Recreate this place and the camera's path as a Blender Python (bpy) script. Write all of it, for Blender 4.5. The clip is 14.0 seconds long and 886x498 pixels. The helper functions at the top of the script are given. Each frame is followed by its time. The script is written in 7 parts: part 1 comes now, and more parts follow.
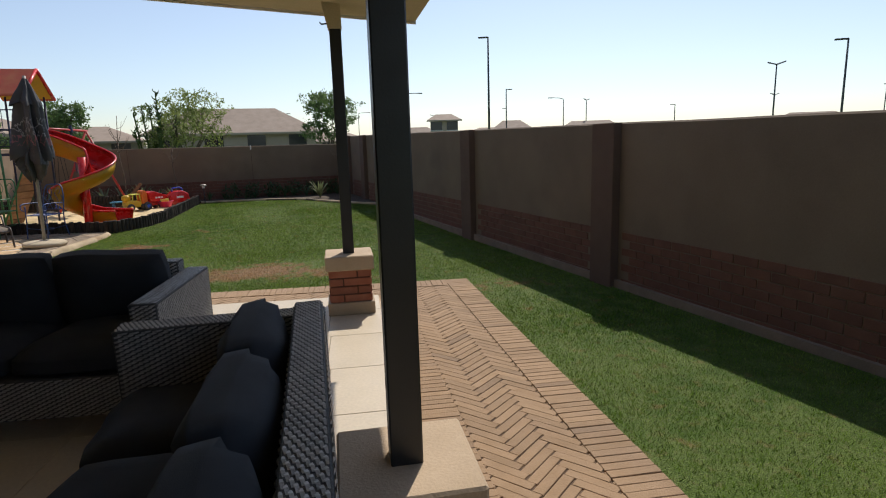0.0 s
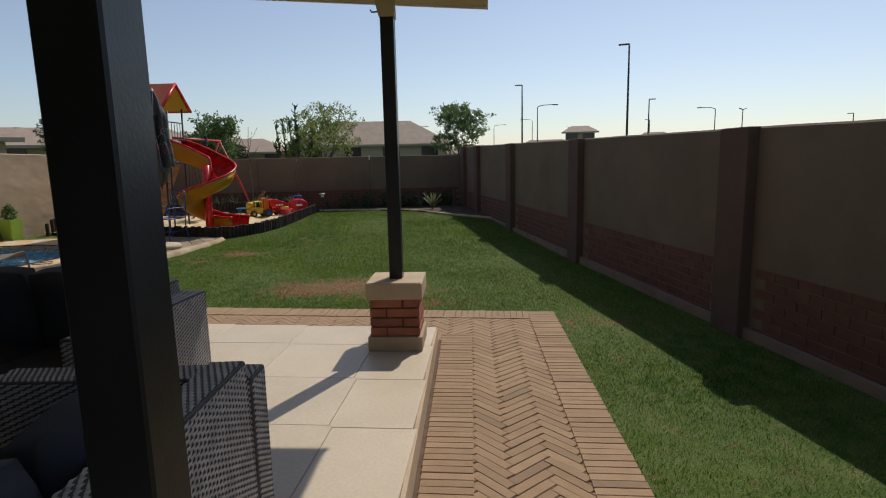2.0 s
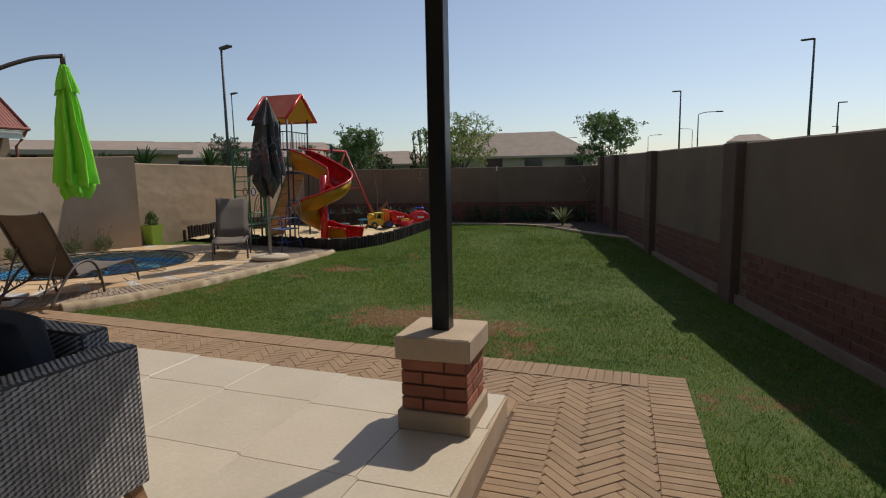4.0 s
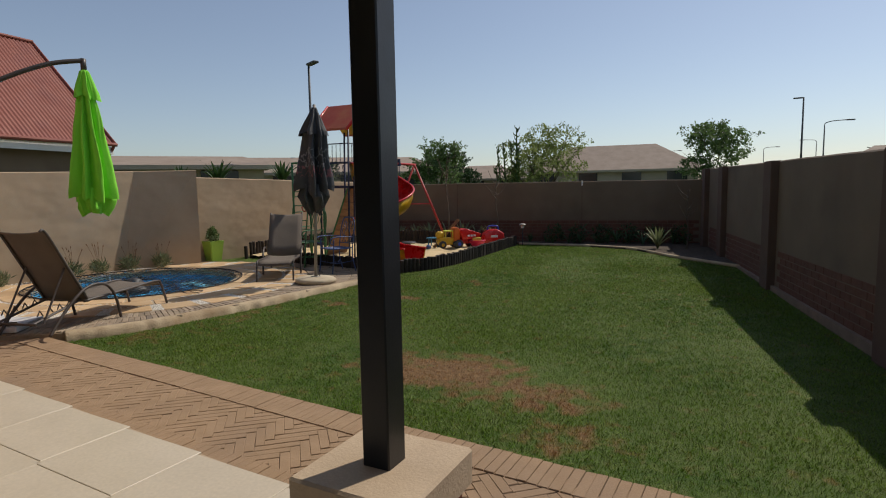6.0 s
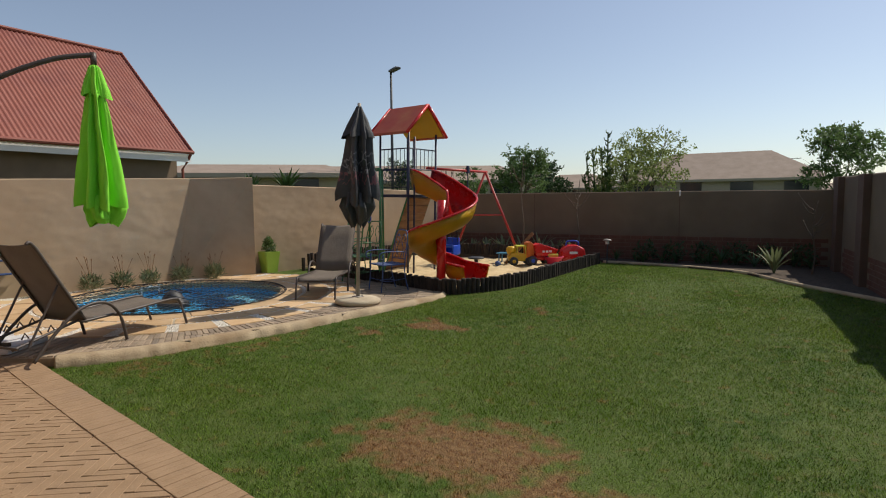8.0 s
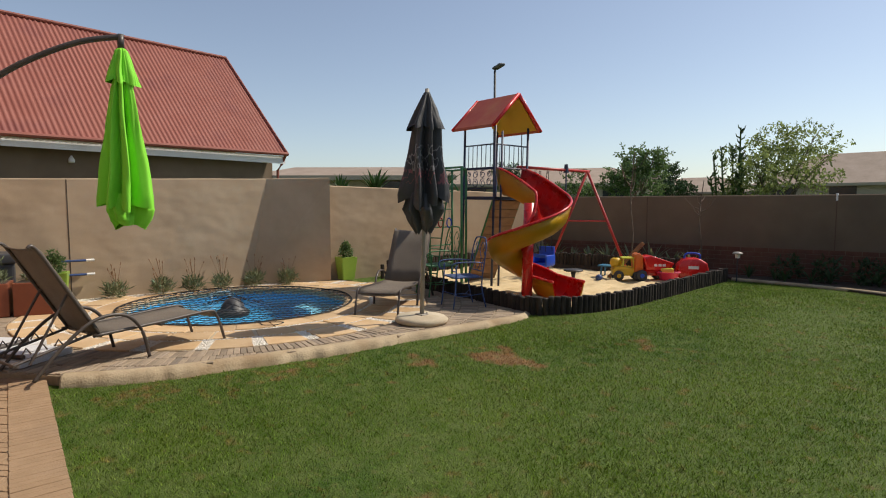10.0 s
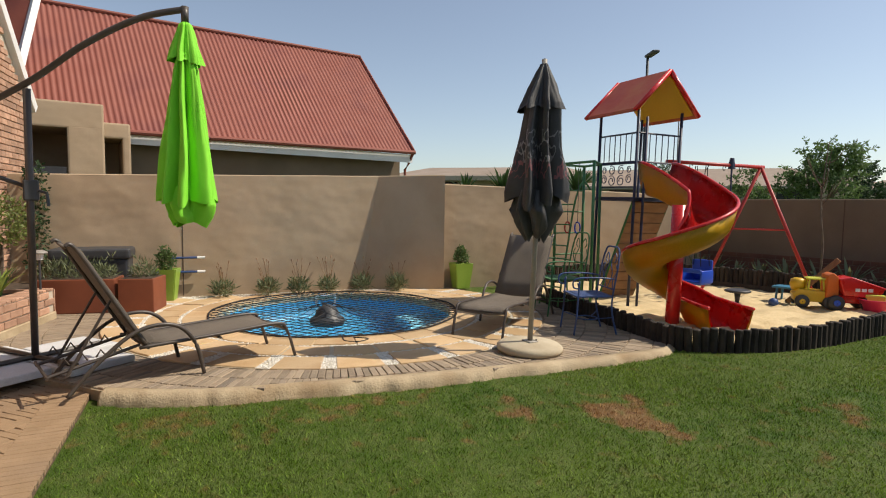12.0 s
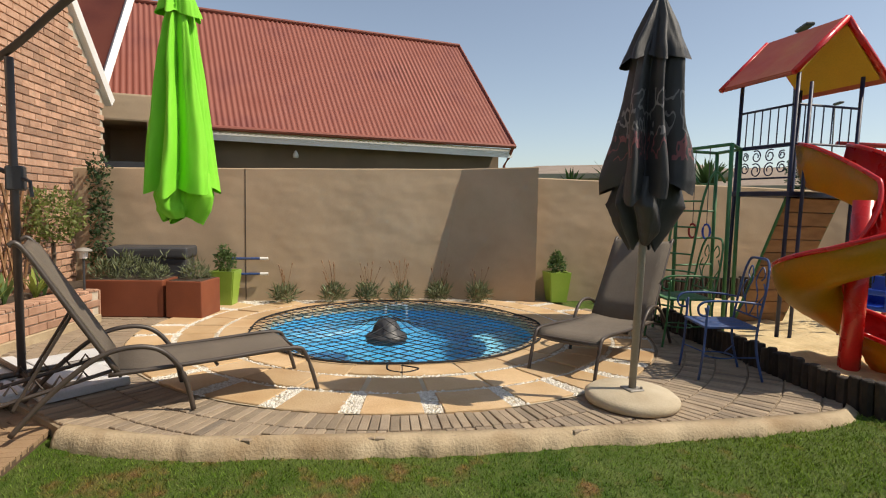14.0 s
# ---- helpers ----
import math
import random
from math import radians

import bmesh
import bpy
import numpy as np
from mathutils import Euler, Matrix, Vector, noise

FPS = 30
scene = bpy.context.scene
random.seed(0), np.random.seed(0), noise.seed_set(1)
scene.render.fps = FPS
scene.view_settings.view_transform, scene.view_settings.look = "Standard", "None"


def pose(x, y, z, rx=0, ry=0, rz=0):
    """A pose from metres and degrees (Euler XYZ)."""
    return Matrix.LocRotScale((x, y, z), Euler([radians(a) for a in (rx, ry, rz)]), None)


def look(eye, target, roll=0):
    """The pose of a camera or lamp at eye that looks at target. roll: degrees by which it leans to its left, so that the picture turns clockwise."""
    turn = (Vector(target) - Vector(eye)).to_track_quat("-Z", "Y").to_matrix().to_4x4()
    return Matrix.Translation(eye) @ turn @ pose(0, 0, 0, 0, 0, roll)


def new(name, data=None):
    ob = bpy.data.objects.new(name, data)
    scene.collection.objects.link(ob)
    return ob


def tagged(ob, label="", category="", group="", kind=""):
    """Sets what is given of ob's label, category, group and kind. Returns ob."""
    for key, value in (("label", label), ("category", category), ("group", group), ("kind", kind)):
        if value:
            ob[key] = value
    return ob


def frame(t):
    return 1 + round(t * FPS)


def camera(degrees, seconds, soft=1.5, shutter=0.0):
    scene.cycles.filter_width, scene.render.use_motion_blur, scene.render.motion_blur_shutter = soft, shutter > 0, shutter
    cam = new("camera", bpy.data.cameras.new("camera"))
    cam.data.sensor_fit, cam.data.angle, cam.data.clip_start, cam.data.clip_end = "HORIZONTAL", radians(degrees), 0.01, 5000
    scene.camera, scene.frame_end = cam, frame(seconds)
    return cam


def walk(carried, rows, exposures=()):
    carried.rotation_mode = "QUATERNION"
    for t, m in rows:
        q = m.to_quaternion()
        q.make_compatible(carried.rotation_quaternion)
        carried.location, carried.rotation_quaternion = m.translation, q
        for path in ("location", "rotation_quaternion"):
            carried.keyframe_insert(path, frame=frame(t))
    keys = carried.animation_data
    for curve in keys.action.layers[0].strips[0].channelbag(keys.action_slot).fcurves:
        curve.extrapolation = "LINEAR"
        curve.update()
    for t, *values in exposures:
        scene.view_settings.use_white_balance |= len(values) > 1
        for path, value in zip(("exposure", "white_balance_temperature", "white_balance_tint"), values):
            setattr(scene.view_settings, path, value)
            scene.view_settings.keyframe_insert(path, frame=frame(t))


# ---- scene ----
cam = camera(76.4, 14.0, soft=1.1)
PATH = [
    (0, (0.807, 0.929, 1.515), (1.354, 2.817, 1.144), -1.7),
    (0.5, (1.032, 1.116, 1.552), (1.483, 3.032, 1.195), -1.8),
    (1, (1.194, 1.271, 1.516), (1.542, 3.211, 1.176), -1.7),
    (1.5, (1.341, 1.438, 1.475), (1.567, 3.398, 1.147), -1.4),
    (2, (1.474, 1.613, 1.471), (1.564, 3.586, 1.154), -1.3),
    (2.5, (1.604, 1.864, 1.468), (1.524, 3.839, 1.168), -1.3),
    (3, (1.732, 2.13, 1.455), (1.518, 4.097, 1.165), -1.2),
    (5.5, (2.029, 3.814, 1.416), (1.375, 5.692, 1.198), -1.1),
    (6, (2.052, 4.117, 1.424), (1.317, 5.966, 1.217), -1.0),
    (6.5, (2.066, 4.433, 1.417), (1.243, 6.245, 1.214), -0.9),
    (7, (2.056, 4.758, 1.435), (1.168, 6.539, 1.242), -0.8),
    (9.5, (1.748, 6.352, 1.426), (0.485, 7.895, 1.272), -0.2),
    (10, (1.644, 6.639, 1.412), (0.301, 8.112, 1.258), -0.1),
    (10.5, (1.541, 6.9, 1.412), (0.106, 8.284, 1.258), 0.2),
    (11, (1.423, 7.172, 1.401), (-0.102, 8.457, 1.247), 0.3),
    (11.5, (1.233, 7.441, 1.401), (-0.37, 8.628, 1.25), 0.5),
    (12, (1.016, 7.703, 1.387), (-0.655, 8.792, 1.24), 0.7),
    (12.5, (0.841, 7.956, 1.363), (-0.892, 8.943, 1.217), 0.8),
    (13, (0.551, 8.176, 1.366), (-1.213, 9.107, 1.22), 0.9),
    (13.5, (0.327, 8.425, 1.347), (-1.48, 9.27, 1.202), 1.0),
    (14, (0.099, 8.663, 1.336), (-1.757, 9.394, 1.19), 1.0),
]
EXPOSURES = [(0, 0.12, 6700, 11), (1.5, -0.16, 6750, 11), (3, -0.26, 6750, 11), (5.5, -0.34, 6800, 11), (7, -0.2, 6950, 11), (9.5, 0.07, 7050, 11), (12.5, 0.22, 7300, 10), (14, 0.22, 7400, 10)]
walk(cam, [(t, look(eye, target, roll)) for t, eye, target, roll in PATH], EXPOSURES)

# ---- world and sun ----
SUN_AZ, SUN_EL = radians(30), radians(50)   # azimuth from +y towards +x
world = bpy.data.worlds.new("world")
scene.world = world
world.use_nodes = True
wn = world.node_tree
sky = wn.nodes.new("ShaderNodeTexSky")
sky.sky_type = "NISHITA"
sky.sun_disc = False
sky.sun_elevation, sky.sun_rotation = SUN_EL, SUN_AZ
sky.dust_density, sky.air_density, sky.ozone_density = 0.55, 1.0, 4.0
wn.nodes["Background"].inputs["Strength"].default_value = 0.122
haze = wn.nodes.new("ShaderNodeHueSaturation")
haze.inputs["Saturation"].default_value = 0.82
wn.links.new(sky.outputs["Color"], haze.inputs["Color"])
wn.links.new(haze.outputs["Color"], wn.nodes["Background"].inputs["Color"])
sun = new("sun", bpy.data.lights.new("sun", "SUN"))
sun.data.energy, sun.data.angle, sun.data.color = 3.95, radians(0.53), (1.0, 0.95, 0.87)
sun.matrix_world = look((0, 0, 20), (-math.sin(SUN_AZ) * 20, -math.cos(SUN_AZ) * 20, 20 - 20 * math.tan(SUN_EL)))

# ---- small helpers ----
rng = random.Random(7)


def part(name, bm, material, parent=None, label="", smooth=False):
    """Links a bmesh as one mesh object, under a thing or a part."""
    me = bpy.data.meshes.new(name)
    bm.to_mesh(me)
    bm.free()
    if smooth:
        me.polygons.foreach_set("use_smooth", [True] * len(me.polygons))
    me.materials.append(material)
    ob = new(name, me)
    if parent:
        ob.parent = parent
    return tagged(ob, label)


def thing(name, label, category, at=None, group="", kind=""):
    ob = new(name)
    ob.empty_display_size = 0.1
    if at is not None:
        ob.matrix_basis = at
    return tagged(ob, label, category, group, kind)


def setting(ob, label, category):
    return tagged(ob, label, category, kind="structure")


def box(bm, lo, hi, m=None, bevel=0.0, seg=1):
    c = [(a + b) / 2 for a, b in zip(lo, hi)]
    s = [abs(b - a) for a, b in zip(lo, hi)]
    mm = Matrix.Translation(c) @ Matrix.Diagonal((*s, 1))
    if m is not None:
        mm = m @ mm
    vs = bmesh.ops.create_cube(bm, size=1, matrix=mm)["verts"]
    if bevel:
        es = list({e for v in vs for e in v.link_edges})
        bmesh.ops.bevel(bm, geom=es, offset=bevel, segments=seg, affect="EDGES", profile=0.6)


def tube(bm, pts, r, seg=8, closed=False, r1=None):
    """A round bar along points; r to r1 along it."""
    pts = [Vector(p) for p in pts]
    n = len(pts)
    rings = []
    for i, p in enumerate(pts):
        a = pts[i - 1] if (i > 0 or closed) else pts[i]
        b = pts[(i + 1) % n] if (i < n - 1 or closed) else pts[i]
        d = (b - a).normalized()
        up = Vector((0, 0, 1)) if abs(d.z) < 0.93 else Vector((1, 0, 0))
        s = d.cross(up).normalized()
        w = s.cross(d).normalized()
        rr = r if r1 is None else r + (r1 - r) * i / max(1, n - 1)
        rings.append([bm.verts.new(p + rr * (math.cos(k * 2 * math.pi / seg) * s + math.sin(k * 2 * math.pi / seg) * w)) for k in range(seg)])
    for i in range(n if closed else n - 1):
        a, b = rings[i], rings[(i + 1) % n]
        for k in range(seg):
            bm.faces.new((a[k], a[(k + 1) % seg], b[(k + 1) % seg], b[k]))
    if not closed:
        bm.faces.new(rings[0][::-1])
        bm.faces.new(rings[-1])


def lathe(bm, profile, seg=24, m=None, cap=True):
    """Turns (r, z) pairs round the z axis."""
    rings = []
    for r, z in profile:
        ring = []
        for k in range(seg):
            v = Vector((r * math.cos(2 * math.pi * k / seg), r * math.sin(2 * math.pi * k / seg), z))
            ring.append(bm.verts.new(m @ v if m else v))
        rings.append(ring)
    for a, b in zip(rings, rings[1:]):
        for k in range(seg):
            bm.faces.new((a[k], a[(k + 1) % seg], b[(k + 1) % seg], b[k]))
    if cap:
        bm.faces.new(rings[0][::-1])
        bm.faces.new(rings[-1])


def prism(bm, poly, z0, z1):
    """An upright solid over a plan polygon; z0, z1: heights, or functions of x, y."""
    f0 = z0 if callable(z0) else (lambda x, y: z0)
    f1 = z1 if callable(z1) else (lambda x, y: z1)
    a = [bm.verts.new((x, y, f0(x, y))) for x, y in poly]
    b = [bm.verts.new((x, y, f1(x, y))) for x, y in poly]
    n = len(poly)
    for i in range(n):
        bm.faces.new((a[i], a[(i + 1) % n], b[(i + 1) % n], b[i]))
    bm.faces.new(b)
    bm.faces.new(a[::-1])
    bmesh.ops.recalc_face_normals(bm, faces=bm.faces[:])


def arc(c, r, a0, a1, n):
    return [(c[0] + r * math.cos(radians(a0 + (a1 - a0) * i / n)), c[1] + r * math.sin(radians(a0 + (a1 - a0) * i / n))) for i in range(n + 1)]


def bez(p, n=12):
    """Points on a smooth curve through the points p."""
    p = [Vector(q) for q in p]
    out = []
    for i in range(len(p) - 1):
        a, b, c, d = p[max(i - 1, 0)], p[i], p[i + 1], p[min(i + 2, len(p) - 1)]
        for k in range(n):
            t = k / n
            out.append(0.5 * ((2 * b) + (c - a) * t + (2 * a - 5 * b + 4 * c - d) * t * t + (3 * b - a - 3 * c + d) * t ** 3))
    return out + [p[-1]]


def smoothstep(t):
    t = min(1, max(0, t))
    return t * t * (3 - 2 * t)


def rise(x, y):
    """The lawn's height: it climbs a little towards the back."""
    return 0.12 * smoothstep((y - 9) / 8.0)


# ---- materials ----
def mat(name, c1, c2, scale=6.0, rough=0.75, bump=0.25, bscale=80.0, metal=0.0, rnd=0.0, stain=None, sscale=1.2, spec=0.5, stretch=None, coat=0.0):
    """Two colours mixed by a broad noise and a fine grain, stains at a larger scale, fine relief; rnd: brightness spread from piece to piece."""
    m = bpy.data.materials.new(name)
    m.use_nodes = True
    t = m.node_tree
    N, L = t.nodes.new, t.links.new
    b = t.nodes["Principled BSDF"]
    tc = N("ShaderNodeTexCoord")
    vec = tc.outputs["Object"]
    info = N("ShaderNodeObjectInfo")
    add = N("ShaderNodeVectorMath")
    add.operation = "MULTIPLY_ADD"
    comb = N("ShaderNodeCombineXYZ")
    for k in range(3):
        L(info.outputs["Random"], comb.inputs[k])
    L(comb.outputs[0], add.inputs[0])
    add.inputs[1].default_value = (37, 53, 71)
    L(vec, add.inputs[2])
    vec = add.outputs[0]
    if stretch:
        mp = N("ShaderNodeMapping")
        mp.inputs["Scale"].default_value = stretch
        L(vec, mp.inputs[0])
        vec = mp.outputs[0]

    def nz(s, d=5):
        q = N("ShaderNodeTexNoise")
        q.inputs["Scale"].default_value = s
        q.inputs["Detail"].default_value = d
        L(vec, q.inputs["Vector"])
        return q.outputs["Fac"]

    def ramp(f, lo, hi):
        q = N("ShaderNodeMapRange")
        q.inputs[1].default_value, q.inputs[2].default_value = lo, hi
        L(f, q.inputs[0])
        return q.outputs[0]

    def mix(f, a, bb):
        q = N("ShaderNodeMix")
        q.data_type = "RGBA"
        L(f, q.inputs[0])
        for s, v in ((q.inputs[6], a), (q.inputs[7], bb)):
            if isinstance(v, tuple):
                s.default_value = (*v, 1)
            else:
                L(v, s)
        return q.outputs[2]

    col = mix(ramp(nz(scale), 0.32, 0.68), c1, c2)
    grain = nz(bscale, 3)
    hsv = N("ShaderNodeHueSaturation")
    gr = N("ShaderNodeMapRange")
    gr.inputs[3].default_value, gr.inputs[4].default_value = 0.86, 1.14
    L(grain, gr.inputs[0])
    val = gr.outputs[0]
    if rnd:
        rr = N("ShaderNodeMapRange")
        rr.inputs[3].default_value, rr.inputs[4].default_value = 1 - rnd, 1 + rnd
        L(info.outputs["Random"], rr.inputs[0])
        mu = N("ShaderNodeMath")
        mu.operation = "MULTIPLY"
        L(val, mu.inputs[0])
        L(rr.outputs[0], mu.inputs[1])
        val = mu.outputs[0]
    if stain:
        col = mix(ramp(nz(sscale, 8), 0.52, 0.75), col, stain)
    L(val, hsv.inputs["Value"])
    L(col, hsv.inputs["Color"])
    L(hsv.outputs[0], b.inputs["Base Color"])
    rm = N("ShaderNodeMapRange")
    rm.inputs[3].default_value, rm.inputs[4].default_value = max(0.03, rough - 0.12), min(1, rough + 0.12)
    L(nz(scale * 2.3), rm.inputs[0])
    L(rm.outputs[0], b.inputs["Roughness"])
    b.inputs["Metallic"].default_value = metal
    b.inputs["Specular IOR Level"].default_value = spec
    b.inputs["Coat Weight"].default_value = coat
    if bump:
        bp = N("ShaderNodeBump")
        bp.inputs["Strength"].default_value = bump
        bp.inputs["Distance"].default_value = 0.01
        L(grain, bp.inputs["Height"])
        L(bp.outputs[0], b.inputs["Normal"])
    return m


def painted_wall(name, c1, c2, relief=0.05, stain=None):
    """Hand-trowelled plaster: a slow uneven relief under the grain."""
    m = mat(name, c1, c2, scale=1.6, rough=0.9, bump=0.1, bscale=90, stain=stain, sscale=0.9)
    t = m.node_tree
    old = [n for n in t.nodes if n.type == "BUMP"][0]
    q = t.nodes.new("ShaderNodeTexNoise")
    q.inputs["Scale"].default_value, q.inputs["Detail"].default_value = 1.9, 2.2
    mp = t.nodes.new("ShaderNodeMapping")
    mp.inputs["Scale"].default_value = (1, 0.8, 1.15)
    tc = [n for n in t.nodes if n.type == "TEX_COORD"][0]
    t.links.new(tc.outputs["Object"], mp.inputs[0])
    t.links.new(mp.outputs[0], q.inputs["Vector"])
    b2 = t.nodes.new("ShaderNodeBump")
    b2.inputs["Strength"].default_value, b2.inputs["Distance"].default_value = 1.0, relief
    t.links.new(q.outputs["Fac"], b2.inputs["Height"])
    t.links.new(old.outputs[0], b2.inputs["Normal"])
    t.links.new(b2.outputs[0], t.nodes["Principled BSDF"].inputs["Normal"])
    return m


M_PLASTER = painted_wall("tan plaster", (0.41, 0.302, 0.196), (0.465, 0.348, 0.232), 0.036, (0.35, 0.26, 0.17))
# plaster and dado browns are lowered to carry the shade on these walls
M_PLASTER_SHADE = painted_wall("brown plaster with shade in its tone", (0.165, 0.118, 0.078), (0.195, 0.142, 0.094), 0.008, (0.135, 0.098, 0.066))
M_DADO = mat("red brown brickwork", (0.125, 0.052, 0.032), (0.165, 0.072, 0.044), 5, 0.88, 0.4, 90, rnd=0.1)
M_PILASTER = mat("dark brown paint", (0.105, 0.062, 0.042), (0.13, 0.078, 0.053), 3, 0.9, 0.3, 110)
M_MORTAR = mat("mortar", (0.48, 0.41, 0.32), (0.56, 0.48, 0.38), 12, 0.95, 0.3, 160)
M_BRICK = mat("fired brick", (0.27, 0.088, 0.048), (0.35, 0.13, 0.075), 9, 0.85, 0.4, 130, rnd=0.2)
M_BRICK_H = mat("mixed face brick", (0.38, 0.21, 0.135), (0.52, 0.31, 0.21), 9, 0.88, 0.4, 130, rnd=0.28)
M_CAP = mat("tan cement cap", (0.44, 0.33, 0.22), (0.50, 0.38, 0.26), 4, 0.85, 0.25, 120, stain=(0.34, 0.25, 0.16))
M_FOOTING = mat("stained cement footing", (0.20, 0.145, 0.10), (0.26, 0.19, 0.135), 5, 0.92, 0.4, 80)
M_JOINT = mat("pale jointing sand", (0.26, 0.20, 0.13), (0.34, 0.265, 0.18), 14, 0.97, 0.4, 220)
M_TILE = mat("cream porcelain", (0.51, 0.43, 0.315), (0.56, 0.475, 0.355), 3, 0.42, 0.05, 60, rnd=0.03)
M_GROUT = mat("grout", (0.20, 0.17, 0.13), (0.26, 0.22, 0.17), 10, 0.95)
M_PAVER = mat("clay paver", (0.275, 0.178, 0.10), (0.325, 0.213, 0.124), 8, 0.9, 0.4, 110, rnd=0.11, stain=(0.24, 0.16, 0.10))
M_DECKP = mat("grey brown paver", (0.27, 0.205, 0.143), (0.35, 0.27, 0.187), 8, 0.9, 0.45, 110, rnd=0.22, stain=(0.22, 0.18, 0.145))
M_SANDJ = mat("jointing sand", (0.09, 0.055, 0.032), (0.14, 0.09, 0.055), 14, 0.97, 0.4, 220)
M_KERB = mat("weathered cement kerb", (0.38, 0.285, 0.175), (0.49, 0.385, 0.25), 5, 0.92, 0.6, 60, stain=(0.28, 0.18, 0.09), sscale=2.2)
M_FLAG = mat("yellow sandstone", (0.50, 0.33, 0.17), (0.58, 0.41, 0.24), 3, 0.85, 0.4, 70, rnd=0.14, stain=(0.42, 0.25, 0.12))
M_PEBBLE = mat("white pebbles", (0.50, 0.45, 0.37), (0.80, 0.76, 0.68), 45, 0.7, 0.2, 200)
M_SAND = mat("play sand", (0.57, 0.43, 0.23), (0.67, 0.52, 0.30), 5, 0.97, 0.9, 40, stain=(0.44, 0.32, 0.165))
M_SOIL = mat("dark soil", (0.05, 0.035, 0.024), (0.085, 0.06, 0.04), 9, 0.97, 0.8, 60)
M_EARTH = mat("dry veld", (0.24, 0.19, 0.11), (0.31, 0.25, 0.15), 0.3, 0.97, 0.3, 5)
M_BLACK = mat("black powder coat", (0.011, 0.011, 0.012), (0.016, 0.016, 0.018), 6, 0.38, 0.05, 150)
M_LOG = mat("creosoted log", (0.018, 0.013, 0.010), (0.045, 0.032, 0.024), 14, 0.85, 0.6, 60, rnd=0.35, stretch=(1, 1, 0.15))
M_ROOFP = mat("faded red plastic", (0.40, 0.055, 0.028), (0.46, 0.10, 0.045), 3, 0.55, 0.08, 60, stain=(0.46, 0.17, 0.06), sscale=1.6)
M_ROOF = mat("red corrugated steel", (0.25, 0.068, 0.046), (0.285, 0.085, 0.058), 1.2, 0.7, 0.05, 60, stain=(0.20, 0.05, 0.04))
M_WHITE = mat("white paint", (0.74, 0.73, 0.70), (0.80, 0.79, 0.76), 3, 0.55, 0.06, 80)
M_GREY_ROOF = mat("brown tile roof", (0.27, 0.205, 0.155), (0.33, 0.255, 0.20), 1.5, 0.85, 0.3, 8)
M_FARWALL = mat("far house plaster", (0.40, 0.33, 0.26), (0.45, 0.38, 0.30), 0.6, 0.9, 0.1, 20)
M_DARKGLASS = mat("dark window glass", (0.02, 0.024, 0.028), (0.03, 0.034, 0.04), 1, 0.12, 0)
M_WICKER = mat("grey synthetic wicker", (0.34, 0.33, 0.31), (0.52, 0.505, 0.48), 22, 0.45, 0.2, 160)
# near-black core colour stands in for shade in the gaps of the weave
M_WICKSHADE = mat("wicker core dark as gap shade", (0.05, 0.05, 0.05), (0.09, 0.088, 0.085), 60, 0.7, 0.3, 160)
M_CUSHION = mat("charcoal canvas", (0.022, 0.025, 0.031), (0.032, 0.036, 0.044), 5, 0.92, 0.35, 420)
M_RED = mat("red moulded plastic", (0.56, 0.013, 0.012), (0.62, 0.02, 0.018), 2, 0.28, 0.02, 60, coat=0.2)
M_YELLOW = mat("yellow moulded plastic", (0.62, 0.36, 0.015), (0.68, 0.42, 0.025), 2, 0.38, 0.02, 60)
M_BLUE = mat("blue paint", (0.022, 0.06, 0.19), (0.035, 0.085, 0.24), 8, 0.5, 0.1, 90, stain=(0.06, 0.07, 0.11), sscale=9)
M_BLUEP = mat("blue moulded plastic", (0.01, 0.06, 0.45), (0.014, 0.075, 0.5), 3, 0.35, 0.02)
M_NAVY = mat("navy painted steel", (0.012, 0.016, 0.05), (0.02, 0.028, 0.075), 8, 0.5, 0.1, 90)
M_GREEN = mat("green painted steel", (0.03, 0.15, 0.05), (0.05, 0.20, 0.075), 8, 0.5, 0.1, 90)
M_REDSTEEL = mat("red painted steel", (0.38, 0.02, 0.018), (0.44, 0.035, 0.028), 8, 0.45, 0.1, 90)
M_LIME = mat("lime green umbrella cloth", (0.20, 0.66, 0.035), (0.24, 0.72, 0.045), 3, 0.8, 0.25, 350)
M_LIMEPOT = mat("lime glazed pot", (0.25, 0.40, 0.055), (0.29, 0.45, 0.07), 3, 0.35, 0.05)
M_BLACKCLOTH = mat("faded black cloth", (0.018, 0.018, 0.02), (0.048, 0.046, 0.045), 4, 0.55, 0.3, 300)
M_BRONZE = mat("brown coated aluminium", (0.055, 0.042, 0.034), (0.075, 0.058, 0.047), 6, 0.45, 0.08, 120)
M_SLING = mat("brown mesh sling", (0.135, 0.11, 0.085), (0.16, 0.13, 0.10), 4, 0.85, 0.4, 500)
M_GALV = mat("grey pole", (0.24, 0.22, 0.19), (0.30, 0.275, 0.24), 6, 0.5, 0.1, 90)
M_CONCRETE = mat("cast concrete", (0.47, 0.39, 0.27), (0.55, 0.47, 0.34), 6, 0.9, 0.4, 90, stain=(0.38, 0.30, 0.2))
M_SLABW = mat("white concrete slab", (0.56, 0.56, 0.56), (0.63, 0.63, 0.63), 4, 0.85, 0.3, 90, stain=(0.5, 0.5, 0.5))
M_RUST = mat("rust red planter", (0.20, 0.055, 0.026), (0.25, 0.072, 0.034), 3, 0.55, 0.1, 80, stain=(0.16, 0.045, 0.028))
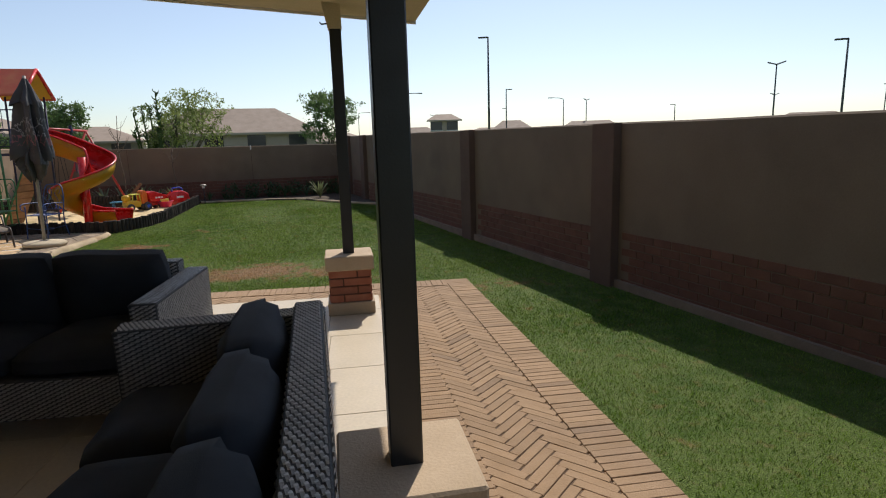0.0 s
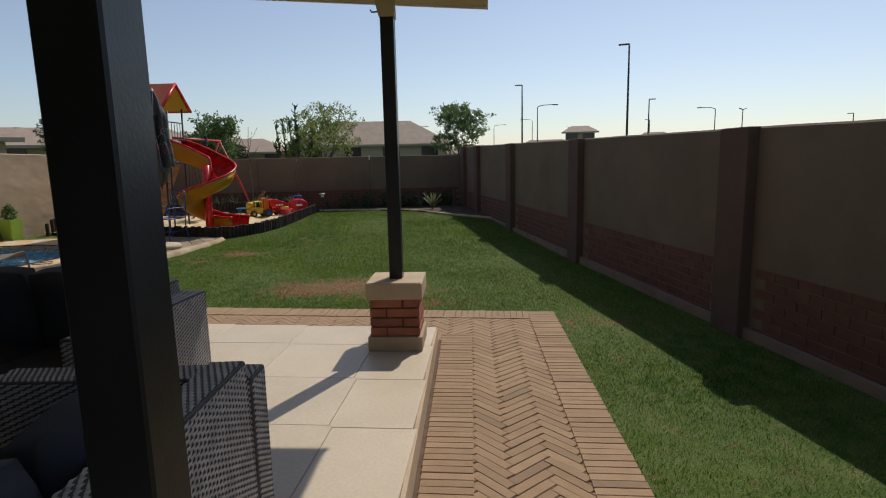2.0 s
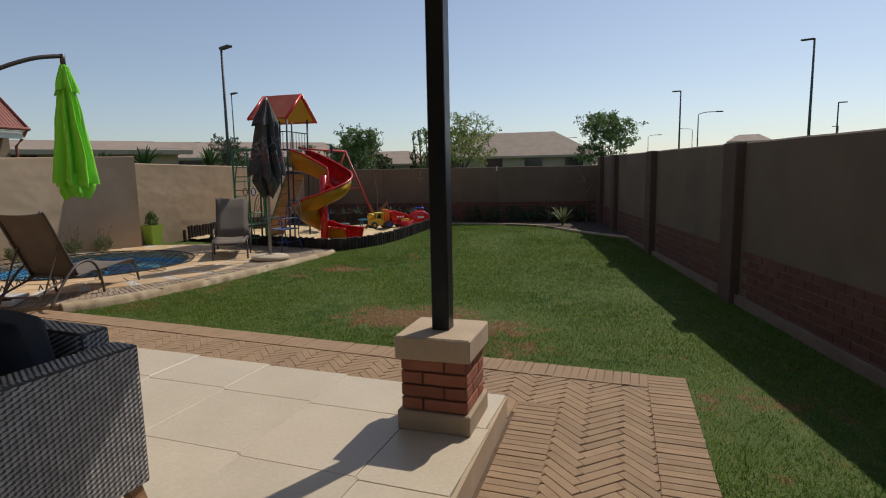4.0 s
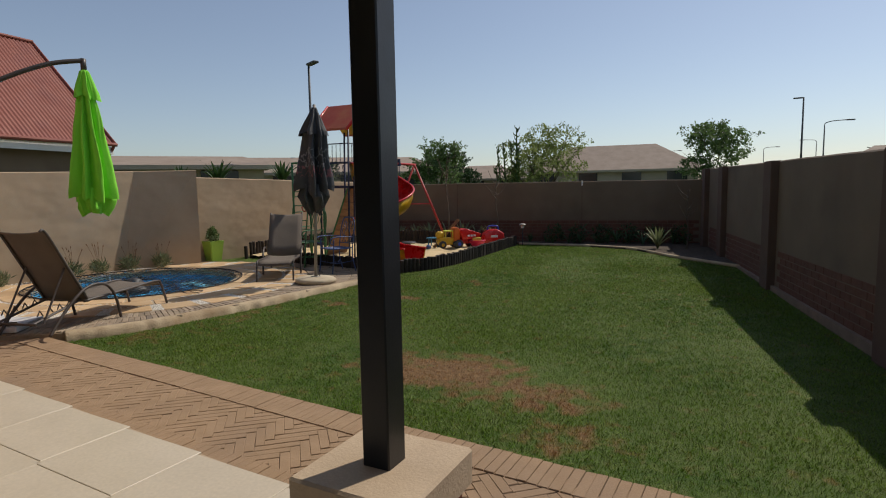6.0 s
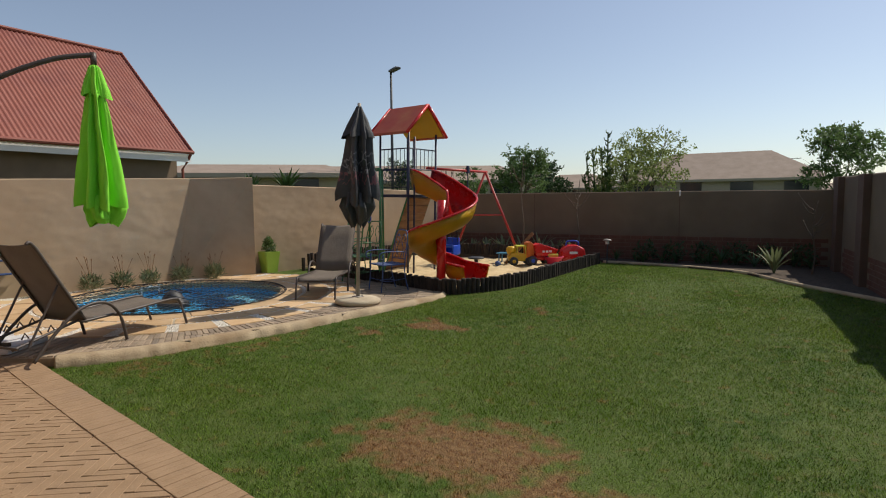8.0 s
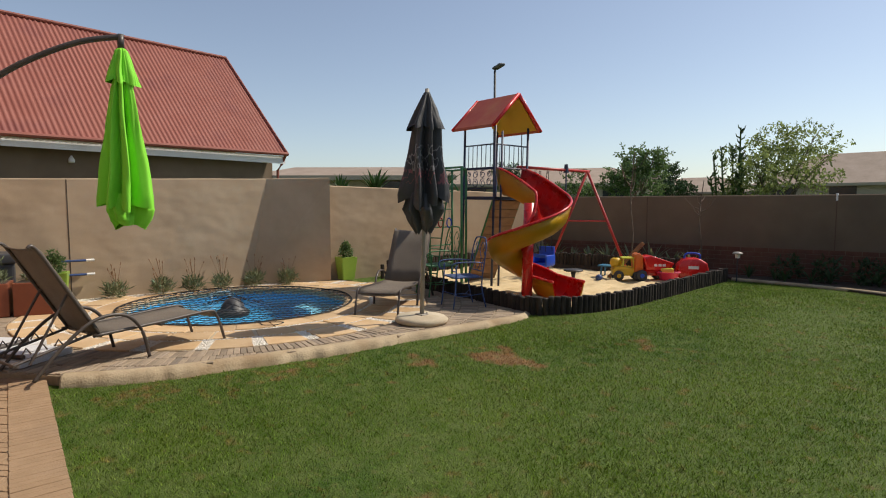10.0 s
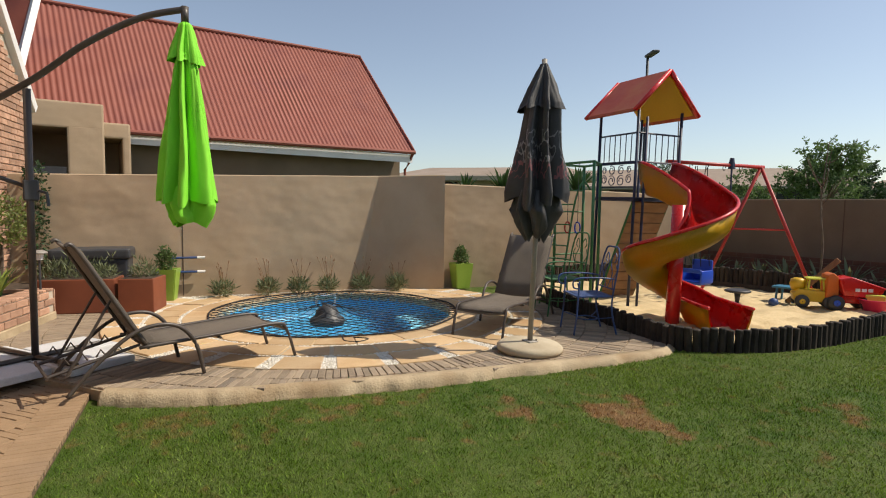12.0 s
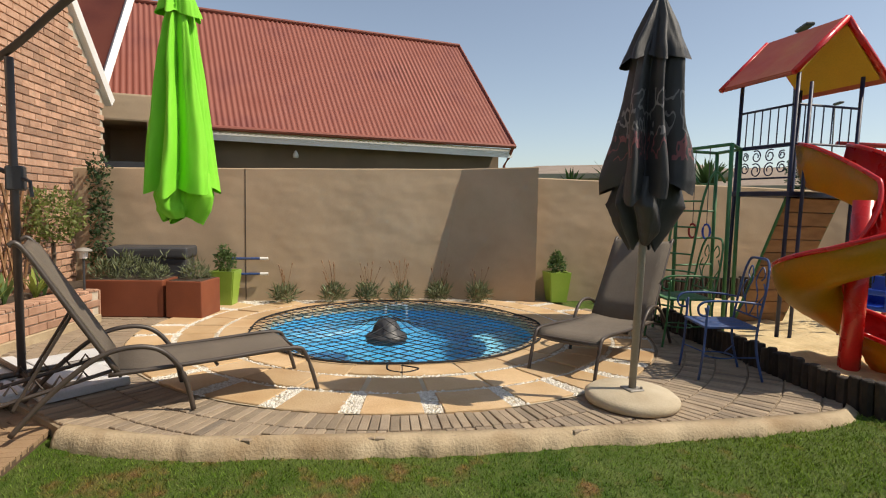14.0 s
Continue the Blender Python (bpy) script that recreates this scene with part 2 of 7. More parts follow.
M_WOOD = mat("weathered plank", (0.20, 0.10, 0.045), (0.28, 0.15, 0.07), 5, 0.8, 0.4, 60, rnd=0.2, stretch=(6, 1, 1))
M_TRUNK = mat("bark", (0.10, 0.075, 0.055), (0.16, 0.125, 0.09), 9, 0.95, 0.8, 40)
M_NET = mat("black net cord", (0.008, 0.008, 0.009), (0.014, 0.014, 0.015), 9, 0.8, 0.1)
M_DARKPLASTIC = mat("dark grey plastic", (0.035, 0.036, 0.04), (0.055, 0.056, 0.06), 4, 0.5, 0.1)
M_SOFFIT = mat("cream painted board", (0.50, 0.43, 0.29), (0.55, 0.48, 0.33), 4, 0.7, 0.1, stretch=(1, 8, 1))
M_STEEL = mat("galvanised lamp steel", (0.05, 0.052, 0.055), (0.08, 0.082, 0.085), 4, 0.6, 0.05)


def leafmat(name, c1, c2, trans=0.25):
    m = mat(name, c1, c2, 3, 0.6, 0.0, 30)
    t = m.node_tree
    b = t.nodes["Principled BSDF"]
    g = t.nodes.new("ShaderNodeNewGeometry")
    h = [n for n in t.nodes if n.type == "HUE_SAT"][0]
    r = t.nodes.new("ShaderNodeMapRange")
    r.inputs[3].default_value, r.inputs[4].default_value = 0.6, 1.45
    t.links.new(g.outputs["Random Per Island"], r.inputs[0])
    t.links.new(r.outputs[0], h.inputs["Value"])
    tr = t.nodes.new("ShaderNodeBsdfTranslucent")
    t.links.new(h.outputs[0], tr.inputs[0])
    mx = t.nodes.new("ShaderNodeMixShader")
    mx.inputs[0].default_value = trans
    t.links.new(b.outputs[0], mx.inputs[1])
    t.links.new(tr.outputs[0], mx.inputs[2])
    t.links.new(mx.outputs[0], t.nodes["Material Output"].inputs[0])
    return m


M_LEAF_A = leafmat("olive green leaves", (0.17, 0.215, 0.06), (0.24, 0.285, 0.09), 0.5)
M_LEAF_B = leafmat("mid green leaves", (0.085, 0.15, 0.045), (0.125, 0.19, 0.065), 0.45)
M_LEAF_D = leafmat("dark green leaves", (0.025, 0.06, 0.018), (0.045, 0.085, 0.028))
M_LEAF_G = leafmat("grey green lavender leaves", (0.115, 0.14, 0.065), (0.165, 0.19, 0.095))
M_LEAF_Y = leafmat("yellow green strap leaves", (0.16, 0.22, 0.04), (0.24, 0.28, 0.06))


def printed_cloth():
    """Black cloth with a worn band of pale and pink strokes, too faded to read."""
    m = mat("printed black cloth", (0.018, 0.018, 0.02), (0.048, 0.046, 0.045), 4, 0.55, 0.3, 300)
    t = m.node_tree
    N, L = t.nodes.new, t.links.new
    tc = [n for n in t.nodes if n.type == "TEX_COORD"][0]
    hsv = [n for n in t.nodes if n.type == "HUE_SAT"][0]
    sep = N("ShaderNodeSeparateXYZ")
    L(tc.outputs["Object"], sep.inputs[0])
    col = hsv.outputs[0]
    for z0, z1, c, sc in ((1.70, 1.98, (0.20, 0.19, 0.19, 1), 15), (1.56, 1.72, (0.22, 0.07, 0.075, 1), 19)):
        mp = N("ShaderNodeMapping")
        mp.inputs["Scale"].default_value = (1.0, 1.0, 0.45)
        L(tc.outputs["Object"], mp.inputs[0])
        q = N("ShaderNodeTexNoise")
        q.inputs["Scale"].default_value, q.inputs["Detail"].default_value = sc, 1
        L(mp.outputs[0], q.inputs["Vector"])
        a = N("ShaderNodeMath"); a.operation = "SUBTRACT"; L(q.outputs["Fac"], a.inputs[0]); a.inputs[1].default_value = 0.5
        b = N("ShaderNodeMath"); b.operation = "ABSOLUTE"; L(a.outputs[0], b.inputs[0])
        c1 = N("ShaderNodeMath"); c1.operation = "LESS_THAN"; L(b.outputs[0], c1.inputs[0]); c1.inputs[1].default_value = 0.028
        g = N("ShaderNodeMath"); g.operation = "GREATER_THAN"; L(sep.outputs[2], g.inputs[0]); g.inputs[1].default_value = z0
        h = N("ShaderNodeMath"); h.operation = "LESS_THAN"; L(sep.outputs[2], h.inputs[0]); h.inputs[1].default_value = z1
        m1 = N("ShaderNodeMath"); m1.operation = "MULTIPLY"; L(g.outputs[0], m1.inputs[0]); L(h.outputs[0], m1.inputs[1])
        m2 = N("ShaderNodeMath"); m2.operation = "MULTIPLY"; L(m1.outputs[0], m2.inputs[0]); L(c1.outputs[0], m2.inputs[1])
        mx = N("ShaderNodeMix"); mx.data_type = "RGBA"
        L(m2.outputs[0], mx.inputs[0]); L(col, mx.inputs[6]); mx.inputs[7].default_value = c
        col = mx.outputs[2]
    L(col, t.nodes["Principled BSDF"].inputs["Base Color"])
    return m


M_PRINTED = printed_cloth()


def grass_material(name, blades):
    """Lawn green with scorched patches of bare thatch."""
    m = bpy.data.materials.new(name)
    m.use_nodes = True
    t = m.node_tree
    N, L = t.nodes.new, t.links.new
    b = t.nodes["Principled BSDF"]
    b.inputs["Roughness"].default_value = 0.75
    b.inputs["Specular IOR Level"].default_value = 0.25
    tc = N("ShaderNodeTexCoord")

    def nz(s, d=5):
        q = N("ShaderNodeTexNoise")
        q.inputs["Scale"].default_value, q.inputs["Detail"].default_value = s, d
        L(tc.outputs["Object"], q.inputs["Vector"])
        return q

    def rng_(f, a, c, lo=0.0, hi=1.0):
        q = N("ShaderNodeMapRange")
        q.inputs[1].default_value, q.inputs[2].default_value, q.inputs[3].default_value, q.inputs[4].default_value = a, c, lo, hi
        L(f, q.inputs[0])
        return q.outputs[0]

    def mix(f, a, c):
        q = N("ShaderNodeMix")
        q.data_type = "RGBA"
        L(f, q.inputs[0])
        for s, v in ((q.inputs[6], a), (q.inputs[7], c)):
            if isinstance(v, tuple):
                s.default_value = (*v, 1)
            else:
                L(v, s)
        return q.outputs[2]

    col = mix(rng_(nz(0.7).outputs["Fac"], 0.35, 0.65), (0.076, 0.150, 0.015), (0.136, 0.208, 0.026))
    col = mix(rng_(nz(5.5, 4).outputs["Fac"], 0.42, 0.62), col, (0.148, 0.215, 0.043))
    col = mix(rng_(nz(22, 3).outputs["Fac"], 0.55, 0.8), col, (0.175, 0.19, 0.055))
    warp = nz(3.4, 8)
    best = None
    for px, py, ax, ay, s in ((0.42, 8.15, 0.72, 0.48, 1.0), (1.2, 7.85, 0.5, 0.3, 0.75), (1.5, 7.25, 0.38, 0.22, 0.5), (-1.35, 10.75, 0.42, 0.22, 1.0), (-1.85, 10.2, 0.28, 0.16, 0.7), (-0.55, 12.0, 0.3, 0.2, 0.3), (3.05, 6.3, 0.5, 0.22, 0.45), (-2.5, 9.1, 0.22, 0.8, 0.38), (-2.85, 8.2, 0.3, 0.35, 0.4)):
        mp = N("ShaderNodeMapping")
        mp.vector_type = "TEXTURE"
        mp.inputs["Location"].default_value = (px, py, 0)
        mp.inputs["Scale"].default_value = (ax, ay, 9)
        sh = N("ShaderNodeVectorMath")
        sh.operation = "MULTIPLY_ADD"
        L(warp.outputs["Color"], sh.inputs[0])
        sh.inputs[1].default_value = (0.8, 0.8, 0)
        L(tc.outputs["Object"], sh.inputs[2])
        off = N("ShaderNodeVectorMath")
        off.inputs[1].default_value = (-0.4, -0.4, 0)
        L(sh.outputs[0], off.inputs[0])
        L(off.outputs[0], mp.inputs[0])
        ln = N("ShaderNodeVectorMath")
        ln.operation = "LENGTH"
        L(mp.outputs[0], ln.inputs[0])
        f = rng_(ln.outputs["Value"], 0.55, 1.25, s, 0.0)
        if best is None:
            best = f
        else:
            q = N("ShaderNodeMath")
            q.operation = "MAXIMUM"
            L(best, q.inputs[0])
            L(f, q.inputs[1])
            best = q.outputs[0]
    mu = N("ShaderNodeMath")
    mu.operation = "MULTIPLY_ADD"
    L(nz(7, 9).outputs["Fac"], mu.inputs[0])
    mu.inputs[1].default_value = 2.6
    L(best, mu.inputs[2])
    dead = rng_(mu.outputs[0], 1.56, 2.15)
    col = mix(dead, col, mix(rng_(nz(24, 5).outputs["Fac"], 0.35, 0.68), (0.22, 0.105, 0.036), (0.38, 0.235, 0.10)))
    hsv = N("ShaderNodeHueSaturation")
    L(col, hsv.inputs["Color"])
    if blades:
        g = N("ShaderNodeNewGeometry")
        L(rng_(g.outputs["Random Per Island"], 0, 1, 0.4, 1.8), hsv.inputs["Value"])
        tr = N("ShaderNodeBsdfTranslucent")
        L(hsv.outputs[0], tr.inputs[0])
        mx = N("ShaderNodeMixShader")
        mx.inputs[0].default_value = 0.38
        L(b.outputs[0], mx.inputs[1])
        L(tr.outputs[0], mx.inputs[2])
        L(mx.outputs[0], t.nodes["Material Output"].inputs[0])
    else:
        L(rng_(nz(160, 2).outputs["Fac"], 0.3, 0.7, 0.3, 0.95), hsv.inputs["Value"])
        bp = N("ShaderNodeBump")
        bp.inputs["Strength"].default_value, bp.inputs["Distance"].default_value = 0.8, 0.02
        L(nz(120, 3).outputs["Fac"], bp.inputs["Height"])
        L(bp.outputs[0], b.inputs["Normal"])
    L(hsv.outputs[0], b.inputs["Base Color"])
    return m


M_LAWN = grass_material("lawn turf", False)
M_BLADE = grass_material("grass blades", True)

# ---- ground ----
POOL, POOL_R = (-5.48, 10.38), 1.42
KERB = [(-3.42, 7.78), (-3.05, 8.36), (-2.78, 9.2), (-2.54, 10.1), (-2.32, 11.08), (-2.12, 12.2), (-2.2, 12.55)]
LOGS = [(-2.3, 12.5), (-1.95, 12.72), (-1.7, 13.1), (-1.5, 13.7), (-1.4, 14.5), (-1.3, 15.6), (-1.2, 16.9)]
RW = lambda y: 4.08 - 0.108 * (y - 6)            # inner face of the long wall
LW = lambda y: -7.62 + 0.19 * (y - 8.95)         # face of the wall behind the pool
BW = lambda x: 17.45 + 0.064 * (x + 5.75)        # face of the back wall

bm = bmesh.new()
xs = [-900, -300, -120, -60, -30, -16] + [-9.0 + 0.3 * i for i in range(51)] + [10, 16, 30, 60, 120, 300, 900]
ys = [-900, -300, -100, -40, -15, -6, -2] + [0.3 * i for i in range(68)] + [24, 32, 45, 60, 120, 300, 900]
grid = {}
for i, x in enumerate(xs):
    for j, y in enumerate(ys):
        z = rise(x, y) + (0.008 * noise.noise((x * 0.9, y * 0.9, 0)) if -9 < x < 6 and 0 < y < 20 else 0)
        grid[i, j] = bm.verts.new((x, y, z))
for i in range(len(xs) - 1):
    for j in range(len(ys) - 1):
        cx, cy = (xs[i] + xs[i + 1]) / 2, (ys[j] + ys[j + 1]) / 2
        if math.hypot(cx - POOL[0], cy - POOL[1]) > POOL_R + 0.25:
            bm.faces.new((grid[i, j], grid[i + 1, j], grid[i + 1, j + 1], grid[i, j + 1]))
M_GROUND = M_LAWN
ground = part("ground", bm, M_GROUND)
setting(ground, "green mown lawn with scorched brown patches", "ground")

# ---- patio: tiled slab, brick path ----
O_P, U_P, V_P = Vector((2.72, 6.64, 0)), Vector((0.985, -0.172, 0)), Vector((0.096, 0.9954, 0))


def H(a, b, z=0.0):
    """A point in the patio's own axes: a along the front, b along the side, from the path's outer corner."""
    p = O_P + a * U_P + b * V_P
    return Vector((p.x, p.y, z))


def HM(a, b, z=0.0):
    m = Matrix.Identity(4)
    m.col[0][:3], m.col[1][:3] = U_P, V_P
    m.col[3][:3] = H(a, b, z)
    return m


PATH_Z, TILE_Z, DECK_Z = 0.045, 0.185, 0.09
bm = bmesh.new()
prism(bm, [H(-7.6, -9).xy, H(0, -9).xy, H(0, 0).xy, H(-7.6, 0).xy], -0.1, PATH_Z - 0.012)
setting(part("pavement", bm, M_SANDJ), "dark jointing sand bed under a clay brick path", "path")
bm = bmesh.new()
prism(bm, [H(-7.0, -9).xy, H(-1.03, -9).xy, H(-1.03, -1.0).xy, H(-7.0, -1.0).xy], -0.1, TILE_Z - 0.012)
patio = part("floor", bm, M_CAP)
setting(patio, "raised patio slab with tan cement edge", "floor")

# ---- walls ----
def wall(name, p, q, z0, z1, t, material, label, z1b=None, side=1):
    """A wall of thickness t behind the face p to q; z1 to z1b: its top from p to q."""
    p, q = Vector((*p, 0)), Vector((*q, 0))
    d = (q - p).normalized()
    n = Vector((-d.y, d.x, 0)) * side
    L = (q - p).length
    cut = bmesh.new()
    steps = max(2, int(L / 0.5))
    z1b = z1 if z1b is None else z1b
    rows = []
    for i in range(steps + 1):
        s = i / steps
        c = p + d * L * s
        top = z1 + (z1b - z1) * s + 0.006 * noise.noise((c.x * 1.3, c.y * 1.3, 3))
        rows.append([cut.verts.new(v) for v in ((c.x, c.y, z0), (c.x, c.y, top - 0.015), (c.x + n.x * 0.015, c.y + n.y * 0.015, top),
                                                (c.x + n.x * (t - 0.015), c.y + n.y * (t - 0.015), top), (c.x + n.x * t, c.y + n.y * t, top - 0.015), (c.x + n.x * t, c.y + n.y * t, z0))])
    for a, b in zip(rows, rows[1:]):
        for k in range(5):
            cut.faces.new((a[k], b[k], b[k + 1], a[k + 1]))
    cut.faces.new(rows[0])
    cut.faces.new(rows[-1][::-1])
    bmesh.ops.recalc_face_normals(cut, faces=cut.faces[:])
    return setting(part(name, cut, material), label, "wall")


wall_east = wall("wall_east", (RW(-6), -6), (RW(18.1), 18.1), -0.1, 1.53, 0.2, M_PLASTER_SHADE, "long brown plastered boundary wall in shade", 1.79, side=-1)
# pilasters of the long wall
for y in (2.5, 6.02, 9.32, 12.62, 15.6, 17.3):
    bm = bmesh.new()
    c = Vector((RW(y), y, 0))
    m = Matrix.Translation(c) @ Matrix.Rotation(math.atan(0.108), 4, "Z")
    box(bm, (-0.095, -0.17, -0.1), (0.02, 0.17, 1.595 + 0.0108 * y), m, 0.006)
    part("pilaster", bm, M_PILASTER, wall_east, "dark brown painted pilaster")
# low brick dado of the long wall
bm = bmesh.new()
prism(bm, [(RW(-6) - 0.045, -6), (RW(-6), -6), (RW(18), 18), (RW(18) - 0.045, 18)], -0.1, lambda x, y: 0.022 + rise(x, y))
part("footing", bm, M_FOOTING, wall_east, "grey brown cement footing strip")
wall_north = wall("wall_north", (-5.75, BW(-5.75)), (2.95, BW(2.95)), -0.1, 1.60, 0.2, M_PLASTER_SHADE, "brown plastered back wall in shade", 1.575, side=1)
for x in (-2.9, 0.18):
    bm = bmesh.new()
    box(bm, (x - 0.007, BW(x) - 0.004, 0.1), (x + 0.007, BW(x) + 0.02, 1.58))
    part("joint_strip", bm, M_PILASTER, wall_north)
bm = bmesh.new()
box(bm, (0.165, BW(0.18) - 0.008, 1.48), (0.195, BW(0.18) + 0.03, 1.60), None, 0.004)
part("joint_cap", bm, M_WHITE, wall_north, "white filler at the top of the joint")
# the pool wall: a long face, and a last panel that turns out towards the lawn along a leaning crease; the turn is added
# so that this panel lies in shade
WEST_END = (-6.42, 12.57)
CREASE_FOOT, CREASE_HEAD = 11.42, 11.75


def west_wall():
    bm = bmesh.new()
    cols = []
    for k in range(15):
        f = k / 14
        yb, yt = 6.2 + (CREASE_FOOT - 6.2) * f, 6.2 + (CREASE_HEAD - 6.2) * f
        cols.append(((LW(yb), yb), (LW(yt), yt)))
    cols.append((WEST_END, WEST_END))
    rows = []
    for (xb, yb), (xt, yt) in cols:
        top = 1.73 + 0.17 * (yt - 6.2) / 6.5 + 0.006 * noise.noise((xt * 1.3, yt * 1.3, 3))
        rows.append([bm.verts.new(v) for v in ((xb, yb, -0.1), (xt, yt, top - 0.012), (xt - 0.012, yt, top), (xt - 0.21, yt + 0.04, top), (xt - 0.22, yt + 0.04, top - 0.015), (xb - 0.22, yb + 0.04, -0.1))])
    for a, b in zip(rows, rows[1:]):
        for k in range(5):
            bm.faces.new((a[k], b[k], b[k + 1], a[k + 1]))
    bm.faces.new(rows[0])
    bm.faces.new(rows[-1][::-1])
    bmesh.ops.recalc_face_normals(bm, faces=bm.faces[:])
    return setting(part("wall_west", bm, M_PLASTER), "sunlit tan hand-plastered wall behind the pool", "wall")


wall_west = west_wall()
bm = bmesh.new()
box(bm, (-0.012, -0.006, 0.1), (0.003, 0.006, 1.79), Matrix.Translation((LW(8.95), 8.95, 0)))
part("movement_joint", bm, M_SOIL, wall_west, "dark open movement joint")
wall_low = wall("wall_west_low", (-6.66, 12.71), (-5.15, 17.60), -0.1, 1.77, 0.3, M_PLASTER, "lower sunlit tan plastered wall behind the play area", 1.66, side=1)

# ---- patio columns, roof ----
def column(c, rot):
    th = thing("patio_column", "black square steel post on a low red brick pier with tan cement cap", "column", Matrix.Translation((c[0], c[1], TILE_Z)) @ Matrix.Rotation(rot, 4, "Z"), "columns of the patio roof")
    bm = bmesh.new()
    box(bm, (-0.185, -0.185, 0), (0.185, 0.185, 0.10), None, 0.006)
    part("plinth", bm, M_CAP, th)
    bm = bmesh.new()
    box(bm, (-0.155, -0.155, 0.08), (0.155, 0.155, 0.37))
    core = part("pier", bm, M_DADO, th)
    bm = bmesh.new()
    box(bm, (-0.19, -0.19, 0.36), (0.19, 0.19, 0.475), None, 0.008)
    part("cap", bm, M_CAP, th)
    bm = bmesh.new()
    box(bm, (-0.044, -0.044, 0.47), (0.044, 0.044, 2.21), None, 0.004)
    part("post", bm, M_BLACK, th)
    bm = bmesh.new()
    lo = [bm.verts.new((x * 0.05, y * 0.05, 2.195)) for x, y in ((-1, -1), (1, -1), (1, 1), (-1, 1))]
    hi = [bm.verts.new((x * 0.075 - 0.03, y * 0.075, 2.45)) for x, y in ((-1, -1), (1, -1), (1, 1), (-1, 1))]
    bm.faces.new(lo[::-1]); bm.faces.new(hi)
    for i in range(4):
        bm.faces.new((lo[i], lo[(i + 1) % 4], hi[(i + 1) % 4], hi[i]))
    part("capital", bm, M_SOFFIT, th, "cream painted post head")
    bm = bmesh.new()
    tube(bm, [(-0.05, 0, 2.24), (-0.10, 0, 2.235), (-0.11, 0, 2.25)], 0.006, 5)
    part("hook", bm, M_BLACK, th, "small black hook")
    for k in range(4):
        for side in range(4):
            r = Matrix.Rotation(side * math.pi / 2, 4, "Z")
            cuts = (-0.165, 0.055, 0.165) if (k + side) % 2 else (-0.165, -0.055, 0.165)
            for a, b in zip(cuts, cuts[1:]):
                bm = bmesh.new()
                box(bm, (a + 0.005, -0.168, 0.105 + k * 0.066), (b - 0.005, -0.145, 0.105 + k * 0.066 + 0.056), r, 0.003)
                part("brick", bm, M_BRICK, core)
    return th


COLS = [(1.09, 2.34), (1.322, 5.475)]
for c in COLS:
    column(c, -0.1)

roof = thing("patio_roof", "cream boarded patio roof with sloping edge and gutter", "roof", kind="structure")
bm = bmesh.new()
def roof_z(a):
    return 2.493 - (a + 0.574) * 0.0916
q = [(-0.625, -1.094), (-7.2, -1.094), (-7.2, -9), (-0.625, -9)]
lo = [bm.verts.new(H(a, b, roof_z(a))) for a, b in q]
hi = [bm.verts.new(H(a, b, roof_z(a) + 0.16)) for a, b in q]
bm.faces.new(lo[::-1]); bm.faces.new(hi)
for i in range(4):
    bm.faces.new((lo[i], lo[(i + 1) % 4], hi[(i + 1) % 4], hi[i]))
bmesh.ops.recalc_face_normals(bm, faces=bm.faces[:])
part("soffit", bm, M_SOFFIT, roof)
bm = bmesh.new()
f0 = [H(a, -1.09, roof_z(a)) for a in (-0.62, -7.2)]
lo = [bm.verts.new(f + V_P * y + Vector((0, 0, -0.02))) for f in f0 for y in (0.0, 0.022)]
hi = [bm.verts.new(f + V_P * y + Vector((0, 0, 0.17))) for f in f0 for y in (0.0, 0.022)]
bm.faces.new([lo[k] for k in (0, 1, 3, 2)])
bm.faces.new([hi[k] for k in (2, 3, 1, 0)])
for a, b in ((0, 1), (1, 3), (3, 2), (2, 0)):
    bm.faces.new((lo[a], lo[b], hi[b], hi[a]))
bmesh.ops.recalc_face_normals(bm, faces=bm.faces[:])
part("fascia", bm, M_WHITE, roof, "white painted fascia board")
# house behind the patio
bm = bmesh.new()
prism(bm, [H(-1.2, -9.2).xy, H(-1.2, -9).xy, H(-7.2, -9).xy, H(-7.2, -9.2).xy], 0, 3.4)
setting(part("wall_house_back", bm, M_PLASTER_SHADE), "brown plastered house wall behind the patio", "wall")
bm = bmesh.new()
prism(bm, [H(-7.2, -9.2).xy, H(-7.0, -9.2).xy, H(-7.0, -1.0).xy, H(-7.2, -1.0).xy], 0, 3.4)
setting(part("wall_house_side", bm, M_PLASTER_SHADE), "brown plastered house wall beside the patio", "wall")

# ---- pool terrace ----
bm = bmesh.new()
outline = [(-2.35, 12.55)] + [(x - 0.10, y + 0.02) for x, y in KERB[::-1][1:]] + [(-4.2, 7.35), (-6.6, 6.6), (LW(6.8), 6.8), (LW(12.75), 12.75), (-6.3, 12.8), (-5.0, 13.2)]
pool_edge = arc(POOL, POOL_R, 0, 352.5, 47)
vo = [bm.verts.new((x, y, DECK_Z - 0.012)) for x, y in outline]
vi = [bm.verts.new((x, y, DECK_Z - 0.012)) for x, y in pool_edge]
eo = [bm.edges.new((vo[i], vo[(i + 1) % len(vo)])) for i in range(len(vo))]
ei = [bm.edges.new((vi[i], vi[(i + 1) % len(vi)])) for i in range(len(vi))]
bmesh.ops.triangle_fill(bm, use_beauty=True, edges=eo + ei)
for f in bm.faces:
    if f.normal.z < 0:
        f.normal_flip()
for i in range(len(vo)):
    p, q = vo[i].co, vo[(i + 1) % len(vo)].co
    bm.faces.new([bm.verts.new(v) for v in ((p.x, p.y, -0.05), (q.x, q.y, -0.05), (q.x, q.y, p.z), (p.x, p.y, p.z))])
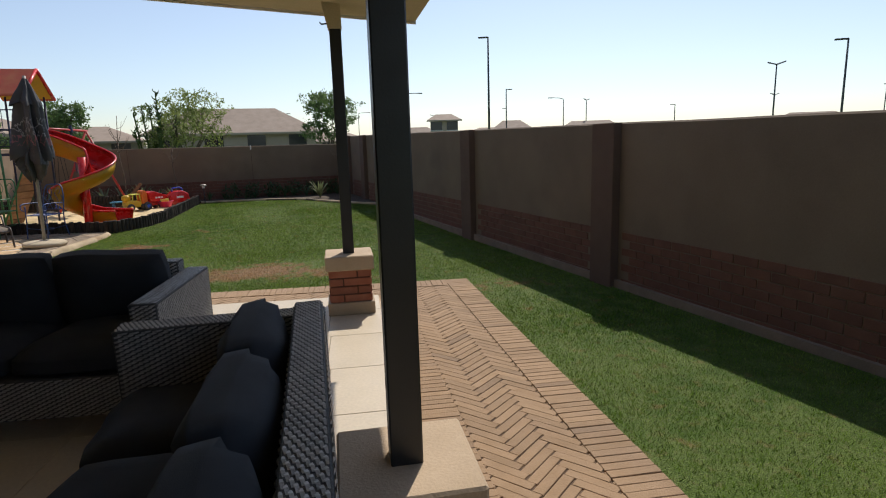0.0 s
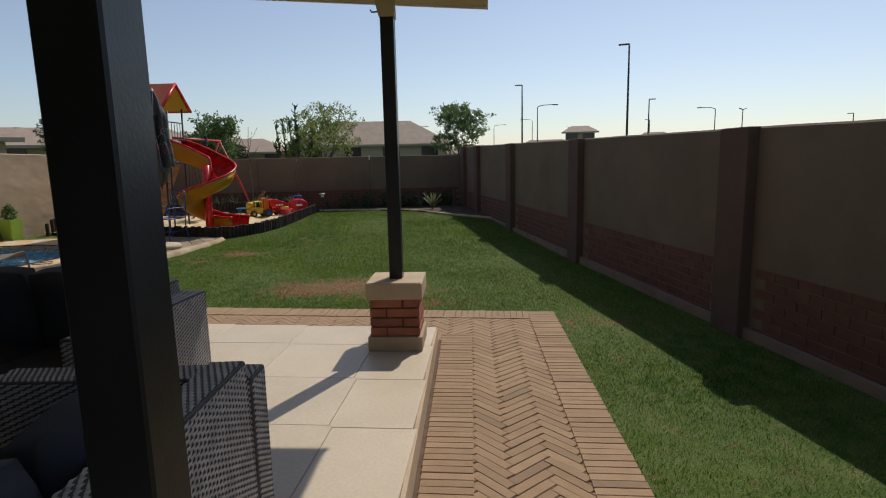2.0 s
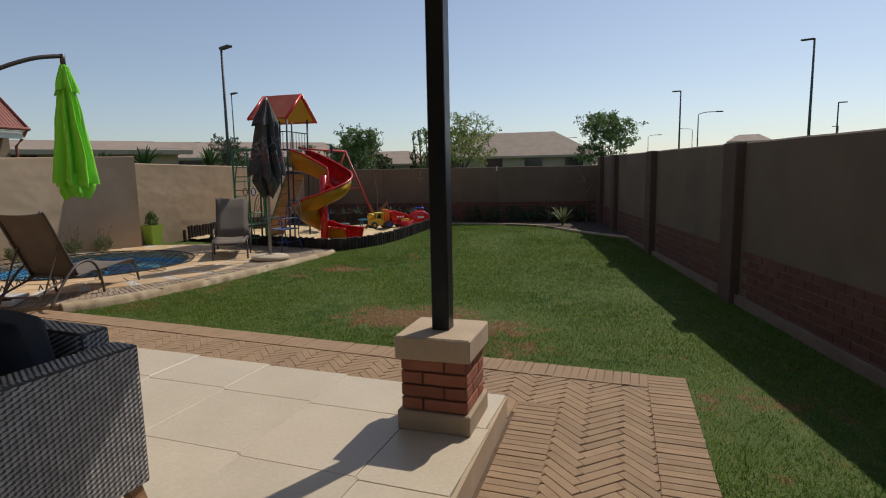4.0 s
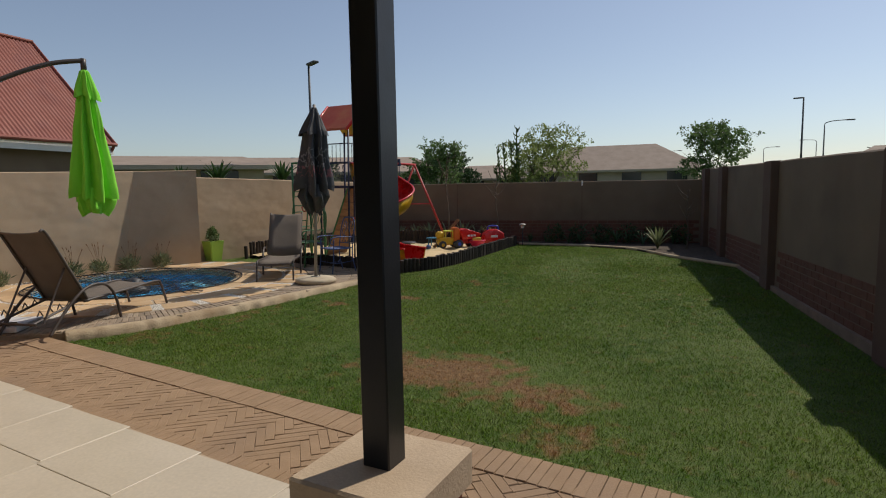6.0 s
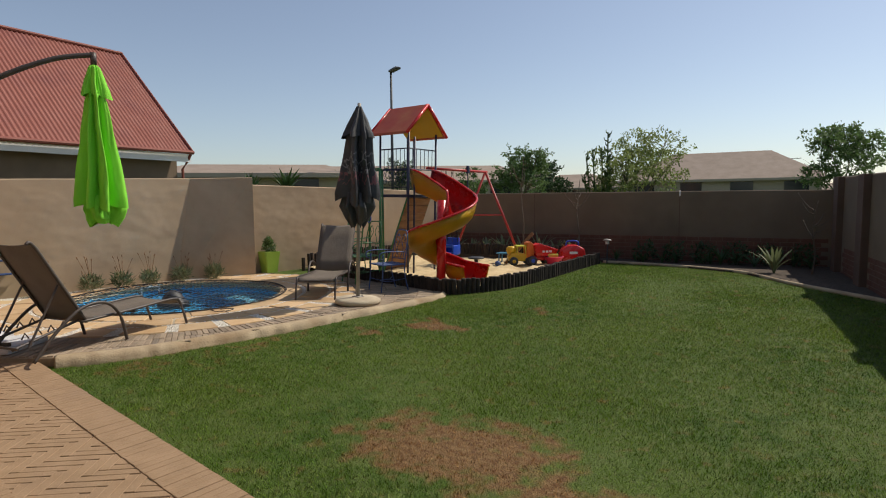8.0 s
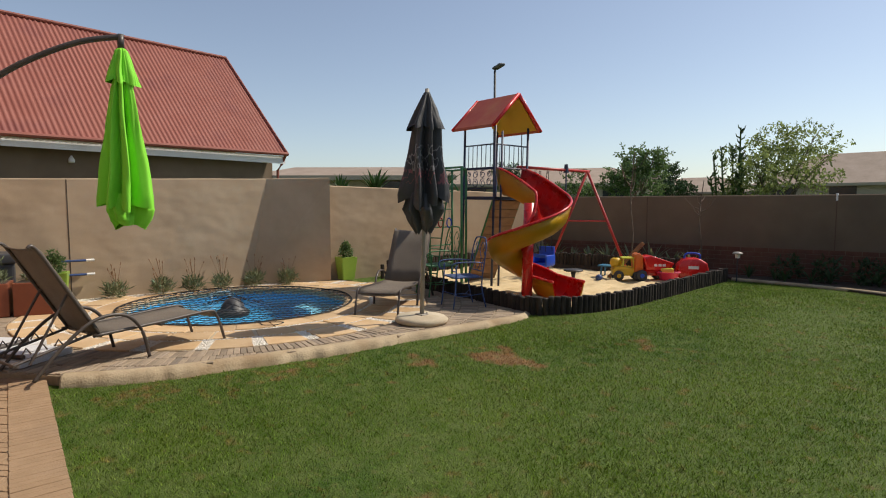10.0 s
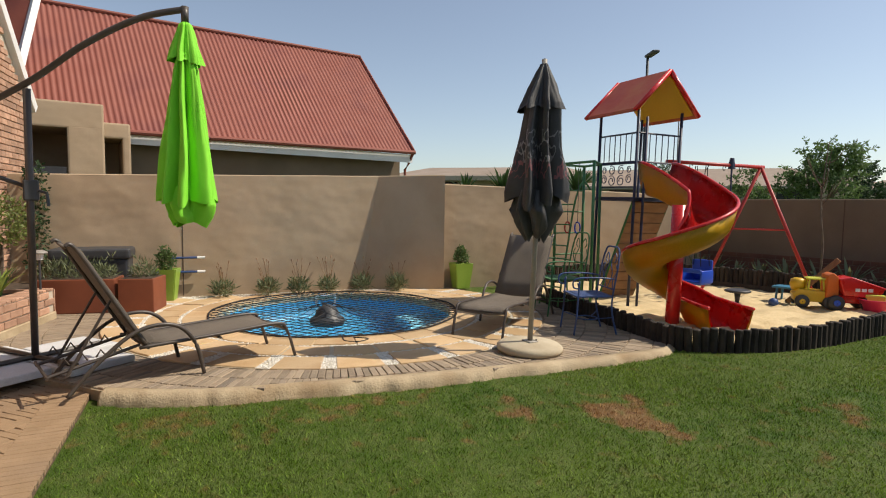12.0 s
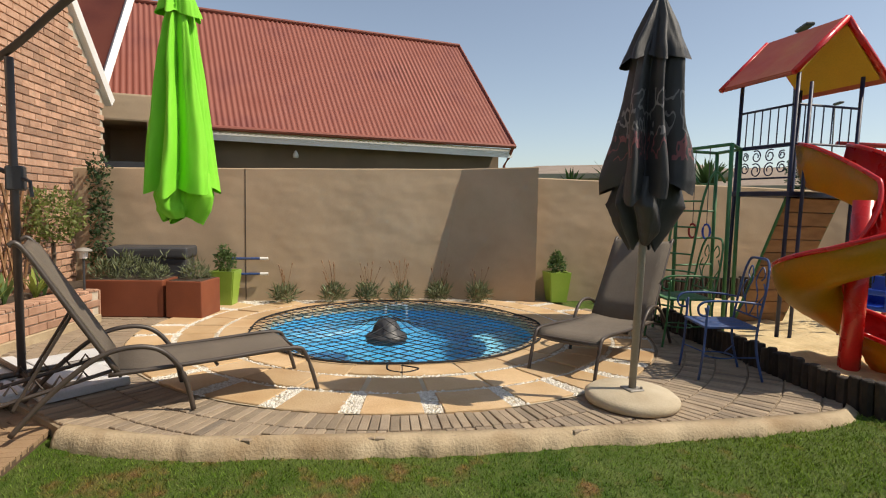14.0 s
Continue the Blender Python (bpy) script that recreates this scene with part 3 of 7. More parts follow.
deck = part("terrace", bm, M_JOINT)
setting(deck, "sandy paving bed round the pool", "terrace")

# ---- pool ----
def basin_material():
    m = mat("blue mosaic lining", (0.05, 0.33, 0.60), (0.07, 0.42, 0.68), 5, 0.35, 0.05, 60)
    return m


def water_material():
    m = bpy.data.materials.new("pool water")
    m.use_nodes = True
    t = m.node_tree
    b = t.nodes["Principled BSDF"]
    b.inputs["Base Color"].default_value = (0.62, 0.90, 0.96, 1)
    b.inputs["Roughness"].default_value = 0.02
    b.inputs["IOR"].default_value = 1.33
    b.inputs["Transmission Weight"].default_value = 1.0
    tc, q, bp = t.nodes.new("ShaderNodeTexCoord"), t.nodes.new("ShaderNodeTexNoise"), t.nodes.new("ShaderNodeBump")
    q.inputs["Scale"].default_value, q.inputs["Detail"].default_value = 7, 2
    bp.inputs["Strength"].default_value, bp.inputs["Distance"].default_value = 0.35, 0.02
    t.links.new(tc.outputs["Object"], q.inputs["Vector"])
    t.links.new(q.outputs["Fac"], bp.inputs["Height"])
    t.links.new(bp.outputs[0], b.inputs["Normal"])
    return m


M_BASIN, M_WATER = basin_material(), water_material()
M_STEP = mat("pale blue steps", (0.25, 0.60, 0.78), (0.30, 0.66, 0.82), 5, 0.4, 0.05)
PM = Matrix.Translation((*POOL, 0))
pool = thing("pool", "round blue plunge pool set flush in a sandstone surround", "pool", PM, kind="structure")
bm = bmesh.new()
lathe(bm, [(0.01, -0.8), (POOL_R - 0.35, -0.78), (POOL_R - 0.08, -0.6), (POOL_R - 0.01, -0.3), (POOL_R, 0.1)], 64, cap=False)
bmesh.ops.reverse_faces(bm, faces=bm.faces[:])
part("basin", bm, M_BASIN, pool, smooth=True)
bm = bmesh.new()
poly = arc((0, 0), POOL_R - 0.03, 18, 100, 16) + arc((0, 0), POOL_R - 0.5, 100, 18, 16)
prism(bm, poly, -0.75, -0.28)
part("step", bm, M_STEP, pool, "pale blue entry step under the water")
bm = bmesh.new()
bmesh.ops.create_circle(bm, cap_ends=True, segments=64, radius=POOL_R - 0.004, matrix=Matrix.Translation((0, 0, -0.045)))
w = part("water", bm, M_WATER, pool, "clear rippled water")
w.visible_shadow = False

# ---- safety net over the pool ----
net = thing("pool_safety_net", "black knotted cord safety net stretched over the pool", "net", PM)
bm = bmesh.new()
RN = POOL_R + 0.07
def sag(x, y):
    r = math.hypot(x, y)
    return DECK_Z + 0.025 - 0.03 * (1 - r / RN) + 0.14 * math.exp(-((x - 0.06) ** 2 + (y + 0.15) ** 2) / 0.055) + 0.006 * noise.noise((x * 3, y * 3, 0))
step = 0.118
k = int(RN / step) + 1
for i in range(-k, k + 1):
    c = i * step + 0.012 * math.sin(i * 3.1)
    if abs(c) >= RN:
        continue
    hl = math.sqrt(RN * RN - c * c)
    n = max(4, int(hl * 2 / 0.12))
    for ang in (radians(28), radians(118)):
        ca, sa = math.cos(ang), math.sin(ang)
        pts = []
        for j in range(n + 1):
            s = -hl + 2 * hl * j / n
            x, y = c * ca - s * sa, c * sa + s * ca
            x += 0.012 * noise.noise((x * 4, y * 4, 1))
            y += 0.012 * noise.noise((x * 4, y * 4, 2))
            pts.append((x, y, sag(x, y)))
        tube(bm, pts, 0.0042, 4)
part("mesh", bm, M_NET, net)
bm = bmesh.new()
tube(bm, [(RN * math.cos(a) * (1 + 0.012 * math.sin(7 * a)), RN * math.sin(a) * (1 + 0.012 * math.cos(9 * a)), DECK_Z + 0.022) for a in [2 * math.pi * i / 72 for i in range(72)]], 0.009, 6, closed=True)
part("edge_rope", bm, M_NET, net)
bm = bmesh.new()
tube(bm, bez([(1.36, -0.5, 0.11), (1.52, -0.55, 0.1), (1.62, -0.45, 0.1), (1.56, -0.32, 0.1), (1.44, -0.42, 0.1)], 6), 0.007, 5)
part("loose_cord", bm, M_NET, net)
fl = thing("pool_chlorinator", "dark plastic floating dome under the net in the pool middle", "pool float", PM @ Matrix.Translation((0.06, -0.15, 0)))
bm = bmesh.new()
lathe(bm, [(0.02, -0.06), (0.20, -0.05), (0.215, 0.0), (0.20, 0.03), (0.15, 0.06), (0.135, 0.11), (0.09, 0.17), (0.03, 0.195), (0.005, 0.2)], 28)
part("dome", bm, M_DARKPLASTIC, fl, smooth=True)
sk = thing("pool_weir", "white plastic weir frame at the pool edge", "weir", PM @ Matrix.Translation((-1.36, 0.38, 0)) @ Matrix.Rotation(radians(-16), 4, "Z"))
bm = bmesh.new()
for lo, hi in (((-0.01, -0.15, -0.05), (0.02, -0.12, 0.085)), ((-0.01, 0.12, -0.05), (0.02, 0.15, 0.085)), ((-0.01, -0.15, 0.06), (0.02, 0.15, 0.085))):
    box(bm, lo, hi, None, 0.004)
part("frame", bm, M_WHITE, sk)

# ---- sandstone surround ----
R_IN, R_OUT = POOL_R + 0.0, 2.5
def inside_terrace(x, y):
    if x < LW(y) + 0.03 or y > 12.95:
        return False
    n, res = len(outline), False
    for i in range(n):
        (x1, y1), (x2, y2) = outline[i], outline[(i + 1) % n]
        if (y1 > y) != (y2 > y) and x < (x2 - x1) * (y - y1) / (y2 - y1) + x1:
            res = not res
    return res


def slab(poly, z0, z1, bev=0.006):
    """A thin stone over a plan polygon, its top a little smaller than its foot."""
    bm = bmesh.new()
    n = len(poly)
    cx, cy = sum(p[0] for p in poly) / n, sum(p[1] for p in poly) / n
    a = [bm.verts.new((x, y, z0)) for x, y in poly]
    b = [bm.verts.new((x, y, z1 - bev)) for x, y in poly]
    c = []
    for x, y in poly:
        d = Vector((cx - x, cy - y)).normalized() * bev
        c.append(bm.verts.new((x + d.x, y + d.y, z1)))
    for i in range(n):
        j = (i + 1) % n
        bm.faces.new((a[i], a[j], b[j], b[i]))
        bm.faces.new((b[i], b[j], c[j], c[i]))
    bm.faces.new(c)
    bmesh.ops.recalc_face_normals(bm, faces=bm.faces[:])
    return bm


surround = thing("pool_surround", "yellow sandstone flags with white pebble joints round the pool", "paving", kind="structure")
bm = bmesh.new()
ri = arc(POOL, POOL_R - 0.003, 0, 354, 59)
ro = arc(POOL, R_OUT + 0.01, 0, 354, 59)
va = [[bm.verts.new((x, max(y, -99), z)) for x, y in ring] for ring, z in ((ri, 0.0), (ri, DECK_Z - 0.004), (ro, DECK_Z - 0.004))]
for a, b in zip(va, va[1:]):
    for i in range(60):
        j = (i + 1) % 60
        p = [a[i], a[j], b[j], b[i]]
        if all(v.co.x > LW(v.co.y) + 0.02 for v in p):
            bm.faces.new(p)
bmesh.ops.recalc_face_normals(bm, faces=bm.faces[:])
part("pebble_bed", bm, M_CONCRETE, surround, "pale grit between the flags")
r2 = random.Random(11)
gaps = []
for ring, (ra, rb, count, gap) in enumerate(((R_IN - 0.02, 1.74, 24, 0.012), (1.79, 2.11, 30, 0.03), (2.15, R_OUT, 30, 0.115))):
    edge = [360 / count * (i + r2.uniform(-0.09, 0.09)) + (4 if ring == 2 else 0) for i in range(count)] if ring != 2 else gaps
    if ring == 1:
        gaps = edge
    for i in range(count):
        a0, a1 = edge[i], edge[(i + 1) % count] + (360 if i == count - 1 else 0)
        g = math.degrees(gap / 2 / ((ra + rb) / 2))
        na, nb = ra + r2.uniform(-0.0, 0.015) * (ring > 0), rb + r2.uniform(-0.02, 0.02)
        poly = arc(POOL, nb, a0 + g, a1 - g, 5) + arc(POOL, na, a1 - g, a0 + g, 5)
        poly = [(x + r2.uniform(-0.006, 0.006), y + r2.uniform(-0.006, 0.006)) for x, y in poly]
        if all(x > LW(y) + 0.05 and y < 12.9 for x, y in poly):
            part("flagstone", slab(poly, DECK_Z - 0.03, DECK_Z + 0.006 + r2.uniform(-0.003, 0.005)), M_FLAG, surround)
# white pebbles in the joints
vs, fs = [], []
def pebble(x, y, z, s):
    q = Matrix.Rotation(r2.uniform(0, 6.28), 3, "Z") @ Matrix.Diagonal((s * r2.uniform(0.8, 1.5), s, s * r2.uniform(0.5, 0.8)))
    o = len(vs)
    for p in ((1, 0, 0), (-1, 0, 0), (0, 1, 0), (0, -1, 0), (0, 0, 1)):
        v = q @ Vector(p)
        vs.append((x + v.x, y + v.y, z + v.z))
    fs.extend([(o, o + 2, o + 4), (o + 2, o + 1, o + 4), (o + 1, o + 3, o + 4), (o + 3, o, o + 4)])
for i in range(13000):
    if r2.random() < 0.72:
        a = r2.choice(gaps) + r2.uniform(-1.75, 1.75)
        r = r2.uniform(2.1, R_OUT)
    elif r2.random() < 0.6:
        a, r = r2.uniform(0, 360), 2.145 + r2.gauss(0, 0.016)
    else:
        a, r = r2.uniform(0, 360), 1.765 + r2.gauss(0, 0.014)
    x, y = POOL[0] + r * math.cos(radians(a)), POOL[1] + r * math.sin(radians(a))
    if x > LW(y) + 0.06 and y < 12.9:
        pebble(x, y, DECK_Z - 0.002, r2.uniform(0.007, 0.015))
for i in range(1800):
    y = r2.uniform(8.9, 12.6)
    pebble(LW(y) + r2.uniform(0.05, 0.42), y, DECK_Z - 0.008, r2.uniform(0.007, 0.014))
me = bpy.data.meshes.new("pebbles")
me.from_pydata(vs, [], fs)
me.materials.append(M_PEBBLE)
tagged(new("pebbles", me), "small white pebbles in the joints of the flags", "pebbles", kind="stuff")

# ---- cement kerb of the terrace ----
kc = [Vector((x, y, 0)) for x, y in KERB]
kc = bez(kc, 24)
bm = bmesh.new()
rows = []
for i, p in enumerate(kc):
    d = (kc[min(i + 1, len(kc) - 1)] - kc[max(i - 1, 0)]).normalized()
    n = Vector((d.y, -d.x, 0))
    w = 0.045 * noise.noise((p.x * 2.2, p.y * 2.2, 0)) + 0.026 * noise.noise((p.x * 9, p.y * 9, 0))
    dip = 0.012 * noise.noise((p.x * 6, p.y * 6, 4))
    prof = ((0.01, -0.06), (0.0 + w, 0.0), (-0.012 + w, 0.045), (-0.035 + w * 1.5, DECK_Z - 0.008 + dip), (-0.07 + w, DECK_Z + 0.006 + dip), (-0.115, DECK_Z + 0.007), (-0.12, 0.0))
    rows.append([bm.verts.new(p + n * a + Vector((0, 0, b))) for a, b in prof])
for a, b in zip(rows, rows[1:]):
    for k2 in range(len(a) - 1):
        bm.faces.new((a[k2], a[k2 + 1], b[k2 + 1], b[k2]))
bm.faces.new(rows[0])
bm.faces.new(rows[-1][::-1])
bmesh.ops.recalc_face_normals(bm, faces=bm.faces[:])
setting(part("kerb", bm, M_KERB, smooth=True), "rough weathered cement kerb along the lawn", "kerb")

# ---- sand pit with log edging ----
SAND_Z = 0.15
lp = [Vector((x, y, 0)) for x, y in [(-5.4, 13.45), (-4.4, 13.05), (-3.2, 12.72)] + LOGS]
lc = bez(lp, 8)
sand_poly = [(p.x - 0.0, p.y + 0.02) for p in lc] + [(-1.3, 17.1), (-5.6, 17.2), (-6.3, 13.6)]
bm = bmesh.new()
nx, ny = 90, 84
def in_poly(x, y, poly):
    n, res = len(poly), False
    for i in range(n):
        (x1, y1), (x2, y2) = poly[i], poly[(i + 1) % n]
        if (y1 > y) != (y2 > y) and x < (x2 - x1) * (y - y1) / (y2 - y1) + x1:
            res = not res
    return res
vv = {}
for i in range(nx):
    for j in range(ny):
        x, y = -6.5 + 5.4 * i / (nx - 1), 12.4 + 4.9 * j / (ny - 1)
        z = SAND_Z + 0.035 * noise.noise((x * 1.8, y * 1.8, 5)) + 0.045 * noise.noise((x * 4.2, y * 4.2, 9)) + 0.026 * noise.noise((x * 9, y * 9, 2))
        vv[i, j] = bm.verts.new((x, y, z))
for i in range(nx - 1):
    for j in range(ny - 1):
        c = (vv[i, j].co + vv[i + 1, j + 1].co) / 2
        if in_poly(c.x, c.y, sand_poly):
            bm.faces.new((vv[i, j], vv[i + 1, j], vv[i + 1, j + 1], vv[i, j + 1]))
bmesh.ops.delete(bm, geom=[v for v in bm.verts if not v.link_faces], context="VERTS")
setting(part("sand", bm, M_SAND, smooth=True), "pale yellow trodden play sand", "sand pit")

edging = thing("log_edging", "row of dark creosoted upright logs edging the sand pit", "edging")
bm = bmesh.new()
lathe(bm, [(0.035, -0.1), (0.036, 0.9), (0.030, 0.93), (0.012, 0.935)], 8)
log_mesh = part("log", bm, M_LOG, edging, smooth=False)
lrng = random.Random(5)
def put_logs(curve, parent, top, first):
    acc, last = 0.0, curve[0]
    for p, q in zip(curve, curve[1:]):
        L = (q - p).length
        s = 0.0
        while acc + (L - s) >= 0.074:
            s += 0.074 - acc
            acc = 0
            c = p.lerp(q, min(1, s / L))
            ob = first.copy()
            scene.collection.objects.link(ob)
            ob.parent = parent
            h = top + lrng.uniform(-0.014, 0.014)
            m = Matrix.Translation((c.x, c.y, rise(c.x, c.y))) @ Matrix.Rotation(lrng.uniform(-0.06, 0.06), 4, "X") @ Matrix.Rotation(lrng.uniform(0, 6), 4, "Z")
            ob.matrix_basis = m @ Matrix.Diagonal((lrng.uniform(0.94, 1.16), lrng.uniform(0.94, 1.16), h / 0.935, 1))
        acc += L - s
put_logs(lc[6:], edging, 0.23, log_mesh)
log_mesh.matrix_basis = Matrix.Translation((-5.44, 13.46, 0)) @ Matrix.Diagonal((1, 1, 0.25, 1))
back_edge = thing("log_edging", "taller dark log edging before the back flower bed", "edging")
first = log_mesh.copy()
scene.collection.objects.link(first)
first.parent = back_edge
put_logs([Vector((-6.1, 13.55, 0)), Vector((-5.75, 15, 0)), Vector((-5.35, 16.55, 0)), Vector((-3.4, 16.75, 0)), Vector((-1.6, 16.95, 0))], back_edge, 0.34, first)
first.matrix_basis = Matrix.Translation((-6.12, 13.5, 0)) @ Matrix.Diagonal((1, 1, 0.36, 1))

# ---- play tower ----
TM = Matrix.Translation((-4.0, 14.04, 0)) @ Matrix.Rotation(0.019, 4, "Y") @ Matrix.Rotation(-0.011, 4, "X") @ Matrix.Rotation(-0.164, 4, "Z")
tower = thing("play_tower", "steel play tower with red plastic gable roof and railings", "play tower", TM)
hs = 0.36
for x, y in ((hs, -hs), (-hs, -hs), (hs, hs), (-hs, hs)):
    bm = bmesh.new()
    tube(bm, [(x, y, 0.0), (x, y, 2.66)], 0.019, 8)
    part("post", bm, M_NAVY, tower, smooth=True)
bm = bmesh.new()
tube(bm, [(hs + 0.05, -hs + 0.1, 0.0), (hs + 0.05, -hs + 0.1, 2.56)], 0.017, 8)
part("post", bm, M_NAVY, tower, smooth=True)
bm = bmesh.new()
box(bm, (-hs - 0.03, -hs - 0.03, 1.50), (hs + 0.03, hs + 0.03, 1.55), None, 0.006)
part("platform", bm, M_NAVY, tower)
for (x0, y0), (x1, y1), lo in (((-hs, -hs), (hs, -hs), 2.0), ((hs, -hs), (hs, hs), 2.0)):
    for z in (lo, 2.36):
        bm = bmesh.new()
        tube(bm, [(x0, y0, z), (x1, y1, z)], 0.012, 6)
        part("rail", bm, M_NAVY, tower)
    for i in range(1, 7):
        x, y = x0 + (x1 - x0) * i / 7, y0 + (y1 - y0) * i / 7
        bm = bmesh.new()
        tube(bm, [(x, y, lo), (x, y, 2.36)], 0.0065, 5)
        part("baluster", bm, M_NAVY, tower)
# scrolled panel under the railing
bm = bmesh.new()
y = -hs
tube(bm, [(-hs, y, 1.68), (hs, y, 1.68)], 0.01, 6)
tube(bm, [(-hs, y, 1.98), (hs, y, 1.98)], 0.01, 6)
for sx in (-1, 1):
    for cx, cz, r in ((0.09, 1.76, 0.075), (0.09, 1.90, 0.065), (0.24, 1.78, 0.06), (0.24, 1.90, 0.045)):
        pts = [(sx * (cx + (r * (1 - 0.09 * k / 3)) * math.cos(k * 0.42 + 1)), y, cz + (r * (1 - 0.09 * k / 3)) * math.sin(k * 0.42 + 1)) for k in range(22)]
        tube(bm, pts, 0.0065, 5)
part("scroll_panel", bm, M_NAVY, tower, "scrolled wrought iron panel")
# plank ramp
ramp = part("ramp_frame", bmesh.new(), M_GREEN, tower, "green steel ramp frame")
bm = bmesh.new()
rx0, rx1 = -0.30, 0.30
def rp(s, x, off=0.0):
    return Vector((0.28, x, 1.5)).lerp(Vector((-0.36, x + 0.05, 0.12)), s)
for x in (rx0, rx1):
    tube(bm, [rp(0, x), rp(1, x)], 0.018, 6)
bm.to_mesh(ramp.data)
bm.free()
for i in range(10):
    bm = bmesh.new()
    s0, s1 = (i + 0.04) / 10, (i + 0.96) / 10
    a, b, c, d = rp(s0, rx0), rp(s0, rx1), rp(s1, rx1), rp(s1, rx0)
    nrm = (b - a).cross(d - a).normalized() * 0.02
    lo = [bm.verts.new(v - nrm) for v in (a, b, c, d)]
    hi = [bm.verts.new(v + nrm) for v in (a, b, c, d)]
    bm.faces.new(lo[::-1]); bm.faces.new(hi)
    for k2 in range(4):
        bm.faces.new((lo[k2], lo[(k2 + 1) % 4], hi[(k2 + 1) % 4], hi[k2]))
    bmesh.ops.recalc_face_normals(bm, faces=bm.faces[:])
    part("plank", bm, M_WOOD, tower, "weathered brown ramp plank")
# roof: two red slopes, yellow gables
ex, ey, ze, zr = 0.475, 0.52, 2.63, 3.16
bm = bmesh.new()
def slope_sheet(bm, sy):
    pts = [(-ex, sy * ey, ze), (ex, sy * ey, ze), (ex, 0, zr), (-ex, 0, zr)]
    lo = [bm.verts.new(Vector(p) - Vector((0, 0, 0.045))) for p in pts]
    hi = [bm.verts.new(p) for p in pts]
    bm.faces.new(lo[::-1]); bm.faces.new(hi)
    for k2 in range(4):
        bm.faces.new((lo[k2], lo[(k2 + 1) % 4], hi[(k2 + 1) % 4], hi[k2]))
for sy in (-1, 1):
    bm = bmesh.new()
    slope_sheet(bm, sy)
    bmesh.ops.recalc_face_normals(bm, faces=bm.faces[:])
    es = [e for e in bm.edges]
    bmesh.ops.bevel(bm, geom=es, offset=0.012, segments=2, affect="EDGES")
    part("roof_slope", bm, M_ROOFP, tower, "faded red plastic roof slope")
for sx in (-1, 1):
    bm = bmesh.new()
    x = sx * (ex - 0.035)
    y0, y1 = sx * 0.03, sx * (ey - 0.08)
    z0, z1 = zr - 0.075, ze + 0.012
    a = [bm.verts.new(p) for p in ((-ex + 0.02, y0, z0), (ex - 0.02, y0, z0), (ex - 0.02, y1, z1), (-ex + 0.02, y1, z1))]
    b = [bm.verts.new(v.co - Vector((0, 0, 0.018))) for v in a]
    bm.faces.new(a); bm.faces.new(b[::-1])
    for k2 in range(4):
        bm.faces.new((a[k2], a[(k2 + 1) % 4], b[(k2 + 1) % 4], b[k2]))
    bmesh.ops.recalc_face_normals(bm, faces=bm.faces[:])
    part("roof_lining", bm, M_YELLOW, tower, "yellow plastic underside of the roof")
    for sy in (-1, 1):
        bm = bmesh.new()
        tube(bm, [(sx * ex, sy * (ey + 0.01), ze - 0.02), (sx * ex, 0, zr - 0.02)], 0.03, 8)
        part("gable_trim", bm, M_RED, tower, "red rounded gable edge", True)

# ---- spiral slide ----
slide = thing("spiral_slide", "red and yellow moulded plastic spiral slide on a red pole", "slide", TM)
PX, PY, SR = 1.43, -0.70, 0.325
bm = bmesh.new()
tube(bm, [(PX, PY, 0.02), (PX, PY, 1.46)], 0.075, 18)
part("pole", bm, M_RED, slide, "thick red plastic pole", True)
A0, A1 = 74, -275
START, TOUCH = Vector((0.38, -0.06, 1.58)), Vector((PX + SR * math.cos(radians(A0)), PY + SR * math.sin(radians(A0)), 1.25))
cl = [Vector((START.x + (TOUCH.x - START.x) * f, START.y + (TOUCH.y - START.y) * f, START.z + (TOUCH.z - START.z) * f ** 1.4)) for f in [k / 8 for k in range(8)]]
for i in range(41):
    f = i / 40
    a = radians(A0 + (A1 - A0) * f)
    cl.append(Vector((PX + SR * math.cos(a), PY + SR * math.sin(a), 1.25 - 0.95 * f - 0.14 * f ** 3)))
e = cl[-1]
cl += [e + Vector((0.20, -0.03, -0.02)), e + Vector((0.40, -0.10, -0.03)), e + Vector((0.56, -0.16, -0.03))]
def trough(off, steps=12):
    """Cross-sections of the chute: a round-bottomed U, off metres outside the inner skin."""
    secs = []
    for i, p in enumerate(cl):
        d = cl[min(i + 1, len(cl) - 1)] - cl[max(i - 1, 0)]
        d.z = 0
        d.normalize()
        s = Vector((d.y, -d.x, 0))
        sec = []
        tall = 0.25 + 0.17 * max(0.0, 1 - i / 24) if i < len(cl) - 9 else 0.25 + 0.006 * (i - len(cl) + 10)
        for k2 in range(steps + 1):
            u = -1 + 2 * k2 / steps
            wx = 0.225 * math.copysign(abs(u) ** 0.8, u) + math.copysign(off, u) * (abs(u) > 0.6)
            wz = tall * abs(u) ** 3.2 - off * (abs(u) < 0.95)
            sec.append(p + s * wx + Vector((0, 0, wz)))
        secs.append(sec)
    return secs
for name, off, material, label in (("chute", 0.0, M_RED, "glossy red inner chute"), ("chute_shell", 0.016, M_YELLOW, "yellow outer shell")):
    bm = bmesh.new()
    secs = [[bm.verts.new(v) for v in s] for s in trough(off)]
    for a, b in zip(secs, secs[1:]):
        for k2 in range(len(a) - 1):
            bm.faces.new((a[k2], a[k2 + 1], b[k2 + 1], b[k2]))
    bmesh.ops.solidify(bm, geom=bm.faces[:], thickness=0.006)
    part(name, bm, material, slide, label, True)
secs = trough(0.008)
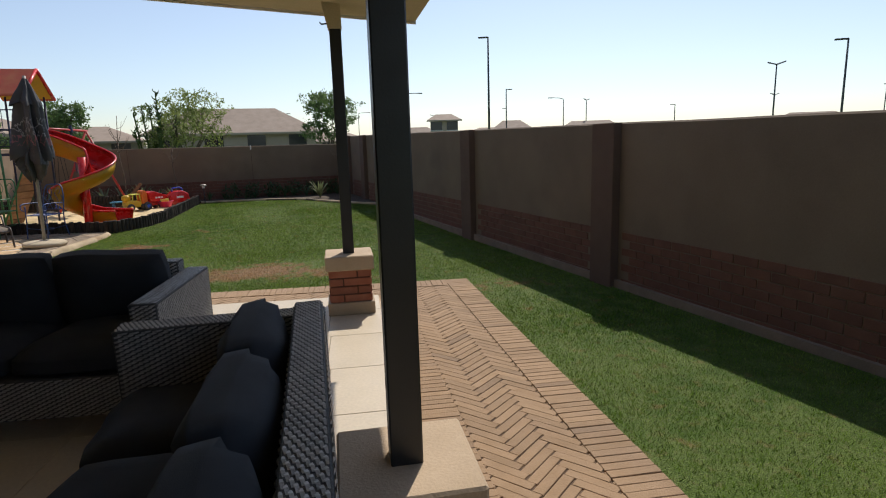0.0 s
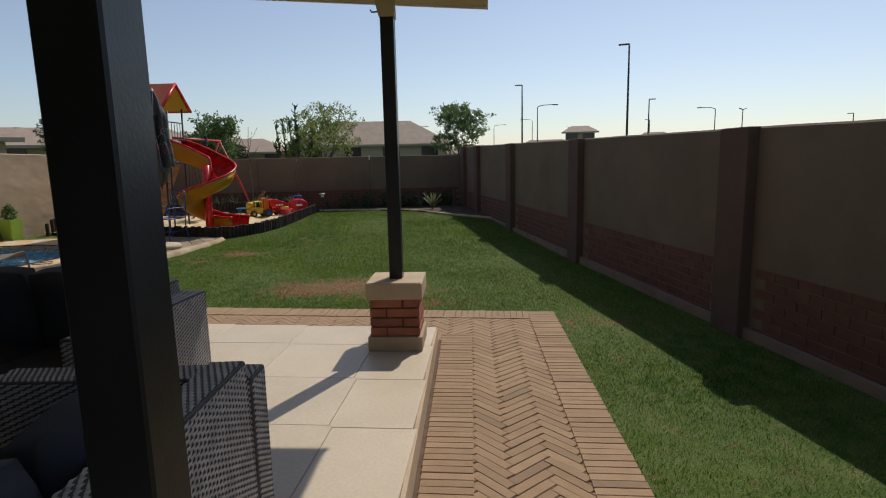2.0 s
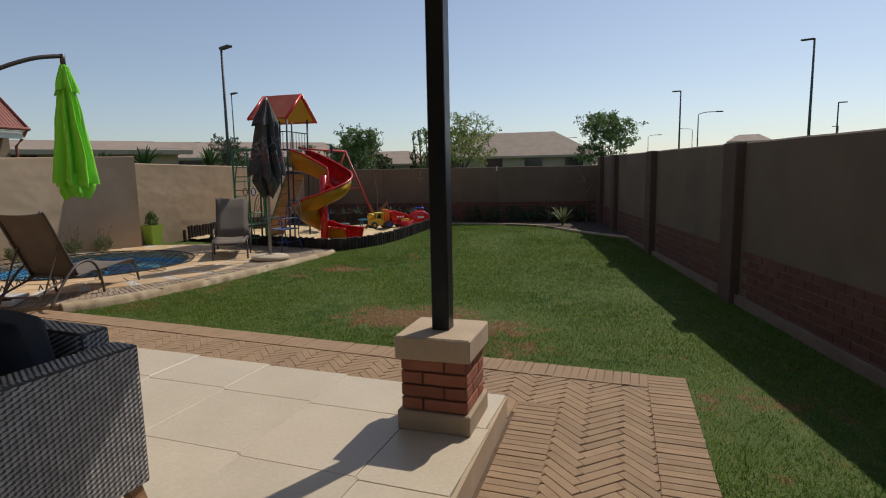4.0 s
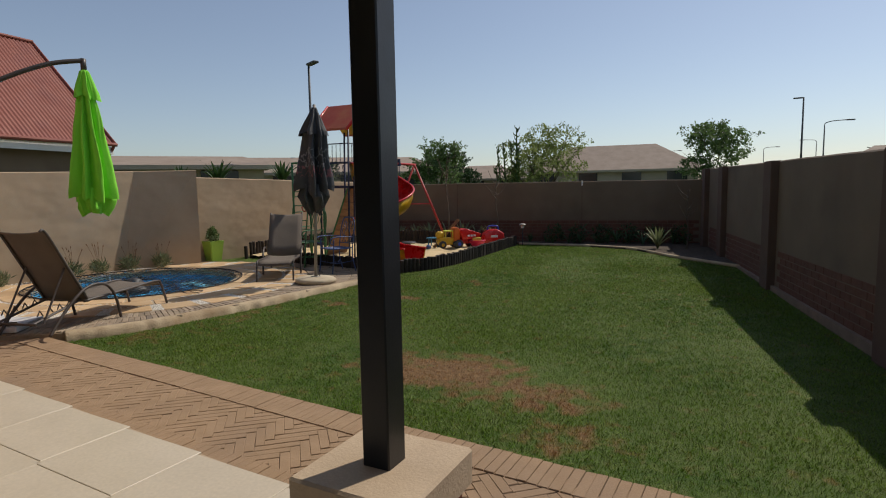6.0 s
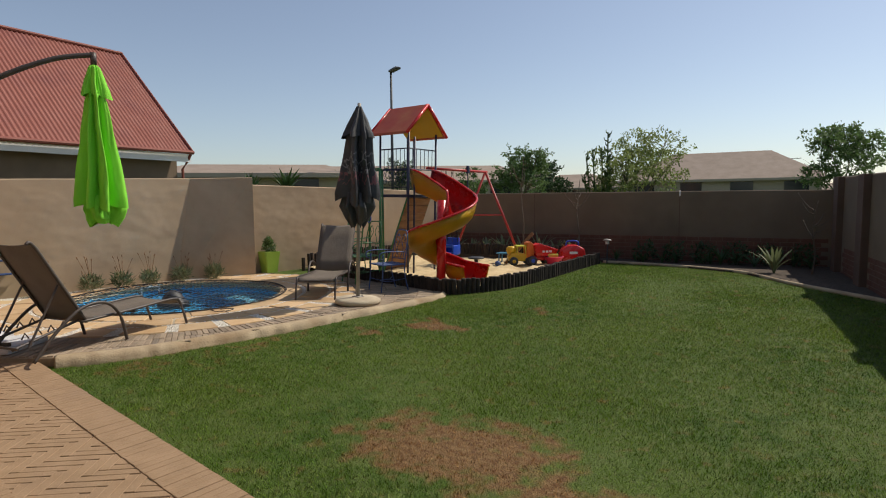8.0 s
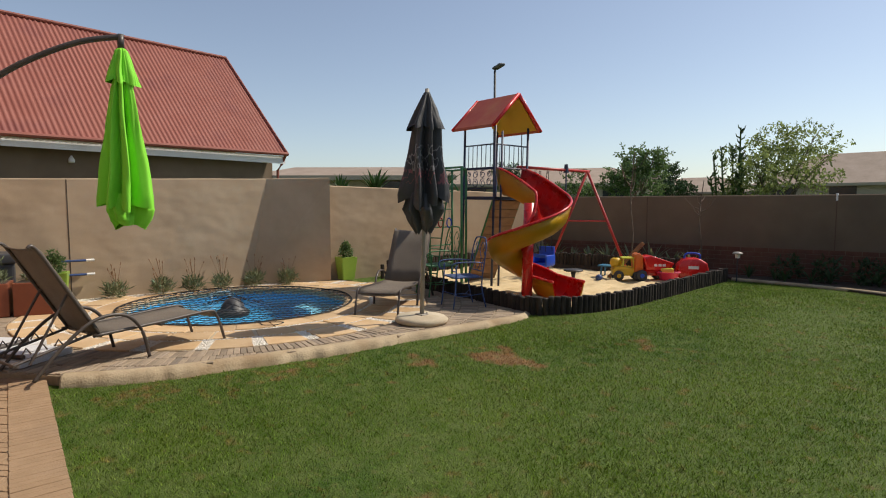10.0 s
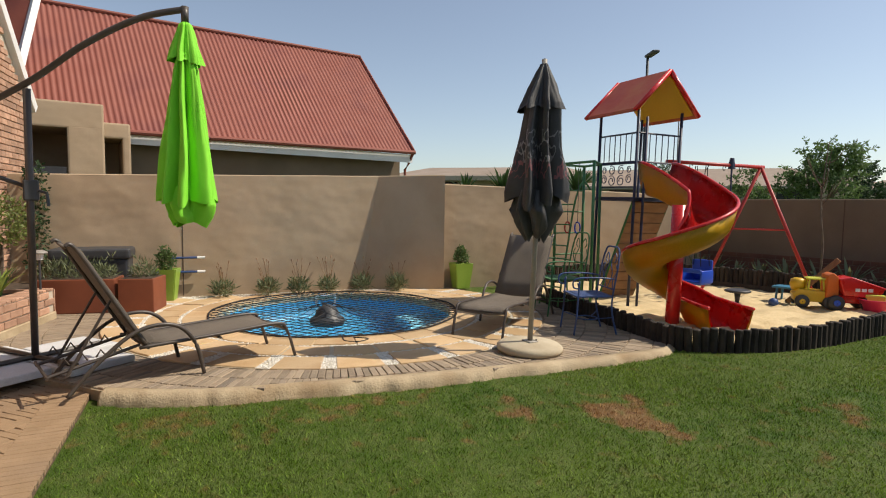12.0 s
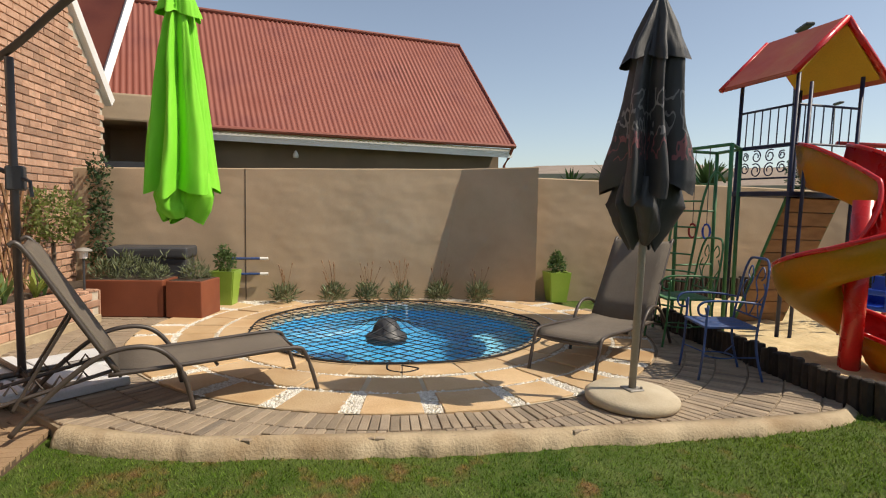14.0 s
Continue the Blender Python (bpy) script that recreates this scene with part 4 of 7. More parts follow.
for k2 in (0, -1):
    bm = bmesh.new()
    tube(bm, [s[k2] for s in secs], 0.019, 8)
    part("rim", bm, M_RED, slide, "rounded red rim", True)

# ---- swing frame ----
swing = thing("swing_set", "red steel swing frame with hanging ropes and baby seat", "swing")
T0, T1 = Vector((-3.80, 14.45, 2.05)), Vector((-3.32, 15.95, 2.02))
bm = bmesh.new()
tube(bm, [T0, T1 + (T1 - T0) * 0.03], 0.025, 8)
part("top_bar", bm, M_REDSTEEL, swing, smooth=True)
for foot in ((-2.62, 16.3, 0.08), (-4.05, 15.72, 0.08)):
    bm = bmesh.new()
    tube(bm, [T1, foot], 0.024, 8)
    part("leg", bm, M_REDSTEEL, swing, smooth=True)
bm = bmesh.new()
a, b = T1.lerp(Vector((-2.62, 16.3, 0.08)), 0.46), T1.lerp(Vector((-4.05, 15.72, 0.08)), 0.46)
tube(bm, [a, b], 0.016, 6)
part("cross_bar", bm, M_REDSTEEL, swing)
for s in (0.25, 0.42, 0.60, 0.78):
    p = T0.lerp(T1, s)
    bm = bmesh.new()
    tube(bm, [p + Vector((0.02 * math.cos(k2), 0, -0.045 + 0.035 * math.sin(k2))) for k2 in [i * 0.7 for i in range(9)]], 0.006, 5)
    part("hook", bm, M_DARKPLASTIC, swing)
sp = T0.lerp(T1, 0.36)
bm = bmesh.new()
for dx in (-0.12, 0.12):
    for dy in (-0.1, 0.1):
        tube(bm, [(sp.x + dx * 0.1, sp.y + dy * 1.2, 2.0), (sp.x + dx, sp.y + dy, 0.62)], 0.006, 5)
part("rope", bm, M_NET, swing)
bm = bmesh.new()
seat_m = Matrix.Translation((sp.x, sp.y, 0.02))
box(bm, (-0.15, -0.14, 0.34), (0.15, 0.14, 0.39), seat_m, 0.018, 2)
box(bm, (-0.15, 0.11, 0.36), (0.15, 0.15, 0.68), seat_m, 0.018, 2)
for side in (-1, 1):
    box(bm, (side * 0.15 - 0.015, -0.14, 0.36), (side * 0.15 + 0.015, 0.14, 0.54), seat_m, 0.012, 2)
box(bm, (-0.15, -0.15, 0.50), (0.15, -0.12, 0.56), seat_m, 0.012, 2)
part("baby_seat", bm, M_BLUEP, swing, "blue moulded bucket seat", True)
bm = bmesh.new()
p = T0.lerp(T1, 0.68)
tube(bm, [p, p + Vector((0, 0, -0.95))], 0.012, 6)
tube(bm, [p + Vector((0, 0, -0.05)), p + Vector((0.0, 0.0, 0.10))], 0.05, 8, r1=0.03)
part("hanging_bar", bm, M_NAVY, swing)

# ---- climbing frame ----
climb = thing("climbing_frame", "green steel climbing frame with ladder and hanging rings", "climbing frame")
G = {"nl": (-4.72, 13.30), "nr": (-4.02, 13.28), "fl": (-4.72, 13.85), "fr": (-4.3, 13.72)}
for k2, (x, y) in G.items():
    bm = bmesh.new()
    tube(bm, [(x, y, 0.02), (x, y, 2.0)], 0.02, 8)
    part("post", bm, M_GREEN, climb, smooth=True)
for a, b in (("nl", "nr"), ("nr", "fr"), ("fr", "fl"), ("fl", "nl")):
    bm = bmesh.new()
    tube(bm, [(*G[a], 2.0), (*G[b], 2.0)], 0.018, 6)
    part("top_bar", bm, M_GREEN, climb)
for z in (0.45, 0.75, 1.05, 1.35, 1.65):
    bm = bmesh.new()
    tube(bm, [(*G["fl"], z), (*G["nl"], z)], 0.012, 6)
    part("rung", bm, M_GREEN, climb)
for side in (0, 1):
    bm = bmesh.new()
    o = Vector((0.30 * side, 0.05 * side, 0))
    tube(bm, bez([Vector((-4.62, 12.95, 0.1)) + o, Vector((-4.62, 13.1, 0.9)) + o, Vector((-4.62, 13.22, 1.5)) + o, Vector((-4.62, 13.36, 1.75)) + o, Vector((-4.62, 13.5, 1.65)) + o], 6), 0.013, 6)
    part("ladder_rail", bm, M_GREEN, climb)
for z in (0.35, 0.62, 0.9, 1.18, 1.45):
    bm = bmesh.new()
    f = (z - 0.1) / 1.4
    o = Vector((-4.62, 12.95 + 0.27 * f, z))
    tube(bm, [o, o + Vector((0.30, 0.05, 0))], 0.01, 6)
    part("rung", bm, M_GREEN, climb)
for dx, material in ((0.35, M_REDSTEEL), (0.62, M_BLUEP)):
    bm = bmesh.new()
    c = Vector((*G["nl"], 0)).lerp(Vector((*G["nr"], 0)), dx)
    tube(bm, [(c.x, c.y, 2.0), (c.x, c.y, 1.22)], 0.004, 5)
    part("ring_chain", bm, M_DARKPLASTIC, climb)
    bm = bmesh.new()
    d = (Vector((*G["nr"], 0)) - Vector((*G["nl"], 0))).normalized()
    tube(bm, [c + d * 0.05 * math.cos(a) + Vector((0, 0, 1.14 + 0.075 * math.sin(a))) for a in [i * 0.5236 for i in range(12)]], 0.011, 6, closed=True)
    part("ring", bm, material, climb, "painted hand ring")

# ---- sun loungers ----
def lounger(m, tilt, label):
    th = thing("sun_lounger", label, "lounger", m, "loungers by the pool")
    w, seat_z, BL = 0.27, 0.28, 0.82
    for sx in (-1, 1):
        bm = bmesh.new()
        tube(bm, bez([(sx * w, 0.62, seat_z - 0.02), (sx * w, 1.2, seat_z), (sx * w, 1.66, seat_z + 0.02), (sx * w, 1.76, seat_z - 0.04), (sx * w, 1.84, 0.0)], 6), 0.014, 8)
        part("side_rail", bm, M_BRONZE, th, smooth=True)
        bm = bmesh.new()
        tube(bm, bez([(sx * (w + 0.03), 0.17, 0.0), (sx * (w + 0.035), 0.36, 0.21), (sx * (w + 0.04), 0.60, 0.39), (sx * (w + 0.04), 0.84, 0.405), (sx * (w + 0.035), 0.99, 0.26), (sx * (w + 0.03), 1.06, 0.0)], 7), 0.015, 8)
        part("arm", bm, M_BRONZE, th, "curved tubular arm and leg", True)
        # back frame
        bm = bmesh.new()
        hx, hy, hz = sx * w, 0.66 - BL * math.cos(tilt), seat_z + BL * math.sin(tilt)
        tube(bm, bez([(hx, 0.66, seat_z), (hx, 0.66 - 0.42 * math.cos(tilt), seat_z + 0.42 * math.sin(tilt)), (hx, hy, hz), (hx, hy - 0.06, hz + 0.015)], 6), 0.014, 8)
        part("back_rail", bm, M_BRONZE, th, smooth=True)
        bm = bmesh.new()
        mid = Vector((sx * (w - 0.04), 0.66 - 0.40 * math.cos(tilt), seat_z + 0.40 * math.sin(tilt)))
        tube(bm, [mid, (sx * (w - 0.04), 0.18, 0.12)], 0.010, 6)
        for k in range(4):
            c = Vector((sx * (w - 0.06), 0.14 + 0.11 * k, 0.20 + 0.012 * k))
            tube(bm, [c, c + Vector((0, 0.03, 0.05)), c + Vector((0, 0.06, 0.0))], 0.007, 5)
        tube(bm, [(sx * (w - 0.06), 0.06, 0.13), (sx * (w - 0.06), 0.64, 0.27)], 0.012, 6)
        part("recline_brace", bm, M_BRONZE, th, "notched reclining brace")
    for y, z in ((0.07, 0.14), (0.68, seat_z - 0.03), (1.74, seat_z - 0.03), (1.2, seat_z - 0.03)):
        bm = bmesh.new()
        tube(bm, [(-w, y, z), (w, y, z)], 0.011, 6)
        part("cross_bar", bm, M_BRONZE, th)

    def sheet(pts, thick=0.012):
        bm = bmesh.new()
        rows = []
        for y, z in pts:
            rows.append([bm.verts.new((-w + 2 * w * i / 6, y, z - 0.02 * math.sin(math.pi * i / 6))) for i in range(7)])
        for a, b in zip(rows, rows[1:]):
            for i in range(6):
                bm.faces.new((a[i], a[i + 1], b[i + 1], b[i]))
        bmesh.ops.recalc_face_normals(bm, faces=bm.faces[:])
        bmesh.ops.solidify(bm, geom=bm.faces[:], thickness=thick)
        return bm
    part("seat_sling", sheet([(0.66, seat_z), (0.9, seat_z - 0.01), (1.2, seat_z), (1.5, seat_z + 0.012), (1.68, seat_z + 0.018), (1.76, seat_z - 0.03)]), M_SLING, th, "taut brown mesh seat", True)
    ct, st = math.cos(tilt), math.sin(tilt)
    part("back_sling", sheet([(0.68 - s * ct, seat_z + s * st + (0.01 if s else 0)) for s in (0.0, 0.2, 0.4, 0.6, BL - 0.02)] + [(0.66 - (BL + 0.05) * ct, seat_z + BL * st + 0.02)]), M_SLING, th, "raised brown mesh backrest", True)
    return th


def facing(x, y, dx, dy, z=DECK_Z + 0.006):
    """A pose at x, y whose own y axis points along dx, dy."""
    return Matrix.Translation((x, y, z)) @ Matrix.Rotation(math.atan2(-dx, dy), 4, "Z")


lounger(facing(-3.66, 7.40, -0.166, 0.986), radians(60), "brown mesh sun lounger with raised back beside the lawn")
lounger(facing(-4.36, 12.62, 0.50, -0.87), radians(54), "brown mesh sun lounger with upright back beside the pool")


# ---- folded parasols ----
def folded_canopy(profile, folds, seed, seg=96, hem=0.03, turn=0.0):
    """Cloth gathered round a pole in overlapping pleats: (z, radius, depth of the pleats) from hem to top."""
    r = random.Random(seed)
    ph = [r.uniform(0, 6.28) for _ in range(4)]
    big = [r.uniform(0.55, 1.25) for _ in range(folds)]
    lip = [r.uniform(0.62, 0.86) for _ in range(folds)]
    prof = []
    for (z0, r0, f0), (z1, r1, f1) in zip(profile, profile[1:]):
        for k in range(9):
            s = k / 9
            prof.append((z0 + (z1 - z0) * s, r0 + (r1 - r0) * s, f0 + (f1 - f0) * s))
    prof.append(profile[-1])
    low, high = profile[0][0], profile[-1][0]
    bm = bmesh.new()
    rows = []
    for j, (z, rad, f) in enumerate(prof):
        row = []
        for i in range(seg):
            a = 2 * math.pi * i / seg
            up = (z - low) / (high - low)
            u = (a + turn) / (2 * math.pi) * folds + 0.22 * math.sin(2 * a + ph[0]) + 0.10 * math.sin(up * 5 + ph[1])
            k, t = int(math.floor(u)) % folds, u - math.floor(u)
            # a pleat swells slowly to its lip and tucks back under the next one
            w = smoothstep(t / lip[k]) if t < lip[k] else 1 - smoothstep((t - lip[k]) / (1 - lip[k]))
            w = (2 * w - 1) * big[k]
            c, q = math.cos(a), math.sin(a)
            crease = 0.020 * noise.noise((c * 3.2, q * 3.2, z * 3 + seed)) + 0.010 * noise.noise((c * 8, q * 8, z * 2.2 + seed))
            rr = max(0.006, rad * (1 + f * w * 0.8) + crease * min(1, rad / 0.1))
            dz = -hem * (0.8 * w + 0.5 * math.sin(2 * a + ph[2])) * max(0, 1 - j / 9)
            row.append(bm.verts.new((rr * c, rr * q, z + dz)))
        rows.append(row)
    for a, b in zip(rows, rows[1:]):
        for i in range(seg):
            bm.faces.new((a[i], a[(i + 1) % seg], b[(i + 1) % seg], b[i]))
    bm.faces.new(rows[-1])
    return bm


arm_tip = Vector((-3.74, 8.44, 2.86))
base = Vector((-4.40, 7.40, DECK_Z))
lime = thing("cantilever_umbrella", "closed lime green cantilever umbrella on a dark curved arm", "umbrella")
bm = bmesh.new()
tube(bm, [base + Vector((0, 0, 0.05)), Vector((-4.30, 7.42, 2.24))], 0.026, 10)
post = part("post", bm, M_BRONZE, lime, "dark bronze steel post", True)
bm = bmesh.new()
tube(bm, bez([(-4.86, 6.30, 1.55), (-4.62, 6.85, 1.93), (-4.30, 7.42, 2.28), (-4.08, 7.8, 2.58), (-3.88, 8.15, 2.78), arm_tip], 8), 0.024, 10)
part("arm", bm, M_BRONZE, lime, "curved bronze steel arm", True)
bm = bmesh.new()
tube(bm, [(-4.36, 7.41, 1.50), (-4.55, 6.95, 1.68), (-4.70, 6.6, 1.72)], 0.016, 8)
part("strut", bm, M_BRONZE, lime, smooth=True)
bm = bmesh.new()
box(bm, (-0.045, -0.05, 1.40), (0.045, 0.05, 1.56), Matrix.Translation((-4.35, 7.42, 0)), 0.01)
tube(bm, [(-4.32, 7.46, 1.48), (-4.26, 7.52, 1.46), (-4.25, 7.53, 1.36)], 0.012, 6)
part("crank", bm, M_DARKPLASTIC, lime, "dark plastic crank housing")
bm = bmesh.new()
tube(bm, [arm_tip + Vector((0, 0, 0.02)), arm_tip + Vector((0, 0, -0.10))], 0.028, 8)
tube(bm, [arm_tip + Vector((0, 0, -0.1)), arm_tip + Vector((0, 0, -1.5))], 0.016, 8)
part("hub", bm, M_BRONZE, lime, smooth=True)
for ang in (0.55, 2.12, 3.69, 5.26):
    bm = bmesh.new()
    tube(bm, [base + Vector((0, 0, 0.085)), base + Vector((0.52 * math.cos(ang), 0.52 * math.sin(ang), 0.085))], 0.02, 6)
    part("foot_bar", bm, M_BRONZE, lime)
can = folded_canopy([(-1.45, 0.19, 0.44), (-1.38, 0.184, 0.48), (-1.1, 0.15, 0.54), (-0.75, 0.112, 0.52), (-0.45, 0.08, 0.42), (-0.33, 0.056, 0.25)], 7, 3, seg=168, hem=0.035)
bmesh.ops.translate(can, vec=arm_tip, verts=can.verts[:])
part("lining", folded_canopy([(-1.62, 0.09, 0.5), (-1.57, 0.125, 0.5), (-1.48, 0.145, 0.45), (-1.34, 0.13, 0.3)], 5, 17, hem=0.03), M_LIME, lime, "gathered inner hem of the cloth", True).matrix_basis = Matrix.Translation(arm_tip)
part("canopy", can, M_LIME, lime, "bright lime green folded cloth", True)
can = folded_canopy([(-0.40, 0.115, 0.42), (-0.34, 0.10, 0.4), (-0.22, 0.07, 0.35), (-0.12, 0.045, 0.2), (-0.10, 0.03, 0.1)], 5, 8, hem=0.03)
bmesh.ops.translate(can, vec=arm_tip, verts=can.verts[:])
part("vent_cap", can, M_LIME, lime, "lime green vent flap", True)
for i, (x, y, r) in enumerate(((-4.26, 7.72, 0.6), (-4.78, 7.64, 0.6), (-4.14, 7.16, 0.6), (-4.68, 7.08, 0.6))):
    bm = bmesh.new()
    box(bm, (-0.26, -0.26, 0), (0.26, 0.26, 0.06), None, 0.015, 2)
    sl = part("umbrella_slab", bm, M_SLABW)
    sl.matrix_basis = Matrix.Translation((x, y, DECK_Z + 0.004)) @ Matrix.Rotation(0.55, 4, "Z")
    tagged(sl, "pale concrete ballast slab on the umbrella foot", "slab", "ballast slabs")

blk = thing("market_umbrella", "closed faded black umbrella with worn printing on a round base", "umbrella", Matrix.Translation((-2.79, 11.14, DECK_Z)) @ Matrix.Rotation(-0.014, 4, "X") @ Matrix.Rotation(0.026, 4, "Y"))
bm = bmesh.new()
lathe(bm, [(0.26, 0.0), (0.295, 0.015), (0.30, 0.05), (0.27, 0.075), (0.08, 0.088), (0.03, 0.09)], 36)
part("base", bm, M_CONCRETE, blk, "round cast concrete base", True)
bm = bmesh.new()
box(bm, (-0.055, -0.055, 0.085), (0.055, 0.055, 0.1), None, 0.004)
tube(bm, [(0.04, 0.04, 0.09), (0.04, 0.04, 0.115)], 0.008, 6)
part("base_plate", bm, M_GALV, blk)
bm = bmesh.new()
tube(bm, [(0, 0, 0.09), (0, 0, 2.6)], 0.024, 10)
part("pole", bm, M_GALV, blk, "weathered grey pole", True)
can = folded_canopy([(1.36, 0.222, 0.5), (1.44, 0.222, 0.55), (1.62, 0.195, 0.58), (1.85, 0.165, 0.55), (2.05, 0.148, 0.5), (2.2, 0.14, 0.42), (2.3, 0.11, 0.2)], 6, 21, seg=168, hem=0.075)
part("lining", folded_canopy([(1.05, 0.06, 0.4), (1.12, 0.11, 0.55), (1.28, 0.165, 0.55), (1.46, 0.15, 0.3)], 5, 33, hem=0.05), M_BLACKCLOTH, blk, "ragged gathered hem of the cloth", True)
part("canopy", can, M_PRINTED, blk, "faded black folded cloth", True)
can = folded_canopy([(2.17, 0.178, 0.32), (2.22, 0.165, 0.32), (2.36, 0.11, 0.35), (2.5, 0.052, 0.3), (2.56, 0.03, 0.1)], 6, 4, hem=0.03)
part("vent_cap", can, M_BLACKCLOTH, blk, "faded black vent flap", True)
bm = bmesh.new()
lathe(bm, [(0.012, 2.55), (0.02, 2.57), (0.012, 2.6), (0.004, 2.61)], 10)
part("finial", bm, M_DARKPLASTIC, blk)


# ---- scrolled metal garden chairs ----
def scroll_chair(m, material, label, group=""):
    th = thing("garden_chair", label, "chair", m, "scrolled metal chairs")
    w, d, sz = 0.22, 0.21, 0.44
    for sx in (-1, 1):
        bm = bmesh.new()
        tube(bm, bez([(sx * w, d + 0.03, 0.0), (sx * w, d, 0.25), (sx * w, d - 0.01, sz), (sx * (w - 0.0), d - 0.02, 0.62)], 5), 0.011, 6)
        part("leg", bm, material, th, smooth=True)
        bm = bmesh.new()
        tube(bm, bez([(sx * w, -d - 0.06, 0.0), (sx * w, -d, 0.25), (sx * w, -d, sz), (sx * w, -d - 0.05, 0.75), (sx * (w - 0.03), -d - 0.08, 0.93)], 6), 0.011, 6)
        part("leg", bm, material, th, smooth=True)
        bm = bmesh.new()
        pts = bez([(sx * w, -d - 0.02, 0.64), (sx * (w + 0.03), -d + 0.15, 0.66), (sx * (w + 0.03), d - 0.02, 0.66), (sx * (w + 0.02), d + 0.06, 0.62), (sx * (w + 0.01), d + 0.05, 0.55), (sx * w, d - 0.01, 0.54), (sx * w, d, 0.60)], 6)
        tube(bm, pts, 0.010, 6)
        part("arm", bm, material, th, "scrolled arm", True)
    bm = bmesh.new()
    tube(bm, [(-w, d, sz), (w, d, sz), (w, -d, sz), (-w, -d, sz)], 0.011, 6, closed=True)
    part("seat_frame", bm, material, th)
    for i in range(9):
        x = -w + 0.03 + (2 * w - 0.06) * i / 8
        bm = bmesh.new()
        box(bm, (x - 0.018, -d, sz + 0.002), (x + 0.018, d, sz + 0.010), None, 0.002)
        part("slat", bm, material, th)
    bm = bmesh.new()
    tube(bm, bez([(-w + 0.03, -d - 0.08, 0.92), (-w + 0.08, -d - 0.09, 0.99), (0, -d - 0.095, 1.0), (w - 0.08, -d - 0.09, 0.99), (w - 0.03, -d - 0.08, 0.92)], 6), 0.011, 6)
    part("back_frame", bm, material, th)
    bm = bmesh.new()
    tube(bm, [(-w, -d - 0.015, 0.52), (w, -d - 0.015, 0.52)], 0.008, 6)
    part("back_rail", bm, material, th)
    bm = bmesh.new()
    for sx in (-1, 1):
        tube(bm, bez([(sx * 0.02, -d - 0.02, 0.52), (sx * 0.10, -d - 0.04, 0.68), (sx * 0.03, -d - 0.06, 0.82), (sx * 0.09, -d - 0.08, 0.93), (sx * 0.14, -d - 0.075, 0.86), (sx * 0.10, -d - 0.07, 0.82)], 6), 0.006, 5)
        tube(bm, bez([(sx * 0.17, -d - 0.02, 0.52), (sx * 0.12, -d - 0.04, 0.62), (sx * 0.19, -d - 0.055, 0.72), (sx * 0.15, -d - 0.065, 0.80)], 6), 0.006, 5)
    part("back_scroll", bm, material, th, "scrolled wire back")
    bm = bmesh.new()
    tube(bm, [(0.12 * math.cos(a), 0.12 * math.sin(a), 0.16) for a in [i * 0.3927 for i in range(16)]], 0.007, 5, closed=True)
    for sx in (-1, 1):
        for sy in (-1, 1):
            tube(bm, [(sx * 0.085, sy * 0.085, 0.16), (sx * w, sy * (d + 0.01), 0.20)], 0.006, 5)
    part("stretcher", bm, material, th)
    return th


scroll_chair(facing(-3.1, 12.22, -0.42, -0.90) @ Matrix.Scale(0.9, 4), M_BLUE, "blue painted scrolled metal garden chair on the terrace")
scroll_chair(facing(-4.02, 12.72, -0.35, -0.93), M_GREEN, "green painted scrolled metal garden chair beside the sand pit")


# ---- wicker sofas ----
def weave_panel(bm, p, u, v, nu, nv, wide, rise_=0.004):
    """Woven strands over a flat panel: p a corner, u and v its sides."""
    u, v = Vector(u), Vector(v)
    n = u.cross(v).normalized()
    for j in range(nv):
        for i in range(nu):
            if (i + j) % 2:
                continue
            fa, fb = max(0.0, (i - 0.42) / nu), min(1.0, (i + 1.42) / nu)
            fm = (fa + fb) / 2
            ja, jb = (j + 0.04) / nv, (j + 0.96) / nv
            sl = 0.45 / nv
            hi = n * rise_
            q = [Vector(p) + u * a + v * b + h for a, b, h in ((fa, max(0, ja - sl), n * 0), (fm, ja, hi), (fb, min(1, ja + sl), n * 0), (fb, min(1, jb + sl), n * 0), (fm, jb, hi), (fa, max(0, jb - sl), n * 0))]
            q = [bm.verts.new(x) for x in q]
            bm.faces.new((q[0], q[1], q[4], q[5]))
            bm.faces.new((q[1], q[2], q[3], q[4]))


def wicker_block(name, lo, hi, parent, skip=(), cell=0.021):
    """A wicker-clad block with woven faces."""
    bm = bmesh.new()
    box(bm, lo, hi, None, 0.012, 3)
    b = part(name, bm, M_WICKSHADE, parent)
    bm = bmesh.new()
    x0, y0, z0 = [a + 0.007 for a in lo]
    x1, y1, z1 = [a - 0.007 for a in hi]
    e = 0.0065
    faces = {"-x": ((x0 - e, y1, z0), (0, y0 - y1, 0), (0, 0, z1 - z0)), "+x": ((x1 + e, y0, z0), (0, y1 - y0, 0), (0, 0, z1 - z0)),
             "-y": ((x0, y0 - e, z0), (x1 - x0, 0, 0), (0, 0, z1 - z0)), "+y": ((x1, y1 + e, z0), (x0 - x1, 0, 0), (0, 0, z1 - z0)),
             "+z": ((x0, y0, z1 + e), (x1 - x0, 0, 0), (0, y1 - y0, 0))}
    for k, (p, u, v) in faces.items():
        if k in skip:
            continue
        nu = max(2, round(Vector(u).length / cell))
        nv = max(2, round(Vector(v).length / (cell * 0.45)))
        weave_panel(bm, p, u, v, nu, nv, 0.8, 0.005)
    part("weave", bm, M_WICKER, b, "woven grey synthetic strands")
    return b


